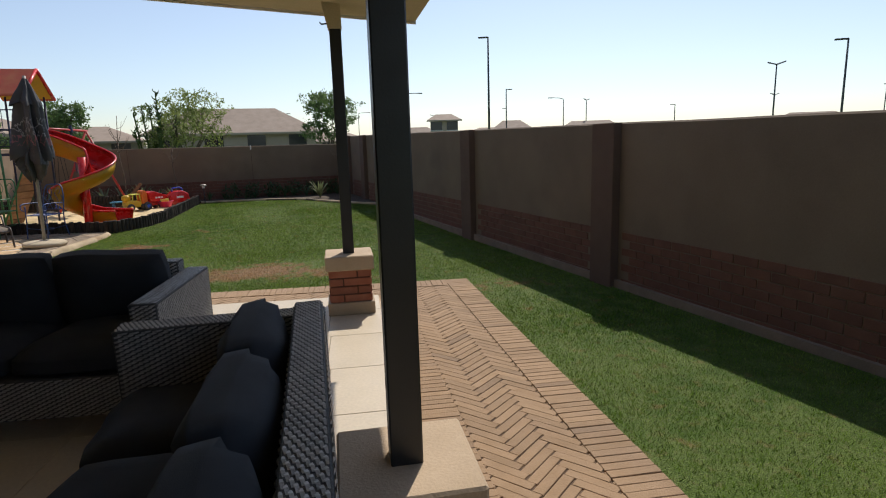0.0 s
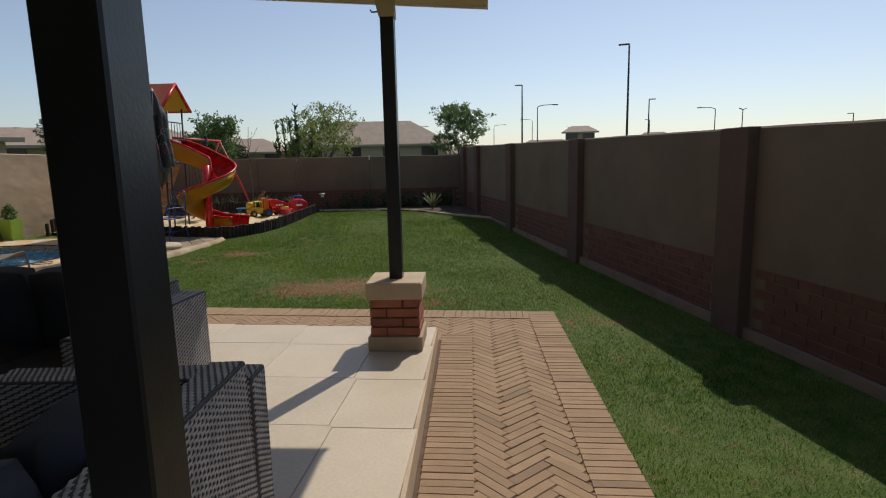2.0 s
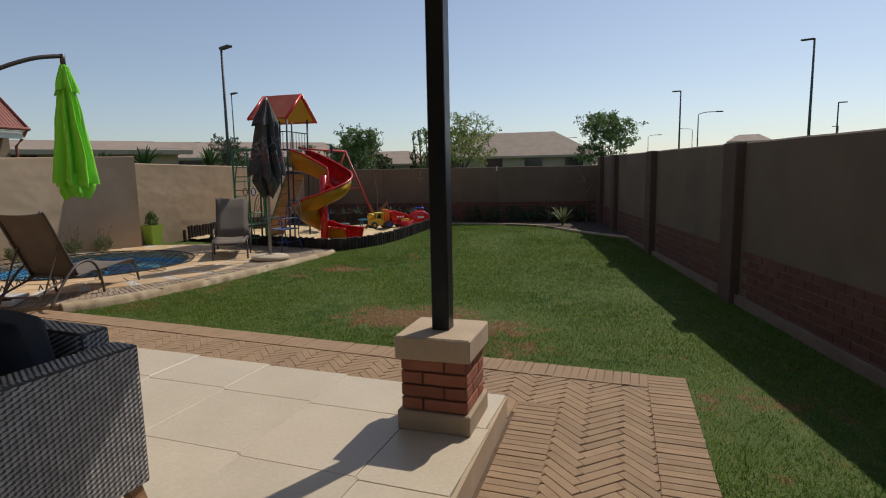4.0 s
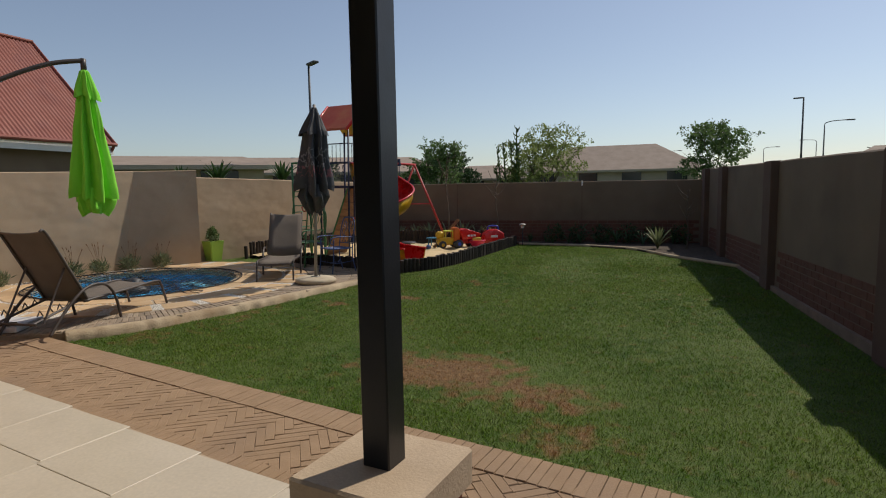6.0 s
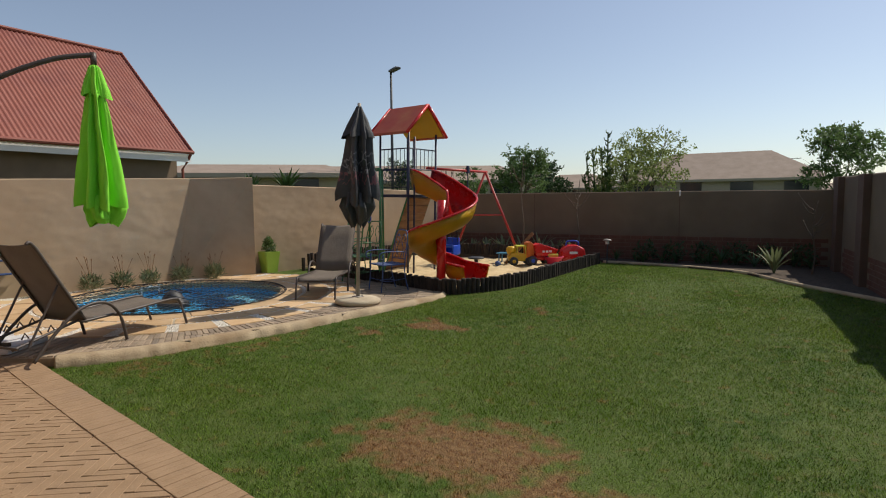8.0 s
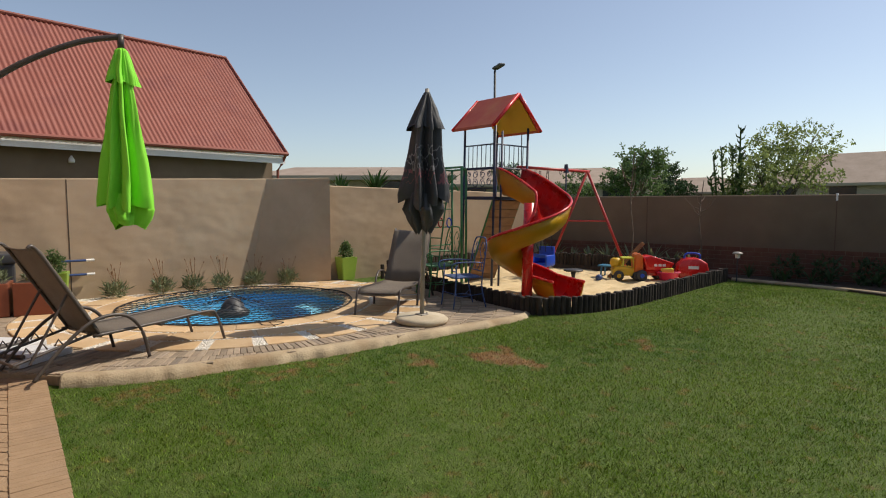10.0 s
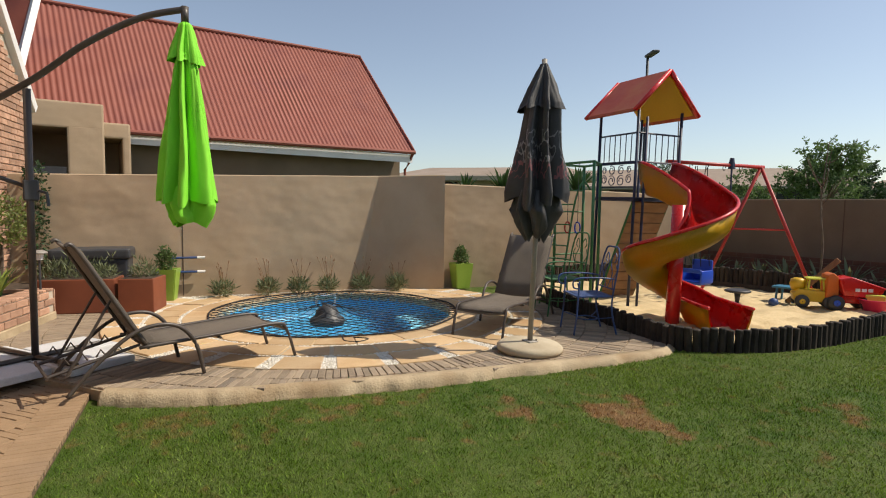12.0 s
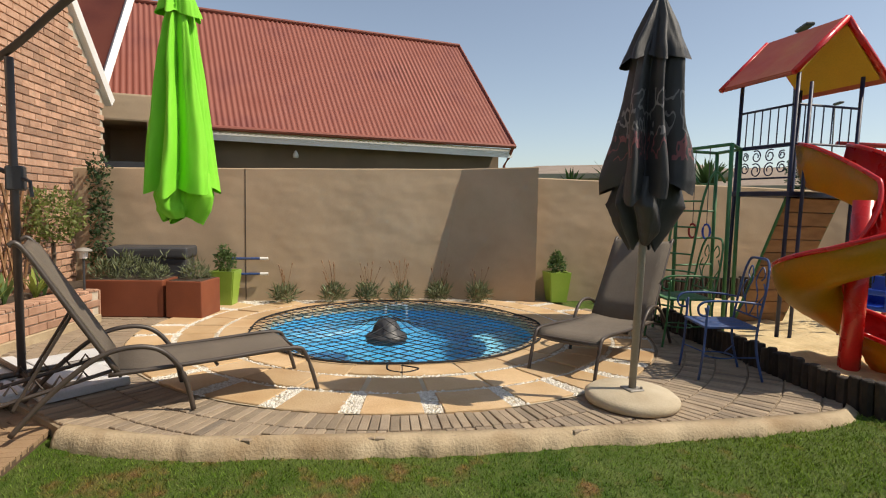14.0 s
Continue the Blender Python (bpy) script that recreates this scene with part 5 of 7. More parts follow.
def cushion(name, lo, hi, parent, m=None, puff=0.03):
    bm = bmesh.new()
    bmesh.ops.create_cube(bm, size=1)
    bmesh.ops.subdivide_edges(bm, edges=bm.edges[:], cuts=7, use_grid_fill=True)
    c = Vector([(a + b) / 2 for a, b in zip(lo, hi)])
    s = Vector([b - a for a, b in zip(lo, hi)])
    thin = min(range(3), key=lambda k: s[k])
    for v in bm.verts:
        q = v.co.copy()
        o = [k for k in range(3) if k != thin]
        edge = max(abs(q[o[0]]), abs(q[o[1]])) * 2
        f = (1 - edge ** 4)
        q[thin] *= (0.5 + 0.5 * f)
        corner = max(0.0, abs(q[o[0]]) + abs(q[o[1]]) - 0.72)
        q[o[0]] *= 1 - 0.28 * corner
        q[o[1]] *= 1 - 0.28 * corner
        p = Vector([q[k] * s[k] for k in range(3)])
        p[thin] += math.copysign(puff * f, q[thin]) * (abs(q[thin]) > 0.2)
        p += Vector((noise.noise(p * 5 + c), noise.noise(p * 5 + c * 2), noise.noise(p * 4 + c * 3))) * 0.016
        v.co = c + p
    ob = part(name, bm, M_CUSHION, parent, "charcoal canvas cushion", True)
    if m is not None:
        ob.matrix_basis = m
    return ob


def sofa(m, length, top, label):
    """A sofa along its own x axis, back at y = 0, facing +y."""
    th = thing("wicker_sofa", label, "sofa", m, "patio sofas")
    D, back, arm, sz = 0.82, 0.70, 0.64, 0.30
    for name, x0 in (("arm", 0.0), ("arm", length - 0.13)):
        wicker_block(name, (x0, 0.0, 0.10), (x0 + 0.13, D, arm), th)
    rest = wicker_block("backrest", (0.133, 0, 0.10), (length - 0.133, 0.11, back), th)
    rest.matrix_basis = Matrix.Translation((0, 0.02, 0.1)) @ Matrix.Rotation(radians(-1), 4, "X") @ Matrix.Translation((0, -0.02, -0.1))
    wicker_block("seat_base", (0.133, 0.112, 0.10), (length - 0.133, D - 0.02, sz), th, ("-x", "+x", "-y", "+z"))
    for x, sx in ((0.05, -1), (length - 0.05, 1)):
        for y, sy in ((0.06, -1), (D - 0.06, 1)):
            bm = bmesh.new()
            foot = [bm.verts.new((x + sx * 0.035 + u * 0.018, y + sy * 0.03 + v * 0.018, 0)) for u, v in ((-1, -1), (1, -1), (1, 1), (-1, 1))]
            head = [bm.verts.new((x + u * 0.032, y + v * 0.032, 0.108)) for u, v in ((-1, -1), (1, -1), (1, 1), (-1, 1))]
            bm.faces.new(foot[::-1])
            bm.faces.new(head)
            for k in range(4):
                bm.faces.new((foot[k], foot[(k + 1) % 4], head[(k + 1) % 4], head[k]))
            part("foot", bm, M_WOOD, th, "splayed brown wooden foot")
    n = max(1, round((length - 0.27) / 0.68))
    for i in range(n):
        a = 0.14 + (length - 0.28) * i / n
        b = 0.14 + (length - 0.28) * (i + 1) / n
        cushion("seat_cushion", (a, 0.14, sz), (b, D - 0.02, sz + 0.13), th)
        tip = Matrix.Translation((0, 0.12, 0.40)) @ Matrix.Rotation(radians(-9), 4, "X") @ Matrix.Translation((0, -0.12, -0.40))
        cushion("back_cushion", (a, 0.135, 0.40), (b, 0.30, top), th, tip)
    return th


# sofa with its back to the path, and one with its back to the lawn
def axes(o, ax, ay, z):
    m = Matrix.Identity(4)
    m.col[0][:3], m.col[1][:3] = Vector((*ax, 0)).normalized(), Vector((*ay, 0)).normalized()
    m.col[3][:3] = (o[0], o[1], z)
    return m


sofa(axes((0.845, 1.40), (0.06, 0.998), (-0.998, 0.06), TILE_Z), 2.0, 0.76, "dark grey wicker sofa with charcoal cushions behind the posts")
sofa(axes((0.37, 4.52), (-0.985, 0.172), (-0.172, -0.985), TILE_Z), 2.0, 0.82, "dark grey wicker sofa with charcoal cushions facing the house")

# ---- leaves ----
def leaves(name, blobs, size, material, parent=None, label="", seed=1, aspect=0.5, droop=0.0):
    """A crown of single leaves: blobs of (centre, radii, count); denser towards the outside."""
    r = np.random.RandomState(seed)
    V, T = [], []
    for c, rad, n in blobs:
        d = r.normal(size=(n, 3))
        d /= np.linalg.norm(d, axis=1)[:, None]
        k = r.uniform(0.25, 1.05, (n, 1)) ** 0.5
        p = np.array(c) + d * k * np.array(rad)
        a = r.normal(size=(n, 3)) + d * 0.8 - np.array([0, 0, droop])
        a /= np.linalg.norm(a, axis=1)[:, None]
        b = np.cross(a, r.normal(size=(n, 3)))
        b /= np.linalg.norm(b, axis=1)[:, None]
        s = size * r.uniform(0.6, 1.4, (n, 1))
        V.append(np.stack([p, p + a * s * 0.5 + b * s * aspect * 0.5, p + a * s, p + a * s * 0.5 - b * s * aspect * 0.5], 1))
    V = np.concatenate(V).reshape(-1, 3)
    n = len(V) // 4
    me = bpy.data.meshes.new(name)
    me.vertices.add(len(V))
    me.vertices.foreach_set("co", V.astype(np.float32).ravel())
    me.loops.add(4 * n)
    me.loops.foreach_set("vertex_index", np.arange(4 * n, dtype=np.int32))
    me.polygons.add(n)
    me.polygons.foreach_set("loop_start", np.arange(n, dtype=np.int32) * 4)
    me.polygons.foreach_set("loop_total", np.full(n, 4, dtype=np.int32))
    me.update(calc_edges=True)
    me.materials.append(material)
    ob = new(name, me)
    if parent:
        ob.parent = parent
    return tagged(ob, label)


def tree(x, y, z0, base, top, width, material, label, seed, size=0.14, stems=5, spray=1.0, count=420):
    """A garden tree: trunk forking into limbs, and a crown of many small sprays of leaves with gaps."""
    r = random.Random(seed)
    th = thing("tree", label, "tree", Matrix.Translation((x, y, z0)))
    mid, hh = Vector((0, 0, (base + top) / 2)), (top - base) / 2
    fork = max(0.25, base - 0.5 * hh)
    bm = bmesh.new()
    tube(bm, bez([(0.04, 0, 0), (0, 0.03, fork * 0.5), (0, 0, fork)], 4), 0.02 * top + 0.03, 8, r1=0.015 * top + 0.02)
    lobes = []
    for k in range(stems):
        a = 6.283 * (k + r.uniform(-0.3, 0.3)) / stems
        tip = mid + Vector((width * 0.62 * math.cos(a), width * 0.62 * math.sin(a), hh * r.uniform(-0.75, 0.5)))
        tube(bm, bez([(0, 0, fork - 0.05), (tip.x * 0.3, tip.y * 0.3, fork + 0.45 * (tip.z - fork)), tip], 5), 0.011 * top + 0.012, 6, r1=0.012)
        lobes.append((tip, r.uniform(0.42, 0.62)))
        for q in range(3):
            b = a + r.uniform(-0.9, 0.9)
            end = tip + Vector((width * 0.4 * math.cos(b), width * 0.4 * math.sin(b), hh * r.uniform(0.0, 0.5)))
            tube(bm, bez([tip * 0.75 + Vector((0, 0, fork * 0.25)), (tip + end) / 2 + Vector((0, 0, 0.06)), end], 4), 0.014, 5, r1=0.005)
    lobes.append((mid + Vector((0, 0, hh * 0.5)), 0.5))
    part("trunk", bm, M_TRUNK, th, smooth=True)
    blobs = []
    while len(blobs) < count:
        c, f = r.choice(lobes)
        d = Vector((r.gauss(0, 1), r.gauss(0, 1), r.gauss(0, 1))).normalized()
        k = r.uniform(0.3, 1.0) ** 0.45 * (1 + 0.35 * noise.noise(d * 2.3 + Vector((seed, 0, 0))))
        p = c + Vector((d.x * width * f, d.y * width * f, d.z * hh * f * 1.05)) * k
        if p.z > base * 0.8:
            s = 0.075 * spray * width * r.uniform(0.6, 1.5)
            blobs.append((p, (s * r.uniform(0.7, 1.3), s * r.uniform(0.7, 1.3), s * r.uniform(0.5, 1.2)), r.randint(8, 20)))
    for k in range(40):
        c, f = r.choice(lobes)
        a = r.uniform(0, 6.28)
        o = c + Vector((math.cos(a) * width * f, math.sin(a) * width * f, hh * f * r.uniform(0.1, 0.9)))
        for q in range(4):
            blobs.append((o + Vector((math.cos(a) * 0.05 * q, math.sin(a) * 0.05 * q, 0.06 * q - 0.012 * q * q)) * width, (0.03 * width,) * 3, 5))
    leaves("crown", blobs, size, material, th, "loose leafy crown with gaps", seed, 0.45)
    return th


tree(-2.75, 27.6, 0.1, 1.2, 3.95, 1.6, M_LEAF_A, "airy olive green tree beyond the back wall", 3, 0.11, 7, 0.9, 520)
tree(4.68, 42.0, 0.1, 1.7, 5.1, 1.8, M_LEAF_B, "round green tree far beyond the back wall", 5, 0.17, 6, 1.0, 480)
tree(-7.75, 28.2, 0.1, 1.4, 3.6, 1.15, M_LEAF_B, "bushy green tree beyond the play area", 8, 0.12, 6, 1.0, 460)
tree(-9.9, 27.4, 0.1, 1.2, 2.7, 0.8, M_LEAF_B, "low green bush beyond the play area", 10, 0.11, 4, 1.1, 160)
tree(-17.4, 33.3, 0.1, 1.3, 3.7, 1.0, M_LEAF_D, "small dark green bush beyond the wall", 12, 0.11, 4, 1.1, 220)
tree(-14.5, 50.0, 0.1, 2.0, 4.4, 1.6, M_LEAF_D, "distant dark green tree between houses", 15, 0.2, 5, 1.0, 300)
# column cactus beside the olive tree
cactus = thing("cactus", "dark green column cactus with many stems beyond the wall", "cactus", Matrix.Translation((-3.72, 27.0, 0.1)))
cr = random.Random(6)
for k in range(11):
    bm = bmesh.new()
    a = cr.uniform(0, 6.28)
    w, h = cr.uniform(0.1, 0.8), cr.uniform(2.1, 3.75)
    x, y = w * math.cos(a), w * math.sin(a)
    tube(bm, bez([(x * 0.3, y * 0.3, 0), (x * 0.9, y * 0.9, 0.9), (x * 1.05, y * 1.05, h * 0.6), (x * 1.25, y * 1.25, h)], 6), 0.05, 7, r1=0.022)
    for q in range(22):
        z = h * cr.uniform(0.55, 1.0)
        b = cr.uniform(0, 6.28)
        c = Vector((x * (0.9 + 0.33 * z / h), y * (0.9 + 0.33 * z / h), z))
        tube(bm, [c, c + Vector((0.11 * math.cos(b), 0.11 * math.sin(b), 0.06)), c + Vector((0.14 * math.cos(b), 0.14 * math.sin(b), 0.15))], 0.03, 5, r1=0.012)
    part("stem", bm, M_LEAF_B, cactus, smooth=True)


# ---- bed along the back wall ----
bed = [(-1.15, 17.05), (0.3, 16.9), (1.4, 16.45), (2.15, 15.4), (RW(14.3), 14.3), (RW(17.9), 17.9), (-1.5, BW(-1.5))]
bm = bmesh.new()
prism(bm, bed, 0.0, lambda x, y: rise(x, y) + 0.035)
setting(part("flower_bed", bm, M_SOIL), "dark soil of the shaded back flower bed", "flower bed")
bm = bmesh.new()
prism(bm, [(-5.3, 16.5), (-1.6, 16.92), (-1.5, BW(-1.5)), (-5.7, BW(-5.6))], 0.0, 0.22)
setting(part("flower_bed_play", bm, M_SOIL), "dark soil of the bed behind the sand pit", "flower bed")
bm = bmesh.new()
ek = bez([(x, y, rise(x, y) + 0.02) for x, y in bed[:5]], 10)
tube(bm, ek, 0.035, 8)
setting(part("bed_edging", bm, M_KERB, smooth=True), "thin pale cement edging of the back bed", "edging")


def strap_plant(x, y, z, n, length, material, label, seed, category="plant"):
    """A tuft of arching strap leaves."""
    r = random.Random(seed)
    th = thing("plant", label, category, Matrix.Translation((x, y, z)))
    for k in range(n):
        bm = bmesh.new()
        a = r.uniform(0, 6.28)
        L = length * r.uniform(0.7, 1.15)
        out = r.uniform(0.25, 0.8)
        w = L * 0.045
        d, s = Vector((math.cos(a), math.sin(a), 0)), Vector((-math.sin(a), math.cos(a), 0))
        rows = []
        for i in range(6):
            f = i / 5
            p = d * (out * L * f ** 1.3) + Vector((0, 0, L * (f - 0.45 * out * f * f)))
            ww = w * (1 - f) ** 0.5 * (0.6 + 0.8 * min(1, f * 3))
            rows.append([bm.verts.new(p + s * ww), bm.verts.new(p - s * ww + Vector((0, 0, 0.004)))])
        for q, t2 in zip(rows, rows[1:]):
            bm.faces.new((q[0], q[1], t2[1], t2[0]))
        part("leaf", bm, material, th)
    return th


br = random.Random(31)
for k in range(13):
    x = -0.9 + 3.3 * (k + br.uniform(-0.3, 0.3)) / 12
    strap_plant(x, BW(x) - br.uniform(0.3, 0.7), 0.14, 12, br.uniform(0.25, 0.45), M_LEAF_D, "dark strap-leaved plant in the shaded bed", 100 + k)
strap_plant(1.9, 16.5, 0.14, 22, 0.55, M_LEAF_G, "pale grey green arching plant in the back bed", 130)
for k in range(9):
    x = -5.0 + 3.2 * k / 8
    strap_plant(x, 17.05 + br.uniform(-0.12, 0.12), 0.2, 16, br.uniform(0.4, 0.55), M_LEAF_G, "upright grey green iris leaves behind the sand pit", 150 + k)
for k in range(6):
    x = -0.4 + 0.55 * k
    sh = thing("shrub", "dark shaded shrub against the back wall", "shrub", Matrix.Translation((x, BW(x) - 0.35, 0.14)))
    leaves("foliage", [((0, 0, 0.22), (0.22, 0.2, 0.22), 220)], 0.07, M_LEAF_D, sh, "", 200 + k)

# slim young trees in the bed
def sapling(x, y, z, h, seed, label, bare=False):
    r = random.Random(seed)
    th = thing("young_tree", label, "tree", Matrix.Translation((x, y, z)))
    bm = bmesh.new()
    tube(bm, bez([(0, 0, 0), (0.03, 0.02, h * 0.3), (-0.02, 0, h * 0.6), (0.04, 0, h)], 5), 0.018, 6, r1=0.006)
    blobs = []
    for k in range(9):
        z0 = h * r.uniform(0.5, 0.9)
        a = r.uniform(0, 6.28)
        tip = Vector((0.33 * math.cos(a) * r.uniform(0.5, 1), 0.33 * math.sin(a), z0 + h * r.uniform(0.10, 0.25)))
        tube(bm, bez([(0, 0, z0), tip * 0.5 + Vector((0, 0, z0 * 0.45)), tip], 4), 0.008, 5, r1=0.003)
        if not bare:
            for s in (0.45, 0.65, 0.85, 1.0):
                blobs.append((Vector((0, 0, z0)).lerp(tip, s), (0.06, 0.06, 0.08), 16))
    part("stem", bm, M_TRUNK, th, smooth=True)
    if not bare:
        leaves("foliage", blobs, 0.075, M_LEAF_B, th, "", seed)
    return th


sapling(-1.75, 17.2, 0.15, 1.7, 61, "slim bare young tree standing against the back wall", True)
sapling(-2.9, 16.9, 0.2, 2.2, 65, "bare slender sapling behind the swing", True)
sapling(2.45, 16.6, 0.12, 1.25, 67, "slim leafless sapling in the corner of the bed", True)


def path_light(x, y, z, h=0.42):
    th = thing("solar_light", "small mushroom-shaped solar garden light on a stake", "garden light", Matrix.Translation((x, y, z)))
    bm = bmesh.new()
    tube(bm, [(0, 0, 0), (0, 0, h)], 0.012, 6)
    part("stake", bm, M_DARKPLASTIC, th)
    bm = bmesh.new()
    lathe(bm, [(0.035, h - 0.02), (0.04, h + 0.03), (0.04, h + 0.05)], 12)
    part("lens", bm, M_WHITE, th)
    bm = bmesh.new()
    lathe(bm, [(0.085, h + 0.05), (0.08, h + 0.065), (0.045, h + 0.085), (0.01, h + 0.09)], 16)
    part("cap", bm, M_GALV, th, smooth=True)
    return th


path_light(-1.05, 16.95, 0.12)
path_light(-6.55, 7.35, 0.42, 0.36)

# ---- neighbour's house beyond the pool wall ----
nb = thing("neighbour_house", "brown plastered house with steep red corrugated steel roof", "house")
E0, E1, RZ, RX = Vector((-11.1, 4.2, 2.74)), Vector((-11.55, 14.98, 2.80)), 5.46, -2.05
bm = bmesh.new()
d = (E1 - E0).normalized()
nrm = Vector((-d.y, d.x, 0))
L = (E1 - E0).length
ribs = int(L / 0.105)
lo_row, hi_row = [], []
slope = Vector((nrm.x * 2.05, nrm.y * 2.05, RZ - 2.77))
up = slope.cross(d).normalized()
if up.z < 0:
    up = -up
for i in range(ribs * 4 + 1):
    s = i / (ribs * 4)
    o = up * (0.016 * math.cos(i * math.pi / 2))
    p = E0.lerp(E1, s)
    lo_row.append(bm.verts.new(p + o))
    hi_row.append(bm.verts.new(E0.lerp(E1 - d * 0.5, s) + slope + o))
for i in range(ribs * 4):
    bm.faces.new((lo_row[i], lo_row[i + 1], hi_row[i + 1], hi_row[i]))
part("roof", bm, M_ROOF, nb, "red corrugated steel roof slope", True)
bm = bmesh.new()
b0, b1 = E0 + nrm * 4.1, E1 + nrm * 4.1
v = [bm.verts.new(q) for q in (E0 + slope, E1 - d * 0.5 + slope, b1, b0)]
bm.faces.new(v)
bmesh.ops.solidify(bm, geom=bm.faces[:], thickness=0.03)
part("roof_back", bm, M_ROOF, nb, "far red roof slope")
bm = bmesh.new()
tube(bm, [E0 + slope + up * 0.02, E1 - d * 0.5 + slope + up * 0.02], 0.045, 8)
part("ridge_cap", bm, M_ROOF, nb)
bm = bmesh.new()
tube(bm, [E1 + up * 0.015, E1 - d * 0.5 + slope + up * 0.015], 0.03, 6)
part("verge", bm, M_ROOF, nb)
bm = bmesh.new()
m = axes(E0.xy, d.xy, nrm.xy, 0)
box(bm, (0.02, 0.05, 2.52), (L - 0.02, 0.08, 2.72), m)
part("fascia", bm, M_WHITE, nb, "white painted fascia board")
bm = bmesh.new()
tube(bm, [E0 + Vector((0.05, 0, -0.03)), E1 + Vector((0.05, 0, -0.03))], 0.05, 8)
part("gutter", bm, M_ROOF, nb, "red brown gutter")
bm = bmesh.new()
tube(bm, [E1 + Vector((0.03, -0.05, -0.05)), E1 + Vector((-0.12, -0.08, -0.28)), E1 + Vector((-0.3, -0.1, -0.45)), E1 + Vector((-0.3, -0.1, -2.7))], 0.035, 8)
part("downpipe", bm, M_ROOF, nb)
bm = bmesh.new()
box(bm, (0.1, 0.38, 0), (L - 0.2, 3.8, 2.55), m)
part("wall", bm, M_PLASTER_SHADE, nb, "brown plastered wall under the eave")
wl = thing("wall_lamp", "small white bulkhead lamp on the neighbouring wall", "lamp")
wp = E0 + d * (L * 0.545) + nrm * 0.36
bm = bmesh.new()
lathe(bm, [(0.02, 0.0), (0.055, 0.01), (0.06, 0.06), (0.03, 0.12), (0.012, 0.15)], 12, Matrix.Translation((wp.x + 0.1, wp.y, 2.28)))
part("shade", bm, M_WHITE, wl, smooth=True)
bm = bmesh.new()
tube(bm, [(wp.x, wp.y, 2.36), (wp.x + 0.1, wp.y, 2.42)], 0.014, 6)
part("bracket", bm, M_WHITE, wl)

# plastered porch of the neighbour, with a round-topped opening
porch = thing("neighbour_porch", "tan plastered flat-roofed porch with openings above the wall", "porch")
for lo, hi in (((-10.9, 6.55, 2.55), (-9.6, 8.12, 2.96)), ((-10.9, 6.0, 0), (-9.6, 6.95, 2.96)), ((-9.85, 7.62, 0), (-9.6, 8.12, 2.6)), ((-10.9, 8.0, 2.45), (-9.75, 8.5, 2.70)), ((-10.9, 8.38, 0), (-9.75, 8.5, 2.5)), ((-10.9, 6.9, 0), (-10.75, 8.5, 2.6))):
    bm = bmesh.new()
    box(bm, lo, hi, None, 0.03, 2)
    part("wall", bm, M_PLASTER, porch)
# dark block added to give the porch opening its inner shade
bm = bmesh.new()
box(bm, (-10.7, 6.97, 0.0), (-9.62, 7.60, 1.95))
part("shadowed_screen", bm, M_DARKPLASTIC, porch, "dark block standing in for the shade inside the opening")

# ---- own house: brick gable beyond the terrace ----
HB = Vector((-8.86, 7.18, 0))
hd = Vector((0.974, -0.225, 0))
hm = axes(HB.xy, hd.xy, (0.225, 0.974), 0)   # x along the wall towards the camera, y out of it
gable = thing("brick_house_gable", "red face-brick gable wall with white barge board", "house wall", kind="structure")
HL = 6.2
bm = bmesh.new()
pts = [(0, 0), (HL, 0), (HL, 2.82 + 2.3), (2.6, 2.82 + 2.6), (0, 2.82)]
fr = [bm.verts.new(hm @ Vector((x, -0.018, z))) for x, z in pts]
bk = [bm.verts.new(hm @ Vector((x, -0.25, z))) for x, z in pts]
bm.faces.new(fr); bm.faces.new(bk[::-1])
for i in range(5):
    bm.faces.new((fr[i], fr[(i + 1) % 5], bk[(i + 1) % 5], bk[i]))
bmesh.ops.recalc_face_normals(bm, faces=bm.faces[:])
gw = part("masonry", bm, M_MORTAR, gable, "pale mortar")
for (a, za), (b, zb), w in (((-0.12, 2.66), (2.7, 5.48), 0.14),):
    bm = bmesh.new()
    dd = Vector((b - a, 0, zb - za)).normalized()
    nn = Vector((-dd.z, 0, dd.x)) * w
    q = [Vector((a, 0.06, za)), Vector((b, 0.06, zb)), Vector((b, 0.06, zb)) + nn, Vector((a, 0.06, za)) + nn]
    f1 = [bm.verts.new(hm @ p) for p in q]
    f2 = [bm.verts.new(hm @ (p - Vector((0, 0.09, 0)))) for p in q]
    bm.faces.new(f1); bm.faces.new(f2[::-1])
    for i in range(4):
        bm.faces.new((f1[i], f1[(i + 1) % 4], f2[(i + 1) % 4], f2[i]))
    bmesh.ops.recalc_face_normals(bm, faces=bm.faces[:])
    part("barge_board", bm, M_WHITE, gable, "white painted barge board")
# roof behind the gable
bm = bmesh.new()
q = [(-0.75, -0.3, 2.2), (2.7, -0.3, 5.6), (2.7, -4.5, 5.6), (-0.75, -4.5, 2.2)]
bm.faces.new([bm.verts.new(hm @ Vector(p)) for p in q])
bmesh.ops.solidify(bm, geom=bm.faces[:], thickness=0.05)
part("roof", bm, M_ROOF, gable, "red steel roof behind the gable")
side_roof = thing("side_roof", "red steel roof end with white verge board", "roof", kind="structure")
bm = bmesh.new()
q = [(-10.4, 6.9, 3.2), (-11.6, 7.25, 5.3), (-11.9, 4.0, 5.3), (-10.6, 4.0, 3.2)]
bm.faces.new([bm.verts.new(p) for p in q])
bmesh.ops.solidify(bm, geom=bm.faces[:], thickness=0.05)
part("sheet", bm, M_ROOF, side_roof)
bm = bmesh.new()
tube(bm, [(-10.35, 6.93, 3.15), (-11.6, 7.3, 5.35)], 0.075, 4)
part("verge_board", bm, M_WHITE, side_roof, "white verge board")

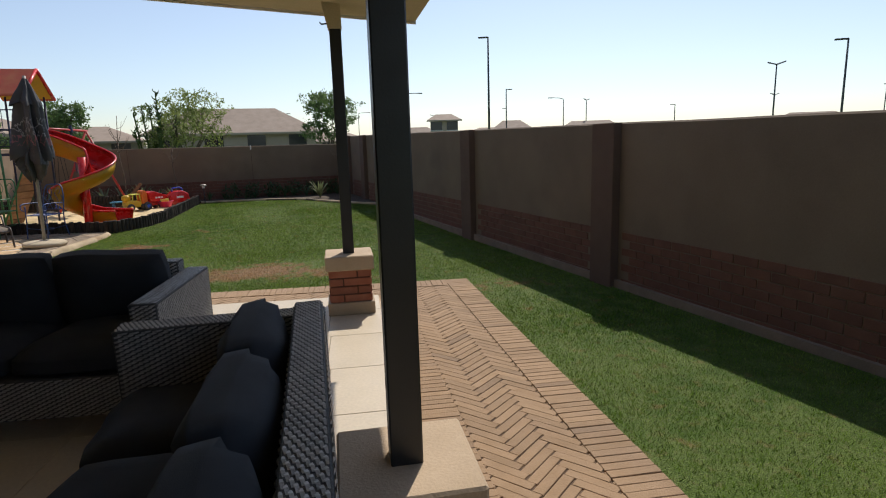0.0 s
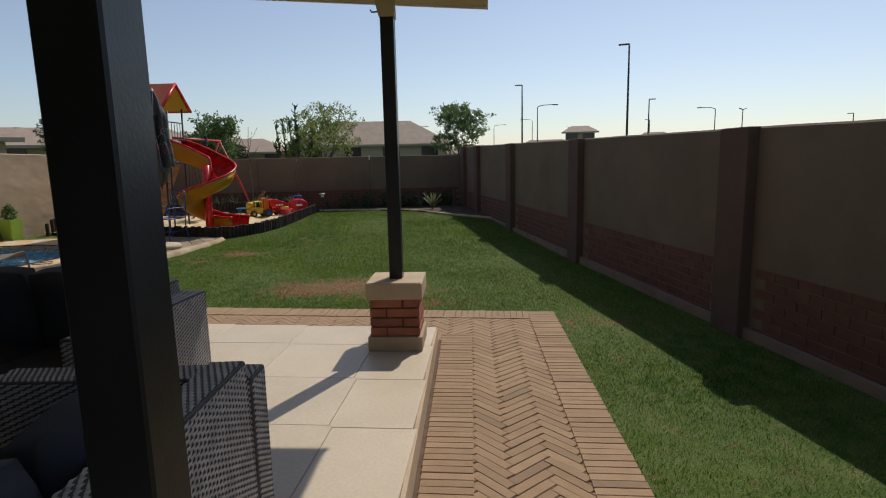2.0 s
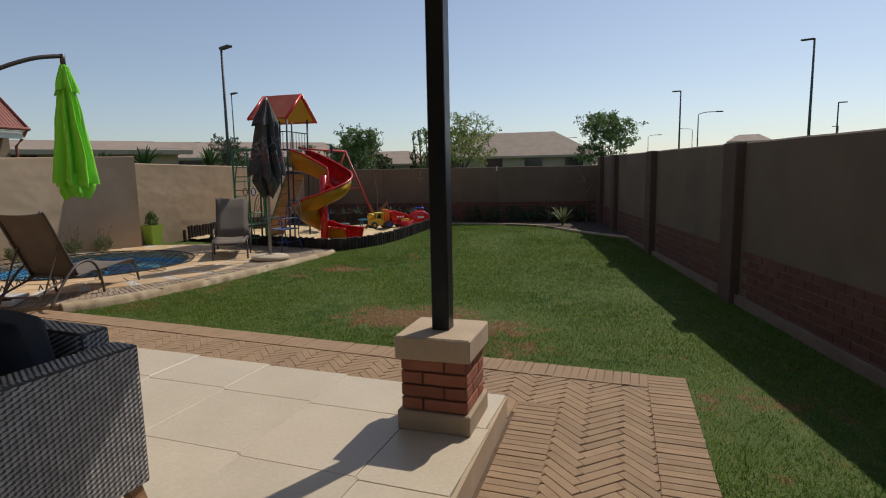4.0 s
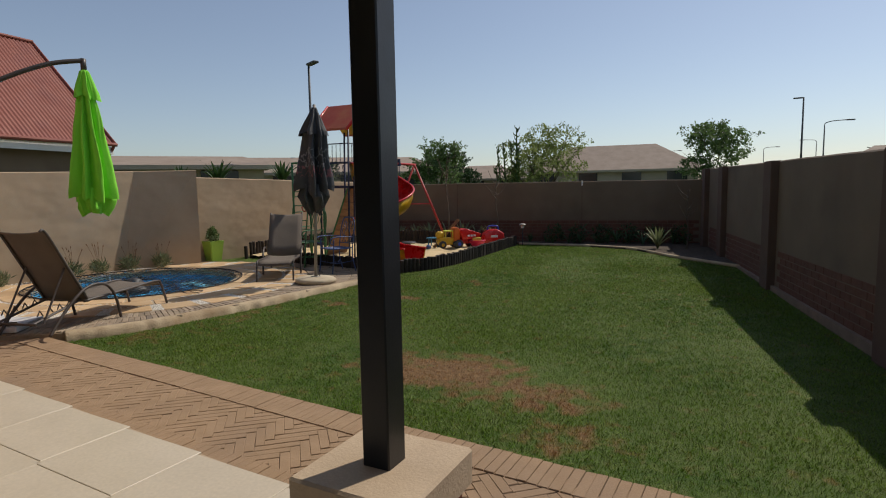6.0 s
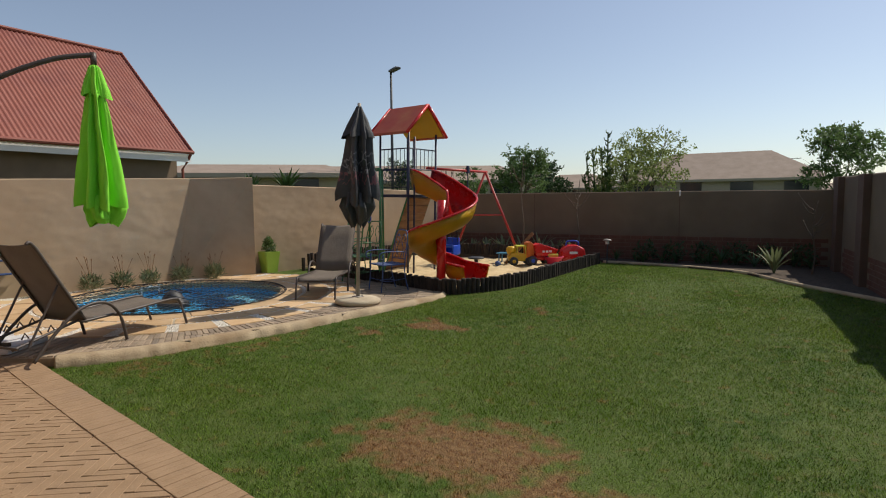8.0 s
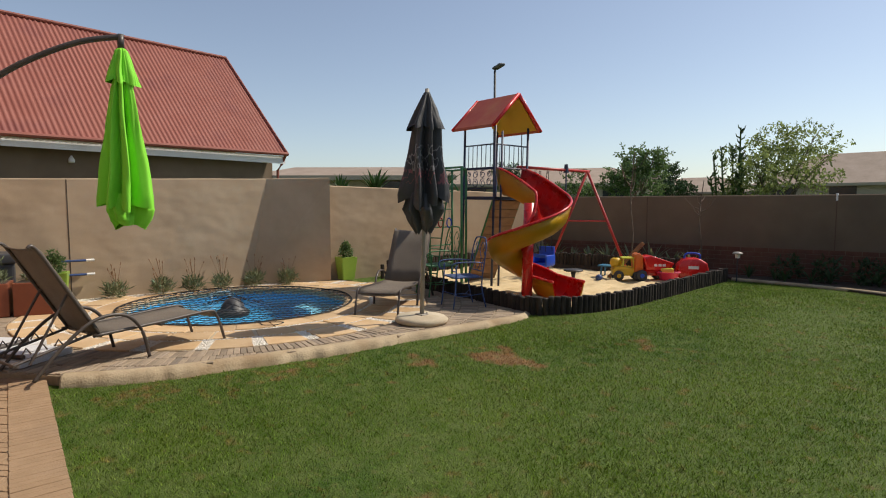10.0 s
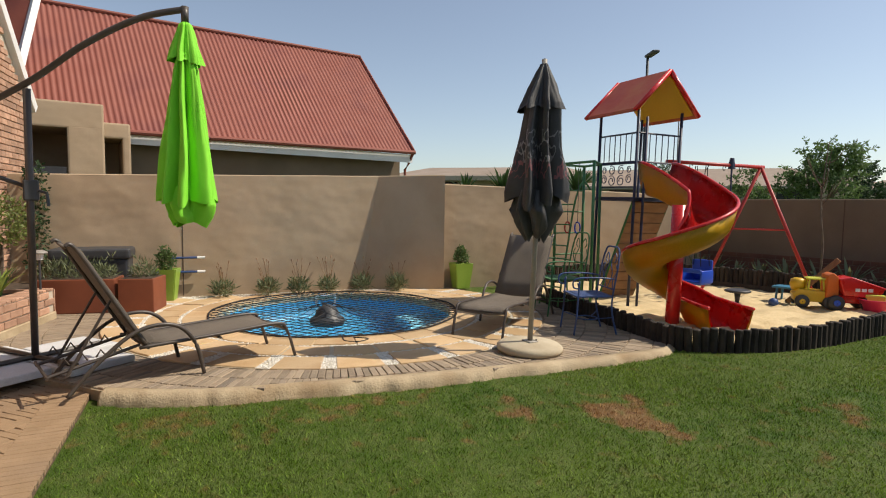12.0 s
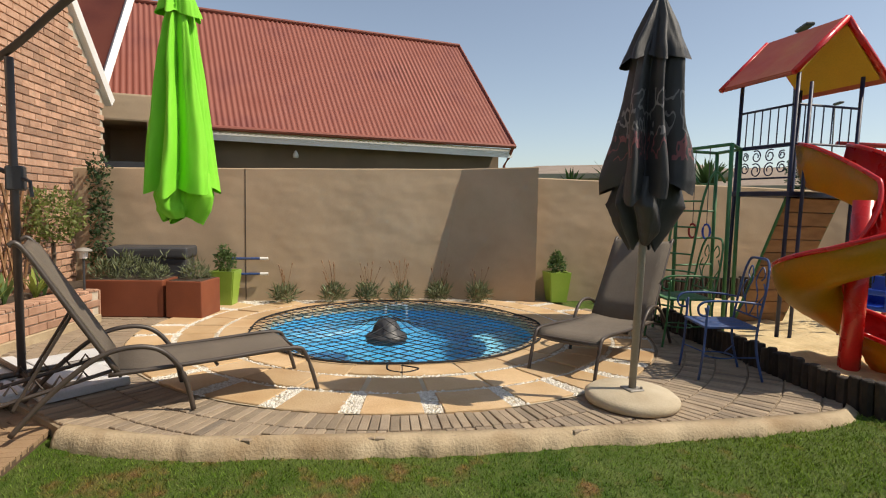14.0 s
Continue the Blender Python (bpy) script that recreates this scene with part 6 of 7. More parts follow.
# ---- brick planter by the house ----
planter = thing("brick_planter", "low red brick garden planter against the house wall", "planter")
pa, pb = Vector((-6.62, 7.46, 0)), Vector((-4.4, 6.58, 0))
pd = (pb - pa).normalized()
pm = axes(pa.xy, pd.xy, (-pd.y, pd.x), 0)   # y out of the face is towards the terrace
PL = (pb - pa).length
bm = bmesh.new()
box(bm, (0, -0.20, 0), (PL, -0.004, 0.42), pm)
pw = part("core", bm, M_MORTAR, planter)
bm = bmesh.new()
box(bm, (-0.9, -0.95, 0), (PL, -0.2, 0.38), pm)
part("soil", bm, M_SOIL, planter)
bm = bmesh.new()
box(bm, (0.0, -0.02, 0), (PL, 0.03, 0.17), pm, 0.008)
part("plinth", bm, M_KERB, planter, "plain cement plinth")
bm = bmesh.new()
box(bm, (-0.02, -0.9, 0), (0.0, 0.01, 0.42), pm)
part("end_wall", bm, M_BRICK_H, planter)

# plants in the brick planter
for k in range(8):
    p = pm @ Vector((0.2 + 0.26 * k, -0.42 + 0.1 * (k % 2), 0.38))
    strap_plant(p.x, p.y, 0.38, 11, 0.38, M_LEAF_Y if k % 2 else M_LEAF_B, "yellow green strap-leaved plant in the brick planter", 300 + k)
tp = thing("topiary", "round clipped bush on a short stem", "bush", Matrix.Translation((-7.05, 6.98, 0.3)))
bm = bmesh.new()
tube(bm, [(0, 0, 0), (0.01, 0, 0.6)], 0.02, 6)
part("stem", bm, M_TRUNK, tp)
leaves("foliage", [((0, 0, 0.88), (0.30, 0.30, 0.30), 1300)], 0.05, M_LEAF_A, tp, "bronze green clipped leaves", 44)
cl_ = thing("climber", "leafy white-flowered climber on the wall corner", "climber", Matrix.Translation((-7.86, 7.28, 0.3)))
leaves("foliage", [((0.02, 0, 0.35 + 0.22 * k), (0.13, 0.13, 0.16), 130) for k in range(6)], 0.055, M_LEAF_D, cl_, "", 46)
trl = thing("trellis", "brown wooden diamond trellis leaning on the brick wall", "trellis")
for k in range(7):
    for sgn in (-1, 1):
        bm = bmesh.new()
        a, b = (2.05 + 0.13 * k, 0.42), (2.05 + 0.13 * k + sgn * 0.33, 1.5)
        dv = Vector((b[0] - a[0], 0, b[1] - a[1])).normalized()
        sd = Vector((-dv.z, 0, dv.x)) * 0.013
        y0 = 0.03 + 0.012 * (sgn > 0)
        q = [Vector((a[0], y0, a[1])) - sd, Vector((b[0], y0, b[1])) - sd, Vector((b[0], y0, b[1])) + sd, Vector((a[0], y0, a[1])) + sd]
        f1 = [bm.verts.new(hm @ p) for p in q]
        f2 = [bm.verts.new(hm @ (p + Vector((0, 0.011, 0)))) for p in q]
        bm.faces.new(f1); bm.faces.new(f2[::-1])
        for i in range(4):
            bm.faces.new((f1[i], f1[(i + 1) % 4], f2[(i + 1) % 4], f2[i]))
        bmesh.ops.recalc_face_normals(bm, faces=bm.faces[:])
        part("slat", bm, M_WOOD, trl)


# ---- pots and planters ----
def square_pot(x, y, top, h, rot, label, plant_h, seed):
    th = thing("plant_pot", label, "pot", Matrix.Translation((x, y, DECK_Z + 0.005)) @ Matrix.Rotation(rot, 4, "Z"), "lime square pots")
    bm = bmesh.new()
    f = top * 0.72
    lo = [bm.verts.new((sx * f / 2, sy * f / 2, 0)) for sx, sy in ((-1, -1), (1, -1), (1, 1), (-1, 1))]
    hi = [bm.verts.new((sx * top / 2, sy * top / 2, h)) for sx, sy in ((-1, -1), (1, -1), (1, 1), (-1, 1))]
    ii = [bm.verts.new((sx * (top / 2 - 0.022), sy * (top / 2 - 0.022), h)) for sx, sy in ((-1, -1), (1, -1), (1, 1), (-1, 1))]
    ib = [bm.verts.new((sx * (top / 2 - 0.04), sy * (top / 2 - 0.04), h - 0.05)) for sx, sy in ((-1, -1), (1, -1), (1, 1), (-1, 1))]
    for a, b in ((lo, hi), (hi, ii), (ii, ib)):
        for i in range(4):
            bm.faces.new((a[i], a[(i + 1) % 4], b[(i + 1) % 4], b[i]))
    bm.faces.new(lo[::-1])
    bmesh.ops.recalc_face_normals(bm, faces=bm.faces[:])
    bmesh.ops.bevel(bm, geom=[e for e in bm.edges if abs(e.verts[0].co.z - e.verts[1].co.z) > h * 0.5], offset=0.012, segments=2, affect="EDGES")
    part("body", bm, M_LIMEPOT, th)
    bm = bmesh.new()
    box(bm, (-top / 2 + 0.03, -top / 2 + 0.03, h - 0.09), (top / 2 - 0.03, top / 2 - 0.03, h - 0.035))
    part("soil", bm, M_SOIL, th)
    leaves("plant", [((0, 0, h + plant_h * 0.35), (0.115, 0.115, plant_h * 0.42), 420), ((0, 0, h + plant_h * 0.7), (0.07, 0.07, plant_h * 0.3), 160)], 0.045, M_LEAF_B, th, "clipped dark green cone shrub", seed)
    return th


square_pot(-6.42, 12.90, 0.31, 0.40, -0.2, "tapered lime green pot with a clipped shrub beside the wall step", 0.28, 71)
square_pot(-7.36, 8.70, 0.31, 0.42, -0.35, "tapered lime green pot with a clipped shrub beside the planters", 0.32, 73)


def trough_planter(m, l, w, h, label, seed):
    th = thing("trough_planter", label, "planter", m, "rust red planters")
    bm = bmesh.new()
    box(bm, (0, -w, 0), (l, 0, h), None, 0.012, 2)
    part("body", bm, M_RUST, th)
    bm = bmesh.new()
    box(bm, (0.025, -w + 0.025, h - 0.02), (l - 0.025, -0.025, h + 0.004))
    part("soil", bm, M_SOIL, th)
    n = max(1, round(l / 0.3))
    r = random.Random(seed)
    blobs = [((l * (k + r.uniform(0.3, 0.7)) / n, -w * r.uniform(0.35, 0.65), h + r.uniform(0.02, 0.09)), (r.uniform(0.12, 0.19), 0.15, r.uniform(0.08, 0.15)), 280) for k in range(n)]
    blobs += [((l * r.uniform(0.1, 0.9), -w * r.uniform(0.2, 0.8), h + r.uniform(0.1, 0.22)), (0.03, 0.03, 0.07), 12) for k in range(int(14 * l))]
    leaves("lavender", blobs, 0.085, M_LEAF_G, th, "grey green lavender foliage", seed, 0.14, -1.5)
    return th


q = Vector((0.30, 0.95, 0)).normalized()
trough_planter(axes((-6.90, 7.28), q.xy, (q.y, -q.x), DECK_Z + 0.004), 0.82, 0.42, 0.40, "rust red trough planter full of lavender", 81)
q2 = Vector((0.42, 0.9, 0)).normalized()
trough_planter(axes((-6.62, 8.09), q2.xy, (q2.y, -q2.x), DECK_Z + 0.004), 0.40, 0.44, 0.40, "rust red cube planter with lavender beside the trough", 83)
# plain lidded box added in place of a dark stone-topped table
db = thing("lidded_box", "dark grey box with rounded lid standing in for a stone-topped table", "storage box", axes((-7.48, 7.42), (0.2, 0.98), (0.98, -0.2), DECK_Z))
bm = bmesh.new()
box(bm, (0, -0.45, 0), (0.85, 0, 0.58), None, 0.03, 2)
part("body", bm, M_DARKPLASTIC, db)
bm = bmesh.new()
box(bm, (-0.03, -0.48, 0.58), (0.88, 0.03, 0.72), None, 0.045, 3)
part("lid", bm, M_DARKPLASTIC, db)
for z in (0.44, 0.64):
    hk = thing("wall_rod", "blue grey rod with white cap fixed along the wall", "rod", group="wall rods")
    bm = bmesh.new()
    tube(bm, [(LW(8.75) + 0.07, 8.75, z), (LW(9.12) + 0.07, 9.12, z)], 0.016, 8)
    part("rod", bm, M_BLUE, hk)
    bm = bmesh.new()
    tube(bm, [(LW(9.12) + 0.07, 9.12, z), (LW(9.22) + 0.07, 9.22, z)], 0.019, 8)
    part("cap", bm, M_WHITE, hk)
    bm = bmesh.new()
    tube(bm, [(LW(8.82), 8.82, z), (LW(8.82) + 0.07, 8.82, z)], 0.012, 6)
    part("bracket", bm, M_GALV, hk)


def lavender(x, y, seed):
    r = random.Random(seed)
    th = thing("lavender", "small grey green lavender bush with dry flower stalks by the wall", "plant", Matrix.Translation((x, y, DECK_Z)), "lavender along the wall")
    leaves("foliage", [((0, 0, 0.11), (0.15, 0.14, 0.11), 260), ((0.05, -0.06, 0.09), (0.12, 0.11, 0.10), 120)], 0.095, M_LEAF_G, th, "", seed, 0.14, -1.3)
    bm = bmesh.new()
    for k in range(7):
        a, s = r.uniform(0, 6.28), r.uniform(0.05, 0.17)
        h = r.uniform(0.28, 0.52)
        tube(bm, [(0, 0, 0.1), (s * 0.5 * math.cos(a), s * 0.5 * math.sin(a), h * 0.6), (s * math.cos(a), s * math.sin(a), h)], 0.0028, 4)
        tube(bm, [(s * math.cos(a), s * math.sin(a), h), (s * 1.1 * math.cos(a), s * 1.1 * math.sin(a), h + 0.035)], 0.007, 5)
    part("flower_stalk", bm, M_WOOD, th, "dry brown flower stalks")
    return th


for k, y in enumerate((9.42, 10.02, 10.45, 10.87, 11.38, 11.85)):
    lavender(LW(y) + 0.26 + max(0, y - 11.5) * 0.45, y, 400 + k)


# ---- aloes behind the low wall ----
for k, (x, y, s) in enumerate(((-7.6, 16.75, 0.78), (-8.76, 15.63, 0.75), (-9.7, 15.3, 0.6))):
    strap_plant(x, y, 1.62, 34, s, M_LEAF_D, "spiky aloe rosette behind the boundary wall", 500 + k, "aloe")
    bm = bmesh.new()
    tube(bm, [(x, y, 0), (x, y, 1.68)], 0.08, 8, r1=0.06)
    st = part("aloe_stem", bm, M_TRUNK)
    tagged(st, "thick brown aloe stem behind the boundary wall", "aloe stem")

# ---- houses beyond ----
def far_house(x, y, rot, l, w, eave, ridge, hip, label, windows=2, roof_mat=None):
    th = thing("far_house", label, "house", Matrix.Translation((x, y, 0)) @ Matrix.Rotation(rot, 4, "Z"))
    bm = bmesh.new()
    box(bm, (-l / 2 + 0.5, -w / 2 + 0.5, 0), (l / 2 - 0.5, w / 2 - 0.5, eave))
    part("wall", bm, M_FARWALL, th)
    bm = bmesh.new()
    e = [bm.verts.new(p) for p in ((-l / 2, -w / 2, eave), (l / 2, -w / 2, eave), (l / 2, w / 2, eave), (-l / 2, w / 2, eave))]
    r = [bm.verts.new(p) for p in ((-l / 2 + hip, 0, ridge), (l / 2 - hip, 0, ridge))]
    bm.faces.new((e[0], e[1], r[1], r[0])); bm.faces.new((e[1], e[2], r[1])); bm.faces.new((e[2], e[3], r[0], r[1])); bm.faces.new((e[3], e[0], r[0])); bm.faces.new(e[::-1])
    part("roof", bm, roof_mat or M_GREY_ROOF, th, "brown tiled roof")
    bm = bmesh.new()
    box(bm, (-l / 2, -w / 2 - 0.02, eave - 0.16), (l / 2, -w / 2 + 0.06, eave + 0.01))
    part("fascia", bm, M_FARWALL, th)
    for k in range(windows):
        cx = -l / 2 + l * (k + 0.6) / (windows + 0.2)
        bm = bmesh.new()
        box(bm, (cx - 0.7, -w / 2 + 0.44, eave - 1.25), (cx + 0.7, -w / 2 + 0.52, eave - 0.2))
        wn_ = part("window", bm, M_DARKGLASS, th, "dark far window")
        bm = bmesh.new()
        box(bm, (cx - 0.78, -w / 2 + 0.40, eave - 1.33), (cx + 0.78, -w / 2 + 0.47, eave - 1.25))
        part("sill", bm, M_WHITE, wn_)
    return th


far_house(-2.2, 53.5, 0.03, 13.5, 9, 2.75, 4.9, 3.4, "single storey house with grey tiled hip roof beyond the back wall", 4)
far_house(-24.5, 36.0, 0.60, 26, 9, 2.7, 3.9, 2.0, "long low house with grey roof beyond the side wall", 6)
far_house(-14.2, 56.0, 0.1, 9, 8, 2.4, 3.7, 3.0, "distant low house with grey roof between trees", 3)
far_house(-20.5, 60.0, 0.2, 10, 8, 2.6, 4.2, 3.0, "distant low house with grey hip roof", 3)
far_house(22.0, 72.0, -0.25, 4.4, 4.6, 4.3, 5.1, 1.2, "small two storey far building with grey roof", 2)
far_house(34.0, 78.0, -0.3, 5.5, 5, 3.2, 4.4, 1.5, "small distant house with grey roof", 2)
for k in range(7):
    far_house(12 + 13 * k, 112 - 9 * k, -0.5, 12, 9, 2.4, 4.4 if k % 2 else 3.9, 3, "distant row house with pale grey roof on the horizon", 3)
far_house(-17.3, 22.2, 0.75, 8, 5.5, 2.55, 3.05, 1.2, "low grey-roofed outbuilding beyond the side wall", 2)


# ---- street lamps ----
def street_lamp(x, y, h, kind, rot, label, r=0.08):
    th = thing("street_lamp", label, "street lamp", Matrix.Translation((x, y, 0)) @ Matrix.Rotation(rot, 4, "Z"))
    bm = bmesh.new()
    tube(bm, [(0, 0, 0), (0, 0, h)], r, 8, r1=r * 0.6)
    part("pole", bm, M_STEEL, th, smooth=True)
    if kind == "arm":
        bm = bmesh.new()
        tube(bm, bez([(0, 0, h - 0.02), (0.05, 0, h + 0.35), (0.7, 0, h + 0.55), (1.9, 0, h + 0.6)], 6), r * 0.5, 6)
        part("arm", bm, M_STEEL, th, smooth=True)
        bm = bmesh.new()
        box(bm, (1.8, -0.12, h + 0.53), (2.5, 0.12, h + 0.65), None, 0.03)
        part("lantern", bm, M_STEEL, th)
    for sgn in ((-1,) if kind == "flat" else (-1, 1) if kind == "double" else ()):
        bm = bmesh.new()
        q = Matrix.Rotation(sgn * (0.0 if kind == "flat" else -0.3), 4, "Y")
        box(bm, (min(0, sgn * 0.75), -0.13, h - 0.08), (max(0, sgn * 0.75), 0.13, h + 0.02), Matrix.Translation((0, 0, h)) @ q @ Matrix.Translation((0, 0, -h)), 0.03)
        part("lantern", bm, M_STEEL, th)
    return th


street_lamp(17.25, 43.55, 9.4, "flat", -0.4, "tall dark street lamp beyond the long wall", 0.10)
street_lamp(12.6, 60.4, 8.7, "flat", -0.2, "dark street lamp far beyond the back wall", 0.10)
street_lamp(-12.2, 24.9, 6.85, "flat", 2.6, "slim dark street lamp beyond the play area", 0.08)
street_lamp(-21.4, 40.2, 7.42, "flat", 2.6, "shorter slim street lamp beyond the play area", 0.06)
street_lamp(16.4, 70.6, 7.0, "arm", 0.0, "grey street lamp with curved arm", 0.09)
street_lamp(28.5, 66.8, 7.7, "flat", 3.0, "dark street lamp with flat lantern", 0.10)
street_lamp(44.2, 81.5, 7.2, "arm", 3.0, "far grey street lamp with curved arm", 0.10)
street_lamp(44.1, 42.4, 7.5, "double", -0.8, "double-headed street lamp beyond the long wall", 0.09)
street_lamp(35.8, 29.2, 7.2, "flat", -0.6, "slim dark street lamp beyond the long wall", 0.09)
for k in range(9):
    street_lamp(30 + 11 * k, 105 - 8.5 * k, 6.5 + (k % 3) * 0.7, "flat" if k % 2 else "double", -0.5 + 0.4 * (k % 3), "tiny distant street lamp on the horizon", 0.1)
for k in range(4):
    street_lamp(2 + 8 * k, 120, 7.5 + (k % 2), "arm", 3.1 * (k % 2), "thin distant street lamp", 0.09)


# ---- toys in the sand ----
def toy_box(bm, lo, hi, m, bev=0.03):
    box(bm, lo, hi, m, bev, 2)


tz = 0.15
M_TEAL = mat("faded teal plastic", (0.03, 0.17, 0.30), (0.05, 0.22, 0.36), 6, 0.45, 0.03)
M_ORANGE = mat("orange moulded plastic", (0.62, 0.13, 0.02), (0.68, 0.17, 0.03), 4, 0.4, 0.02)
M_LEMON = mat("lemon yellow plastic", (0.55, 0.56, 0.06), (0.62, 0.62, 0.09), 4, 0.4, 0.02)
M_PINK = mat("pink red plastic", (0.60, 0.03, 0.09), (0.66, 0.045, 0.12), 4, 0.4, 0.02)


def toy_wheel(parent, x, y, r, material, hub):
    m = Matrix.Translation((x, y, r)) @ Matrix.Rotation(math.pi / 2, 4, "X")
    bm = bmesh.new()
    lathe(bm, [(r * 0.45, -0.03), (r * 0.92, -0.032), (r, -0.015), (r, 0.015), (r * 0.92, 0.032), (r * 0.45, 0.03)], 18, m)
    tyre = part("wheel", bm, material, parent, smooth=True)
    bm = bmesh.new()
    lathe(bm, [(r * 0.42, -0.037), (r * 0.2, -0.045), (0.006, -0.045)], 12, m, cap=False)
    lathe(bm, [(r * 0.42, 0.037), (r * 0.2, 0.045), (0.006, 0.045)], 12, m, cap=False)
    part("hub", bm, hub, tyre)


def wedge(bm, outline_, y0, y1, bev=0.012):
    """A moulded block: a side outline of (x, z) pairs between y0 and y1."""
    a = [bm.verts.new((x, y0, z)) for x, z in outline_]
    b = [bm.verts.new((x, y1, z)) for x, z in outline_]
    n = len(outline_)
    bm.faces.new(a)
    bm.faces.new(b[::-1])
    for i in range(n):
        bm.faces.new((a[i], b[i], b[(i + 1) % n], a[(i + 1) % n]))
    bmesh.ops.recalc_face_normals(bm, faces=bm.faces[:])
    bmesh.ops.bevel(bm, geom=bm.edges[:], offset=bev, segments=2, affect="EDGES", profile=0.6)


car = thing("ride_on_toy", "red moulded ride-on toy with purple handle", "toy", Matrix.Translation((-1.62, 16.45, tz)) @ Matrix.Rotation(0.5, 4, "Z"))
bm = bmesh.new()
wedge(bm, [(-0.22, 0.04), (0.20, 0.04), (0.25, 0.14), (0.22, 0.30), (0.08, 0.38), (-0.12, 0.37), (-0.24, 0.27), (-0.26, 0.12)], -0.16, 0.16, 0.035)
part("body", bm, M_RED, car, smooth=True)
bm = bmesh.new()
tube(bm, bez([(-0.12, 0, 0.34), (-0.1, 0, 0.44), (0.1, 0, 0.44), (0.12, 0, 0.34)], 6), 0.018, 8)
part("handle", bm, M_BLUEP, car, "blue violet carrying handle", True)
bm = bmesh.new()
box(bm, (-0.08, -0.166, 0.2), (0.08, -0.158, 0.25))
part("label", bm, M_WHITE, car)
trike = thing("toy_dumper", "red plastic toy dumper with tipped tray on the sand", "toy", Matrix.Translation((-2.12, 15.95, tz)) @ Matrix.Rotation(0.75, 4, "Z"))
bm = bmesh.new()
wedge(bm, [(-0.24, 0.09), (0.26, 0.09), (0.26, 0.16), (0.10, 0.19), (-0.24, 0.19)], -0.10, 0.10)
part("chassis", bm, M_RED, trike, smooth=True)
bm = bmesh.new()
wedge(bm, [(-0.12, 0.19), (0.26, 0.17), (0.34, 0.30), (-0.04, 0.43), (-0.17, 0.40)], -0.15, 0.15)
part("tray", bm, M_RED, trike, "sloping red tipper tray", True)
bm = bmesh.new()
wedge(bm, [(-0.30, 0.15), (-0.16, 0.17), (-0.17, 0.42), (-0.23, 0.47), (-0.29, 0.44)], -0.11, 0.11)
part("cab", bm, M_ORANGE, trike, "orange toy cab", True)
bm = bmesh.new()
for k in range(3):
    box(bm, (0.0 + 0.07 * k, -0.158, 0.25), (0.05 + 0.07 * k, -0.152, 0.29))
part("lettering", bm, M_WHITE, trike, "worn white strokes")
for x, y in ((-0.2, -0.14), (-0.2, 0.14), (0.16, -0.14), (0.16, 0.14)):
    toy_wheel(trike, x, y, 0.095, M_DARKPLASTIC, M_BLUEP)
dig = thing("toy_digger", "yellow plastic toy digger with dark wheels on the sand", "toy", Matrix.Translation((-2.44, 15.75, tz)) @ Matrix.Rotation(0.6, 4, "Z"))
bm = bmesh.new()
wedge(bm, [(-0.24, 0.08), (0.22, 0.08), (0.25, 0.16), (0.12, 0.22), (-0.20, 0.24), (-0.26, 0.18)], -0.12, 0.12)
part("body", bm, M_YELLOW, dig, smooth=True)
bm = bmesh.new()
for sx in (-1, 1):
    for sy in (-1, 1):
        tube(bm, [(0.09 * sx, 0.085 * sy, 0.22), (0.075 * sx, 0.08 * sy, 0.37)], 0.012, 6)
box(bm, (-0.11, -0.10, 0.365), (0.11, 0.10, 0.39), None, 0.01)
part("cab", bm, M_LEMON, dig, "lemon yellow open cab")
bm = bmesh.new()
lathe(bm, [(0.02, 0.0), (0.075, 0.02), (0.10, 0.09), (0.085, 0.15), (0.05, 0.17)], 14, Matrix.Translation((-0.19, 0.02, 0.2)))
part("drum", bm, M_YELLOW, dig, smooth=True)
for x, y in ((-0.16, -0.14), (-0.16, 0.14), (0.15, -0.14), (0.15, 0.14)):
    toy_wheel(dig, x, y, 0.085, M_DARKPLASTIC, M_YELLOW)
bas = thing("toy_basin", "pink red plastic basin holding yellow toys", "toy basin", Matrix.Translation((-1.85, 16.0, tz)))
bm = bmesh.new()
lathe(bm, [(0.12, 0.0), (0.135, 0.01), (0.18, 0.15), (0.20, 0.155), (0.20, 0.165), (0.175, 0.165), (0.13, 0.03)], 24)
part("bowl", bm, M_PINK, bas, smooth=True)
bm = bmesh.new()
toy_box(bm, (-0.11, -0.06, 0.06), (0.09, 0.06, 0.22), Matrix.Rotation(0.4, 4, "Z"), 0.02)
part("toy_block", bm, M_LEMON, bas)
tbl = thing("toy_table", "small teal plastic play table on the sand", "toy table", Matrix.Translation((-2.82, 15.85, tz)) @ Matrix.Scale(0.8, 4))
bm = bmesh.new()
toy_box(bm, (-0.2, -0.14, 0.24), (0.2, 0.14, 0.275), None, 0.012)
part("top", bm, M_TEAL, tbl)
for x in (-0.14, 0.14):
    for y in (-0.1, 0.1):
        bm = bmesh.new()
        tube(bm, [(x, y, 0), (x * 0.9, y * 0.9, 0.25)], 0.018, 6)
        part("leg", bm, M_TEAL, tbl)
spin = thing("spring_seat", "low dark round seat on a tapered stem in the sand", "spring seat", Matrix.Translation((-3.15, 15.2, tz - 0.03)))
bm = bmesh.new()
lathe(bm, [(0.15, 0.17), (0.165, 0.18), (0.165, 0.195), (0.14, 0.205), (0.02, 0.208)], 22)
part("seat", bm, M_DARKPLASTIC, spin, smooth=True)
bm = bmesh.new()
tube(bm, [(0, 0, 0), (0, 0, 0.17)], 0.02, 8, r1=0.045)
part("stem", bm, M_DARKPLASTIC, spin, smooth=True)
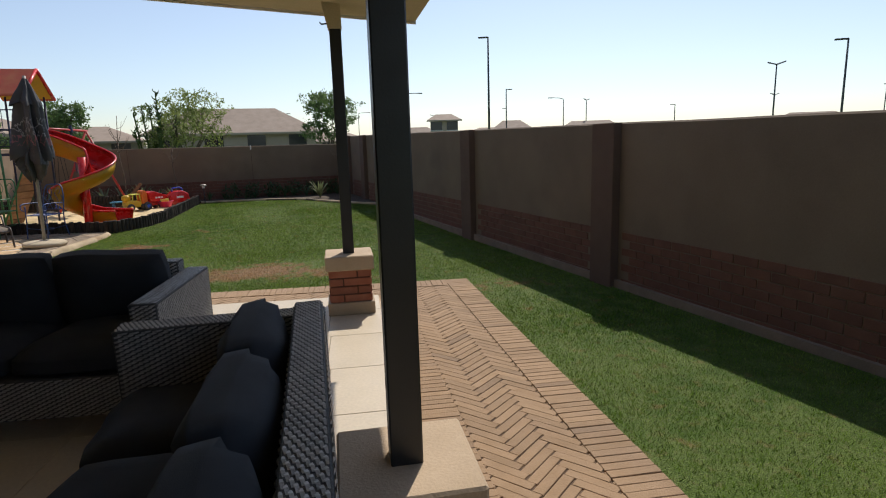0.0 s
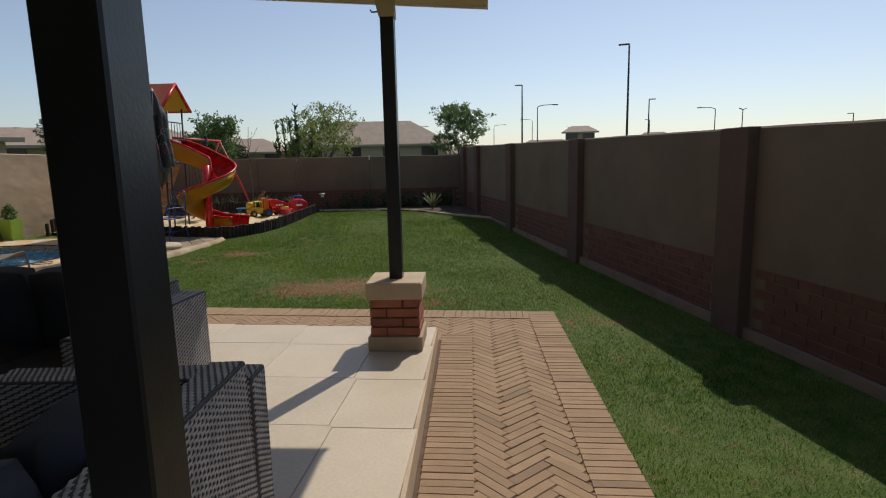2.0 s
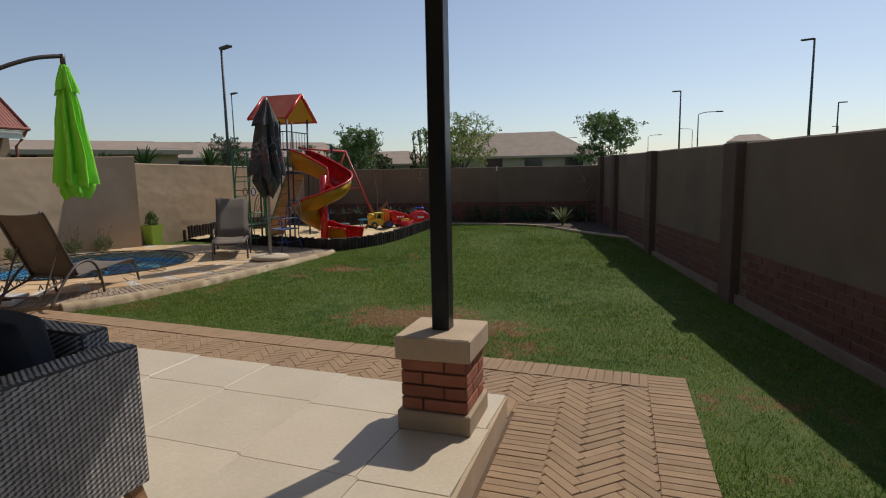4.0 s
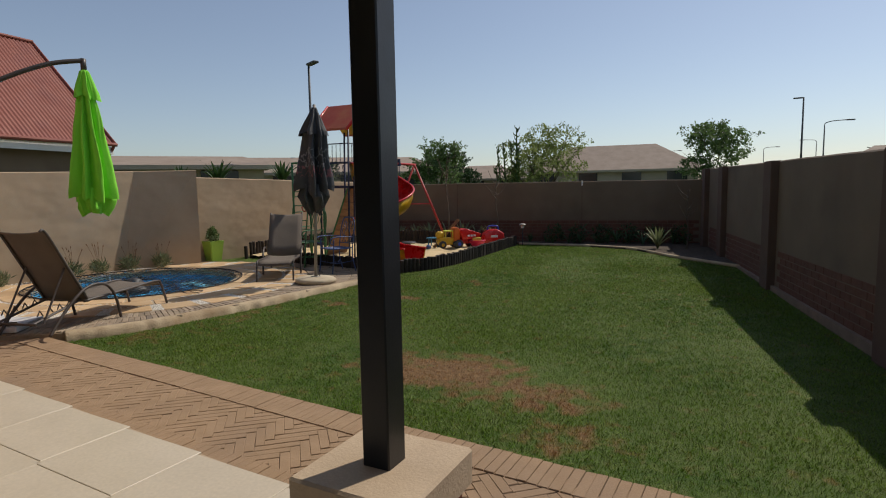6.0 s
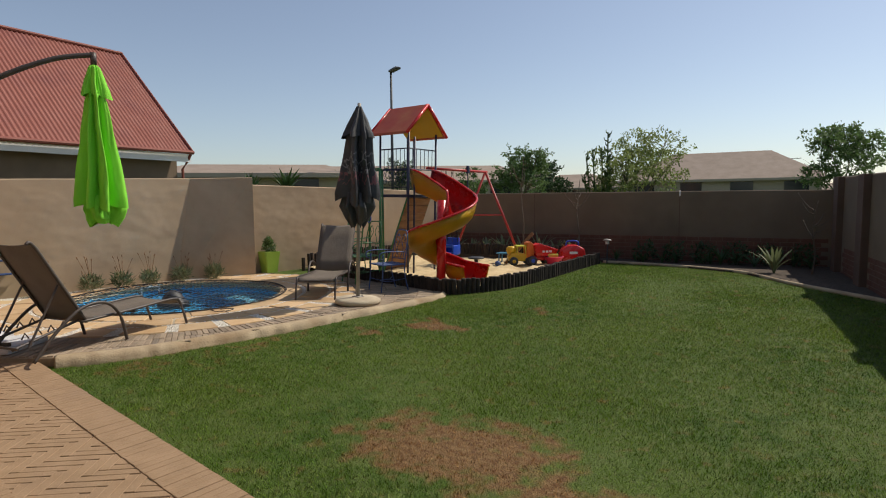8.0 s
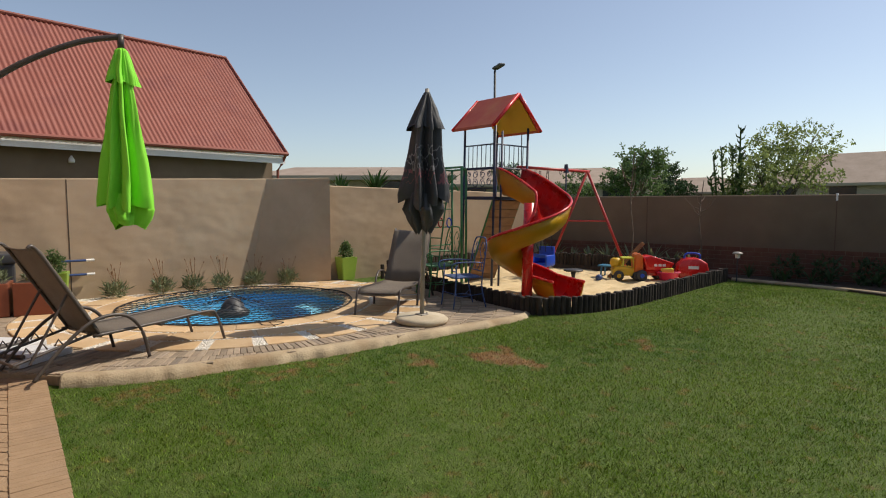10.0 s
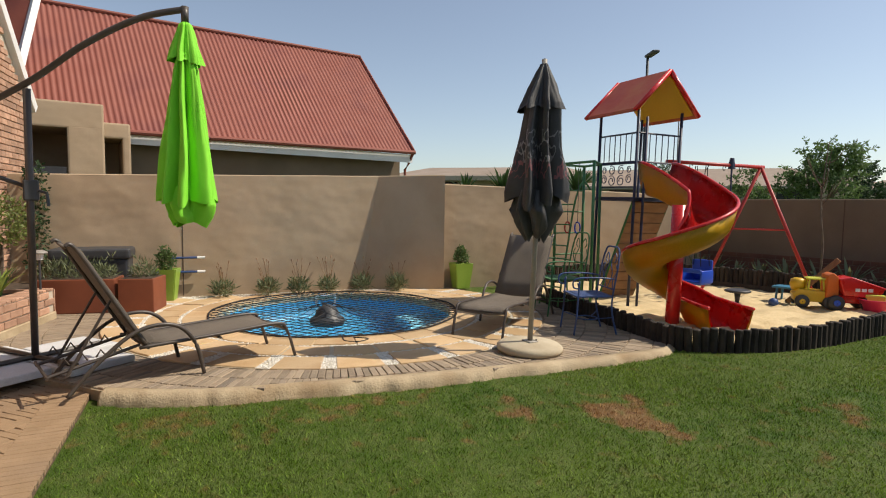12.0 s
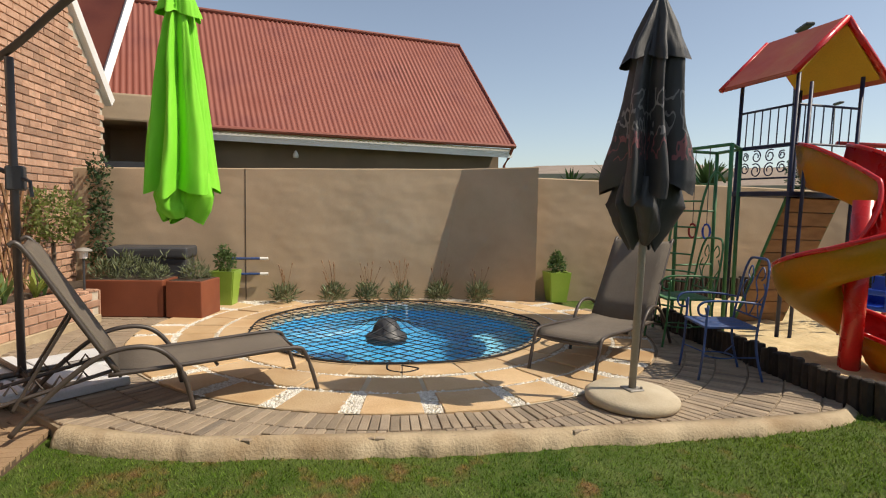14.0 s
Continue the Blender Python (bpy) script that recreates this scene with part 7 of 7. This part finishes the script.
ball = thing("toy_ball", "small faded blue grey ball on the sand", "ball", Matrix.Translation((-2.75, 15.35, tz + 0.045)))
bm = bmesh.new()
bmesh.ops.create_uvsphere(bm, u_segments=16, v_segments=10, radius=0.06)
for v in bm.verts:
    v.co *= 1 + 0.03 * noise.noise(v.co * 30)
part("skin", bm, M_BLUE, ball, smooth=True)
sp_ = thing("plank", "wooden plank leaning by the swing leg", "plank", Matrix.Translation((-2.5, 16.2, tz)))
bm = bmesh.new()
box(bm, (-0.035, -0.012, -0.02), (0.035, 0.012, 0.82), Matrix.Translation((-0.35, -0.25, 0)) @ Matrix.Rotation(0.68, 4, "Y") @ Matrix.Rotation(-0.3, 4, "X"), 0.004)
part("shaft", bm, M_WOOD, sp_)

# ---- paving pieces, bricks, tiles and grass ----
def shared_box(name, sx, sy, sz, bev, material):
    """One small block, its top at z = 0, to be shared by many pieces."""
    bm = bmesh.new()
    x, y = sx / 2, sy / 2
    lo = [bm.verts.new(p) for p in ((-x, -y, -sz), (x, -y, -sz), (x, y, -sz), (-x, y, -sz))]
    mi = [bm.verts.new(p) for p in ((-x, -y, -bev), (x, -y, -bev), (x, y, -bev), (-x, y, -bev))]
    hi = [bm.verts.new(p) for p in ((-x + bev, -y + bev, 0), (x - bev, -y + bev, 0), (x - bev, y - bev, 0), (-x + bev, y - bev, 0))]
    for a, b in ((lo, mi), (mi, hi)):
        for i in range(4):
            bm.faces.new((a[i], a[(i + 1) % 4], b[(i + 1) % 4], b[i]))
    bm.faces.new(hi)
    me = bpy.data.meshes.new(name)
    bm.to_mesh(me)
    bm.free()
    me.materials.append(material)
    return me


def lay(name, me, poses, parent, limit, label):
    """The first poses as pieces of their own; the rest joined into one part."""
    for m in poses[:limit]:
        ob = new(name, me)
        ob.parent = parent
        ob.matrix_basis = m
    rest = poses[limit:]
    if rest:
        co = np.array([v.co[:] + (1.0,) for v in me.vertices])
        faces = [list(p.vertices) for p in me.polygons]
        V = np.concatenate([(co @ np.array(m).T)[:, :3] for m in rest])
        Fc = [[i + k * len(co) for i in f] for k in range(len(rest)) for f in faces]
        j = bpy.data.meshes.new(name + "s")
        j.from_pydata(V.tolist(), [], Fc)
        j.materials.append(me.materials[0])
        ob = new(name + "s", j)
        ob.parent = parent
        tagged(ob, label, kind="stuff")


pr = random.Random(77)
def wob(m, z=0.003, a=0.012):
    return m @ Matrix.Translation((pr.uniform(-0.0015, 0.0015), pr.uniform(-0.0015, 0.0015), pr.uniform(-z, z))) @ Matrix.Rotation(pr.uniform(-a, a), 4, "Z")


HROT = math.atan2(-0.134, 0.991)
def on_path(a, b, ang):
    p = H(a, b, PATH_Z)
    return Matrix.Translation(p) @ Matrix.Rotation(HROT + ang, 4, "Z")


paving = thing("brick_path", "tan clay brick path with soldier borders and herringbone middle", "path", kind="structure")
me_p = shared_box("paver", 0.243, 0.0525, 0.03, 0.0025, M_PAVER)
poses = []
b = -0.03
# side strip: two soldier borders, brick length across the strip
n = int(7.0 / 0.056)
for k in range(n):
    bb = -0.028 - 0.056 * k
    poses.append(wob(on_path(-0.121, bb, 0), 0.0018))
    if bb < -0.75:
        poses.append(wob(on_path(-0.885, bb, 0), 0.0018))
# front strip: borders along the lawn and along the tiles
for k in range(int(7.0 / 0.056)):
    aa = -0.27 - 0.056 * k
    poses.append(wob(on_path(aa, -0.121, math.pi / 2), 0.0018))
    if aa < -1.02:
        poses.append(wob(on_path(aa, -0.86, math.pi / 2), 0.0018))
# herringbone
def herring(inside):
    out = []
    L, W = 0.25, 0.0555
    rot = math.pi / 4
    for i in range(-130, 131):
        for j in range(-22, 8):
            ox = i * W + j * L
            oy = i * W - j * L
            for (cx, cy, an) in ((ox + L / 2, oy + W / 2, 0.0), (ox + W / 2 + L, oy + L / 2 - L + W, math.pi / 2)):
                x = cx * math.cos(rot) - cy * math.sin(rot)
                y = cx * math.sin(rot) + cy * math.cos(rot)
                if inside(x, y):
                    out.append((x, y, an + rot))
    return out
def in_field(x, y):
    a, bq = x - 0.572, y - 3.8
    on_side = -0.875 < a < -0.132 and -7.0 < bq < -0.13
    on_front = -7.0 < a < -0.132 and -0.86 < bq < -0.13
    return on_side or on_front
field = [(x - 0.572, y - 3.8, an) for x, y, an in herring(in_field)]
for a, bq, an in field:
    poses.append(Matrix.Translation((0, 0, -0.0065)) @ wob(on_path(a, bq, an), 0.0012))
poses.sort(key=lambda m: (m.translation.xy - Vector((2.1, 4.6))).length)
lay("paver", me_p, poses, paving, 300, "tan clay pavers of the path")

# paving of the terrace, in rings round the pool
tpav = thing("terrace_paving", "weathered grey brown clay pavers round the pool surround", "paving", kind="structure")
me_t = shared_box("paver", 0.222, 0.052, 0.03, 0.004, M_DECKP)
poses, halves = [], []
for ring in range(14):
    r = 2.64 + ring * 0.232
    cnt = int(2 * math.pi * r / 0.0575)
    for k in range(cnt):
        a = 2 * math.pi * (k + 0.5 * (ring % 2)) / cnt
        x, y = POOL[0] + r * math.cos(a), POOL[1] + r * math.sin(a)
        if all(inside_terrace(x + s * 0.11 * math.cos(a), y + s * 0.11 * math.sin(a)) for s in (-0.3, 0, 0.5)):
            poses.append(wob(Matrix.Translation((x, y, DECK_Z)) @ Matrix.Rotation(a, 4, "Z"), 0.004, 0.02))
        else:
            for off in (-0.057, 0.057):
                hx, hy = POOL[0] + (r + off) * math.cos(a), POOL[1] + (r + off) * math.sin(a)
                if inside_terrace(hx, hy):
                    halves.append(wob(Matrix.Translation((hx, hy, DECK_Z - 0.002)) @ Matrix.Rotation(a, 4, "Z"), 0.003, 0.02))
poses.sort(key=lambda m: (m.translation.xy - Vector((-2.6, 9.6))).length)
lay("paver", me_t, poses, tpav, 300, "grey brown clay pavers of the terrace")
halves.sort(key=lambda m: (m.translation.xy - Vector((-2.6, 9.6))).length)
lay("cut_paver", shared_box("cut_paver", 0.106, 0.052, 0.03, 0.004, M_DECKP), halves, tpav, 80, "cut grey brown pavers along the kerb")

# patio tiles
me_tile = shared_box("tile", 0.607, 0.607, 0.012, 0.0014, M_TILE)
me_half = shared_box("tile", 0.42, 0.606, 0.012, 0.0025, M_TILE)
me_last = shared_box("tile", 0.606, 0.44, 0.012, 0.0025, M_TILE)
me_corner = shared_box("tile", 0.42, 0.44, 0.012, 0.0025, M_TILE)
bm = bmesh.new()
prism(bm, [H(-6.9, -8.9).xy, H(-1.05, -8.9).xy, H(-1.05, -1.02).xy, H(-6.9, -1.02).xy], TILE_Z - 0.02, TILE_Z - 0.006)
part("grout", bm, M_GROUT, patio, "dark tile grout")
for i in range(10):
    for j in range(13):
        aw, bh = (0.42 if i == 0 else 0.606), (0.44 if j == 0 else 0.606)
        a = -1.045 - (0.21 if i == 0 else 0.424 + 0.61 * (i - 1) + 0.303)
        bq = -1.012 - (0.22 if j == 0 else 0.444 + 0.61 * (j - 1) + 0.303)
        me = (me_corner if j == 0 else me_half) if i == 0 else (me_last if j == 0 else me_tile)
        ob = new("tile", me)
        ob.parent = patio
        p = H(a, bq, TILE_Z)
        ob.matrix_basis = Matrix.Translation(p) @ Matrix.Rotation(HROT, 4, "Z")

# bricks of the gable
me_b = shared_box("brick", 0.212, 0.067, 0.022, 0.004, M_BRICK_H)
poses = []
tilt = Matrix.Rotation(-math.pi / 2, 4, "X")
for row in range(62):
    z = 0.045 + row * 0.081
    x = -0.11 * (row % 2) + 0.11
    while x < HL - 0.1:
        top = 2.82 + x * 1.0 - 0.12 if x < 2.6 else 5.2
        if z + 0.04 < top and x > 0.1:
            poses.append(wob(hm @ Matrix.Translation((x, 0.004, z)) @ tilt, 0.002, 0.006))
        x += 0.222
poses.sort(key=lambda m: (m.translation - Vector((-8.2, 7.0, 2.0))).length)
lay("brick", me_b, poses, gable, 300, "red face bricks of the gable")
# bricks of the planter
poses = []
for row in range(2, 5):
    z = 0.045 + row * 0.081
    x = 0.0 + 0.11 * (row % 2)
    while x < PL - 0.1:
        if x > 0.1:
            poses.append(wob(pm @ Matrix.Translation((x, 0.012, z)) @ tilt, 0.002, 0.008))
        x += 0.222
x = 0.04
while x < PL:
    poses.append(wob(pm @ Matrix.Translation((x, -0.1, 0.435)) @ Matrix.Rotation(math.pi / 2, 4, "Z"), 0.002, 0.01))
    x += 0.078
lay("brick", me_b, poses, planter, 300, "red bricks")

# brick courses along the foot of the long wall and the back wall
me_d = shared_box("brick", 0.212, 0.072, 0.02, 0.003, M_DADO)
poses = []
wd = Vector((-0.107, 0.994, 0))
wm = axes((RW(0), 0), wd.xy, (-wd.y * 1.0, wd.x), 0)
for row in range(7):
    z = 0.02 + 0.04 + row * 0.08
    x = 0.11 * (row % 2)
    while x < 18:
        y = x * 0.994
        near_pil = any(abs(y - q) < 0.27 for q in (2.5, 6.02, 9.32, 12.62, 15.6, 17.3))
        if not near_pil:
            poses.append(wob(wm @ Matrix.Translation((x, 0.008, z)) @ tilt, 0.0015, 0.004))
        x += 0.22
poses.sort(key=lambda m: abs(m.translation.y - 5.0))
lay("brick", me_d, poses, wall_east, 300, "red brown brick courses of the wall foot")
poses = []
bm_ = axes((-5.7, BW(-5.7)), (0.998, 0.064), (0.064, -0.998), 0)
for row in range(8):
    z = 0.06 + row * 0.08
    x = 0.11 * (row % 2) + 0.1
    while x < 8.4:
        poses.append(wob(bm_ @ Matrix.Translation((x, 0.008, z)) @ tilt, 0.0015, 0.004))
        x += 0.22
lay("brick", me_d, poses, wall_north, 0, "red brown brick courses of the wall foot")

# ---- grass ----
gr = np.random.RandomState(9)
def lawn_points(n, x0, x1, y0, y1):
    p = np.stack([gr.uniform(x0, x1, n), gr.uniform(y0, y1, n)], 1)
    # clear of the path
    o = np.array(O_P.xy)
    M = np.linalg.inv(np.array([[U_P.x, V_P.x], [U_P.y, V_P.y]]))
    ab = (p - o) @ M.T
    ok = ~((ab[:, 0] < 0.012) & (ab[:, 1] < 0.012))
    ok &= p[:, 0] < 4.08 - 0.108 * (p[:, 1] - 6) - 0.06
    ky, kx = np.array([k[1] for k in KERB[:-1]]), np.array([k[0] for k in KERB[:-1]])
    edge = np.where(p[:, 1] < 12.2, np.interp(p[:, 1], ky, kx) - 0.03, np.interp(p[:, 1], [l[1] for l in LOGS], [l[0] for l in LOGS]) + 0.05)
    edge = np.where(p[:, 1] < 7.78, -3.42 + 0 * p[:, 1], edge)
    ok &= p[:, 0] > edge
    by, bx = [14.3, 15.4, 16.45, 16.9, 17.05], [3.15, 2.15, 1.4, 0.3, -1.15]
    ok &= (p[:, 1] < 14.3) | (p[:, 0] < np.interp(p[:, 1], by, bx) - 0.02)
    ok &= p[:, 1] < 17.0
    return p[ok]
def thin(p):
    keep = np.ones(len(p), bool)
    for px, py, ax, ay, s in ((0.42, 8.15, 0.72, 0.48, 0.75), (1.2, 7.85, 0.5, 0.3, 0.6), (1.5, 7.25, 0.38, 0.22, 0.4), (-1.35, 10.75, 0.42, 0.22, 0.75), (-1.85, 10.2, 0.28, 0.16, 0.5)):
        d = np.hypot((p[:, 0] - px) / ax, (p[:, 1] - py) / ay)
        keep &= gr.uniform(0, 1, len(p)) > 0.85 * s * np.clip(1.3 - d, 0, 1)
    return p[keep]
pts = np.concatenate([lawn_points(560000, -3.5, 4.3, 1.0, 9.5), lawn_points(190000, -3.2, 4.0, 9.5, 13.0), lawn_points(120000, -1.9, 3.6, 13.0, 17.0)])
pts = thin(pts)
n = len(pts)
z = 0.12 * np.clip((pts[:, 1] - 9) / 8, 0, 1) ** 2 * (3 - 2 * np.clip((pts[:, 1] - 9) / 8, 0, 1)) - 0.008
far = np.clip((pts[:, 1] - 6) / 8, 0, 1)
hgt = gr.uniform(0.011, 0.033, n)
wid = gr.uniform(0.0022, 0.004, n) * (1 + 0.7 * far)
an = gr.uniform(0, 2 * np.pi, n)
ln = gr.normal(0, 0.55, (n, 2)) * hgt[:, None]
base = np.stack([pts[:, 0], pts[:, 1], z], 1)
sd = np.stack([np.cos(an) * wid, np.sin(an) * wid, np.zeros(n)], 1)
tip = base + np.stack([ln[:, 0], ln[:, 1], hgt], 1)
V = np.stack([base - sd, base + sd, tip], 1).reshape(-1, 3).astype(np.float32)
me = bpy.data.meshes.new("grass")
me.vertices.add(3 * n)
me.vertices.foreach_set("co", V.ravel())
me.loops.add(3 * n)
me.loops.foreach_set("vertex_index", np.arange(3 * n, dtype=np.int32))
me.polygons.add(n)
me.polygons.foreach_set("loop_start", np.arange(n, dtype=np.int32) * 3)
me.polygons.foreach_set("loop_total", np.full(n, 3, dtype=np.int32))
me.update(calc_edges=True)
me.materials.append(M_BLADE)
tagged(new("grass", me), "short mown green lawn grass with dry blades", "grass", kind="stuff")
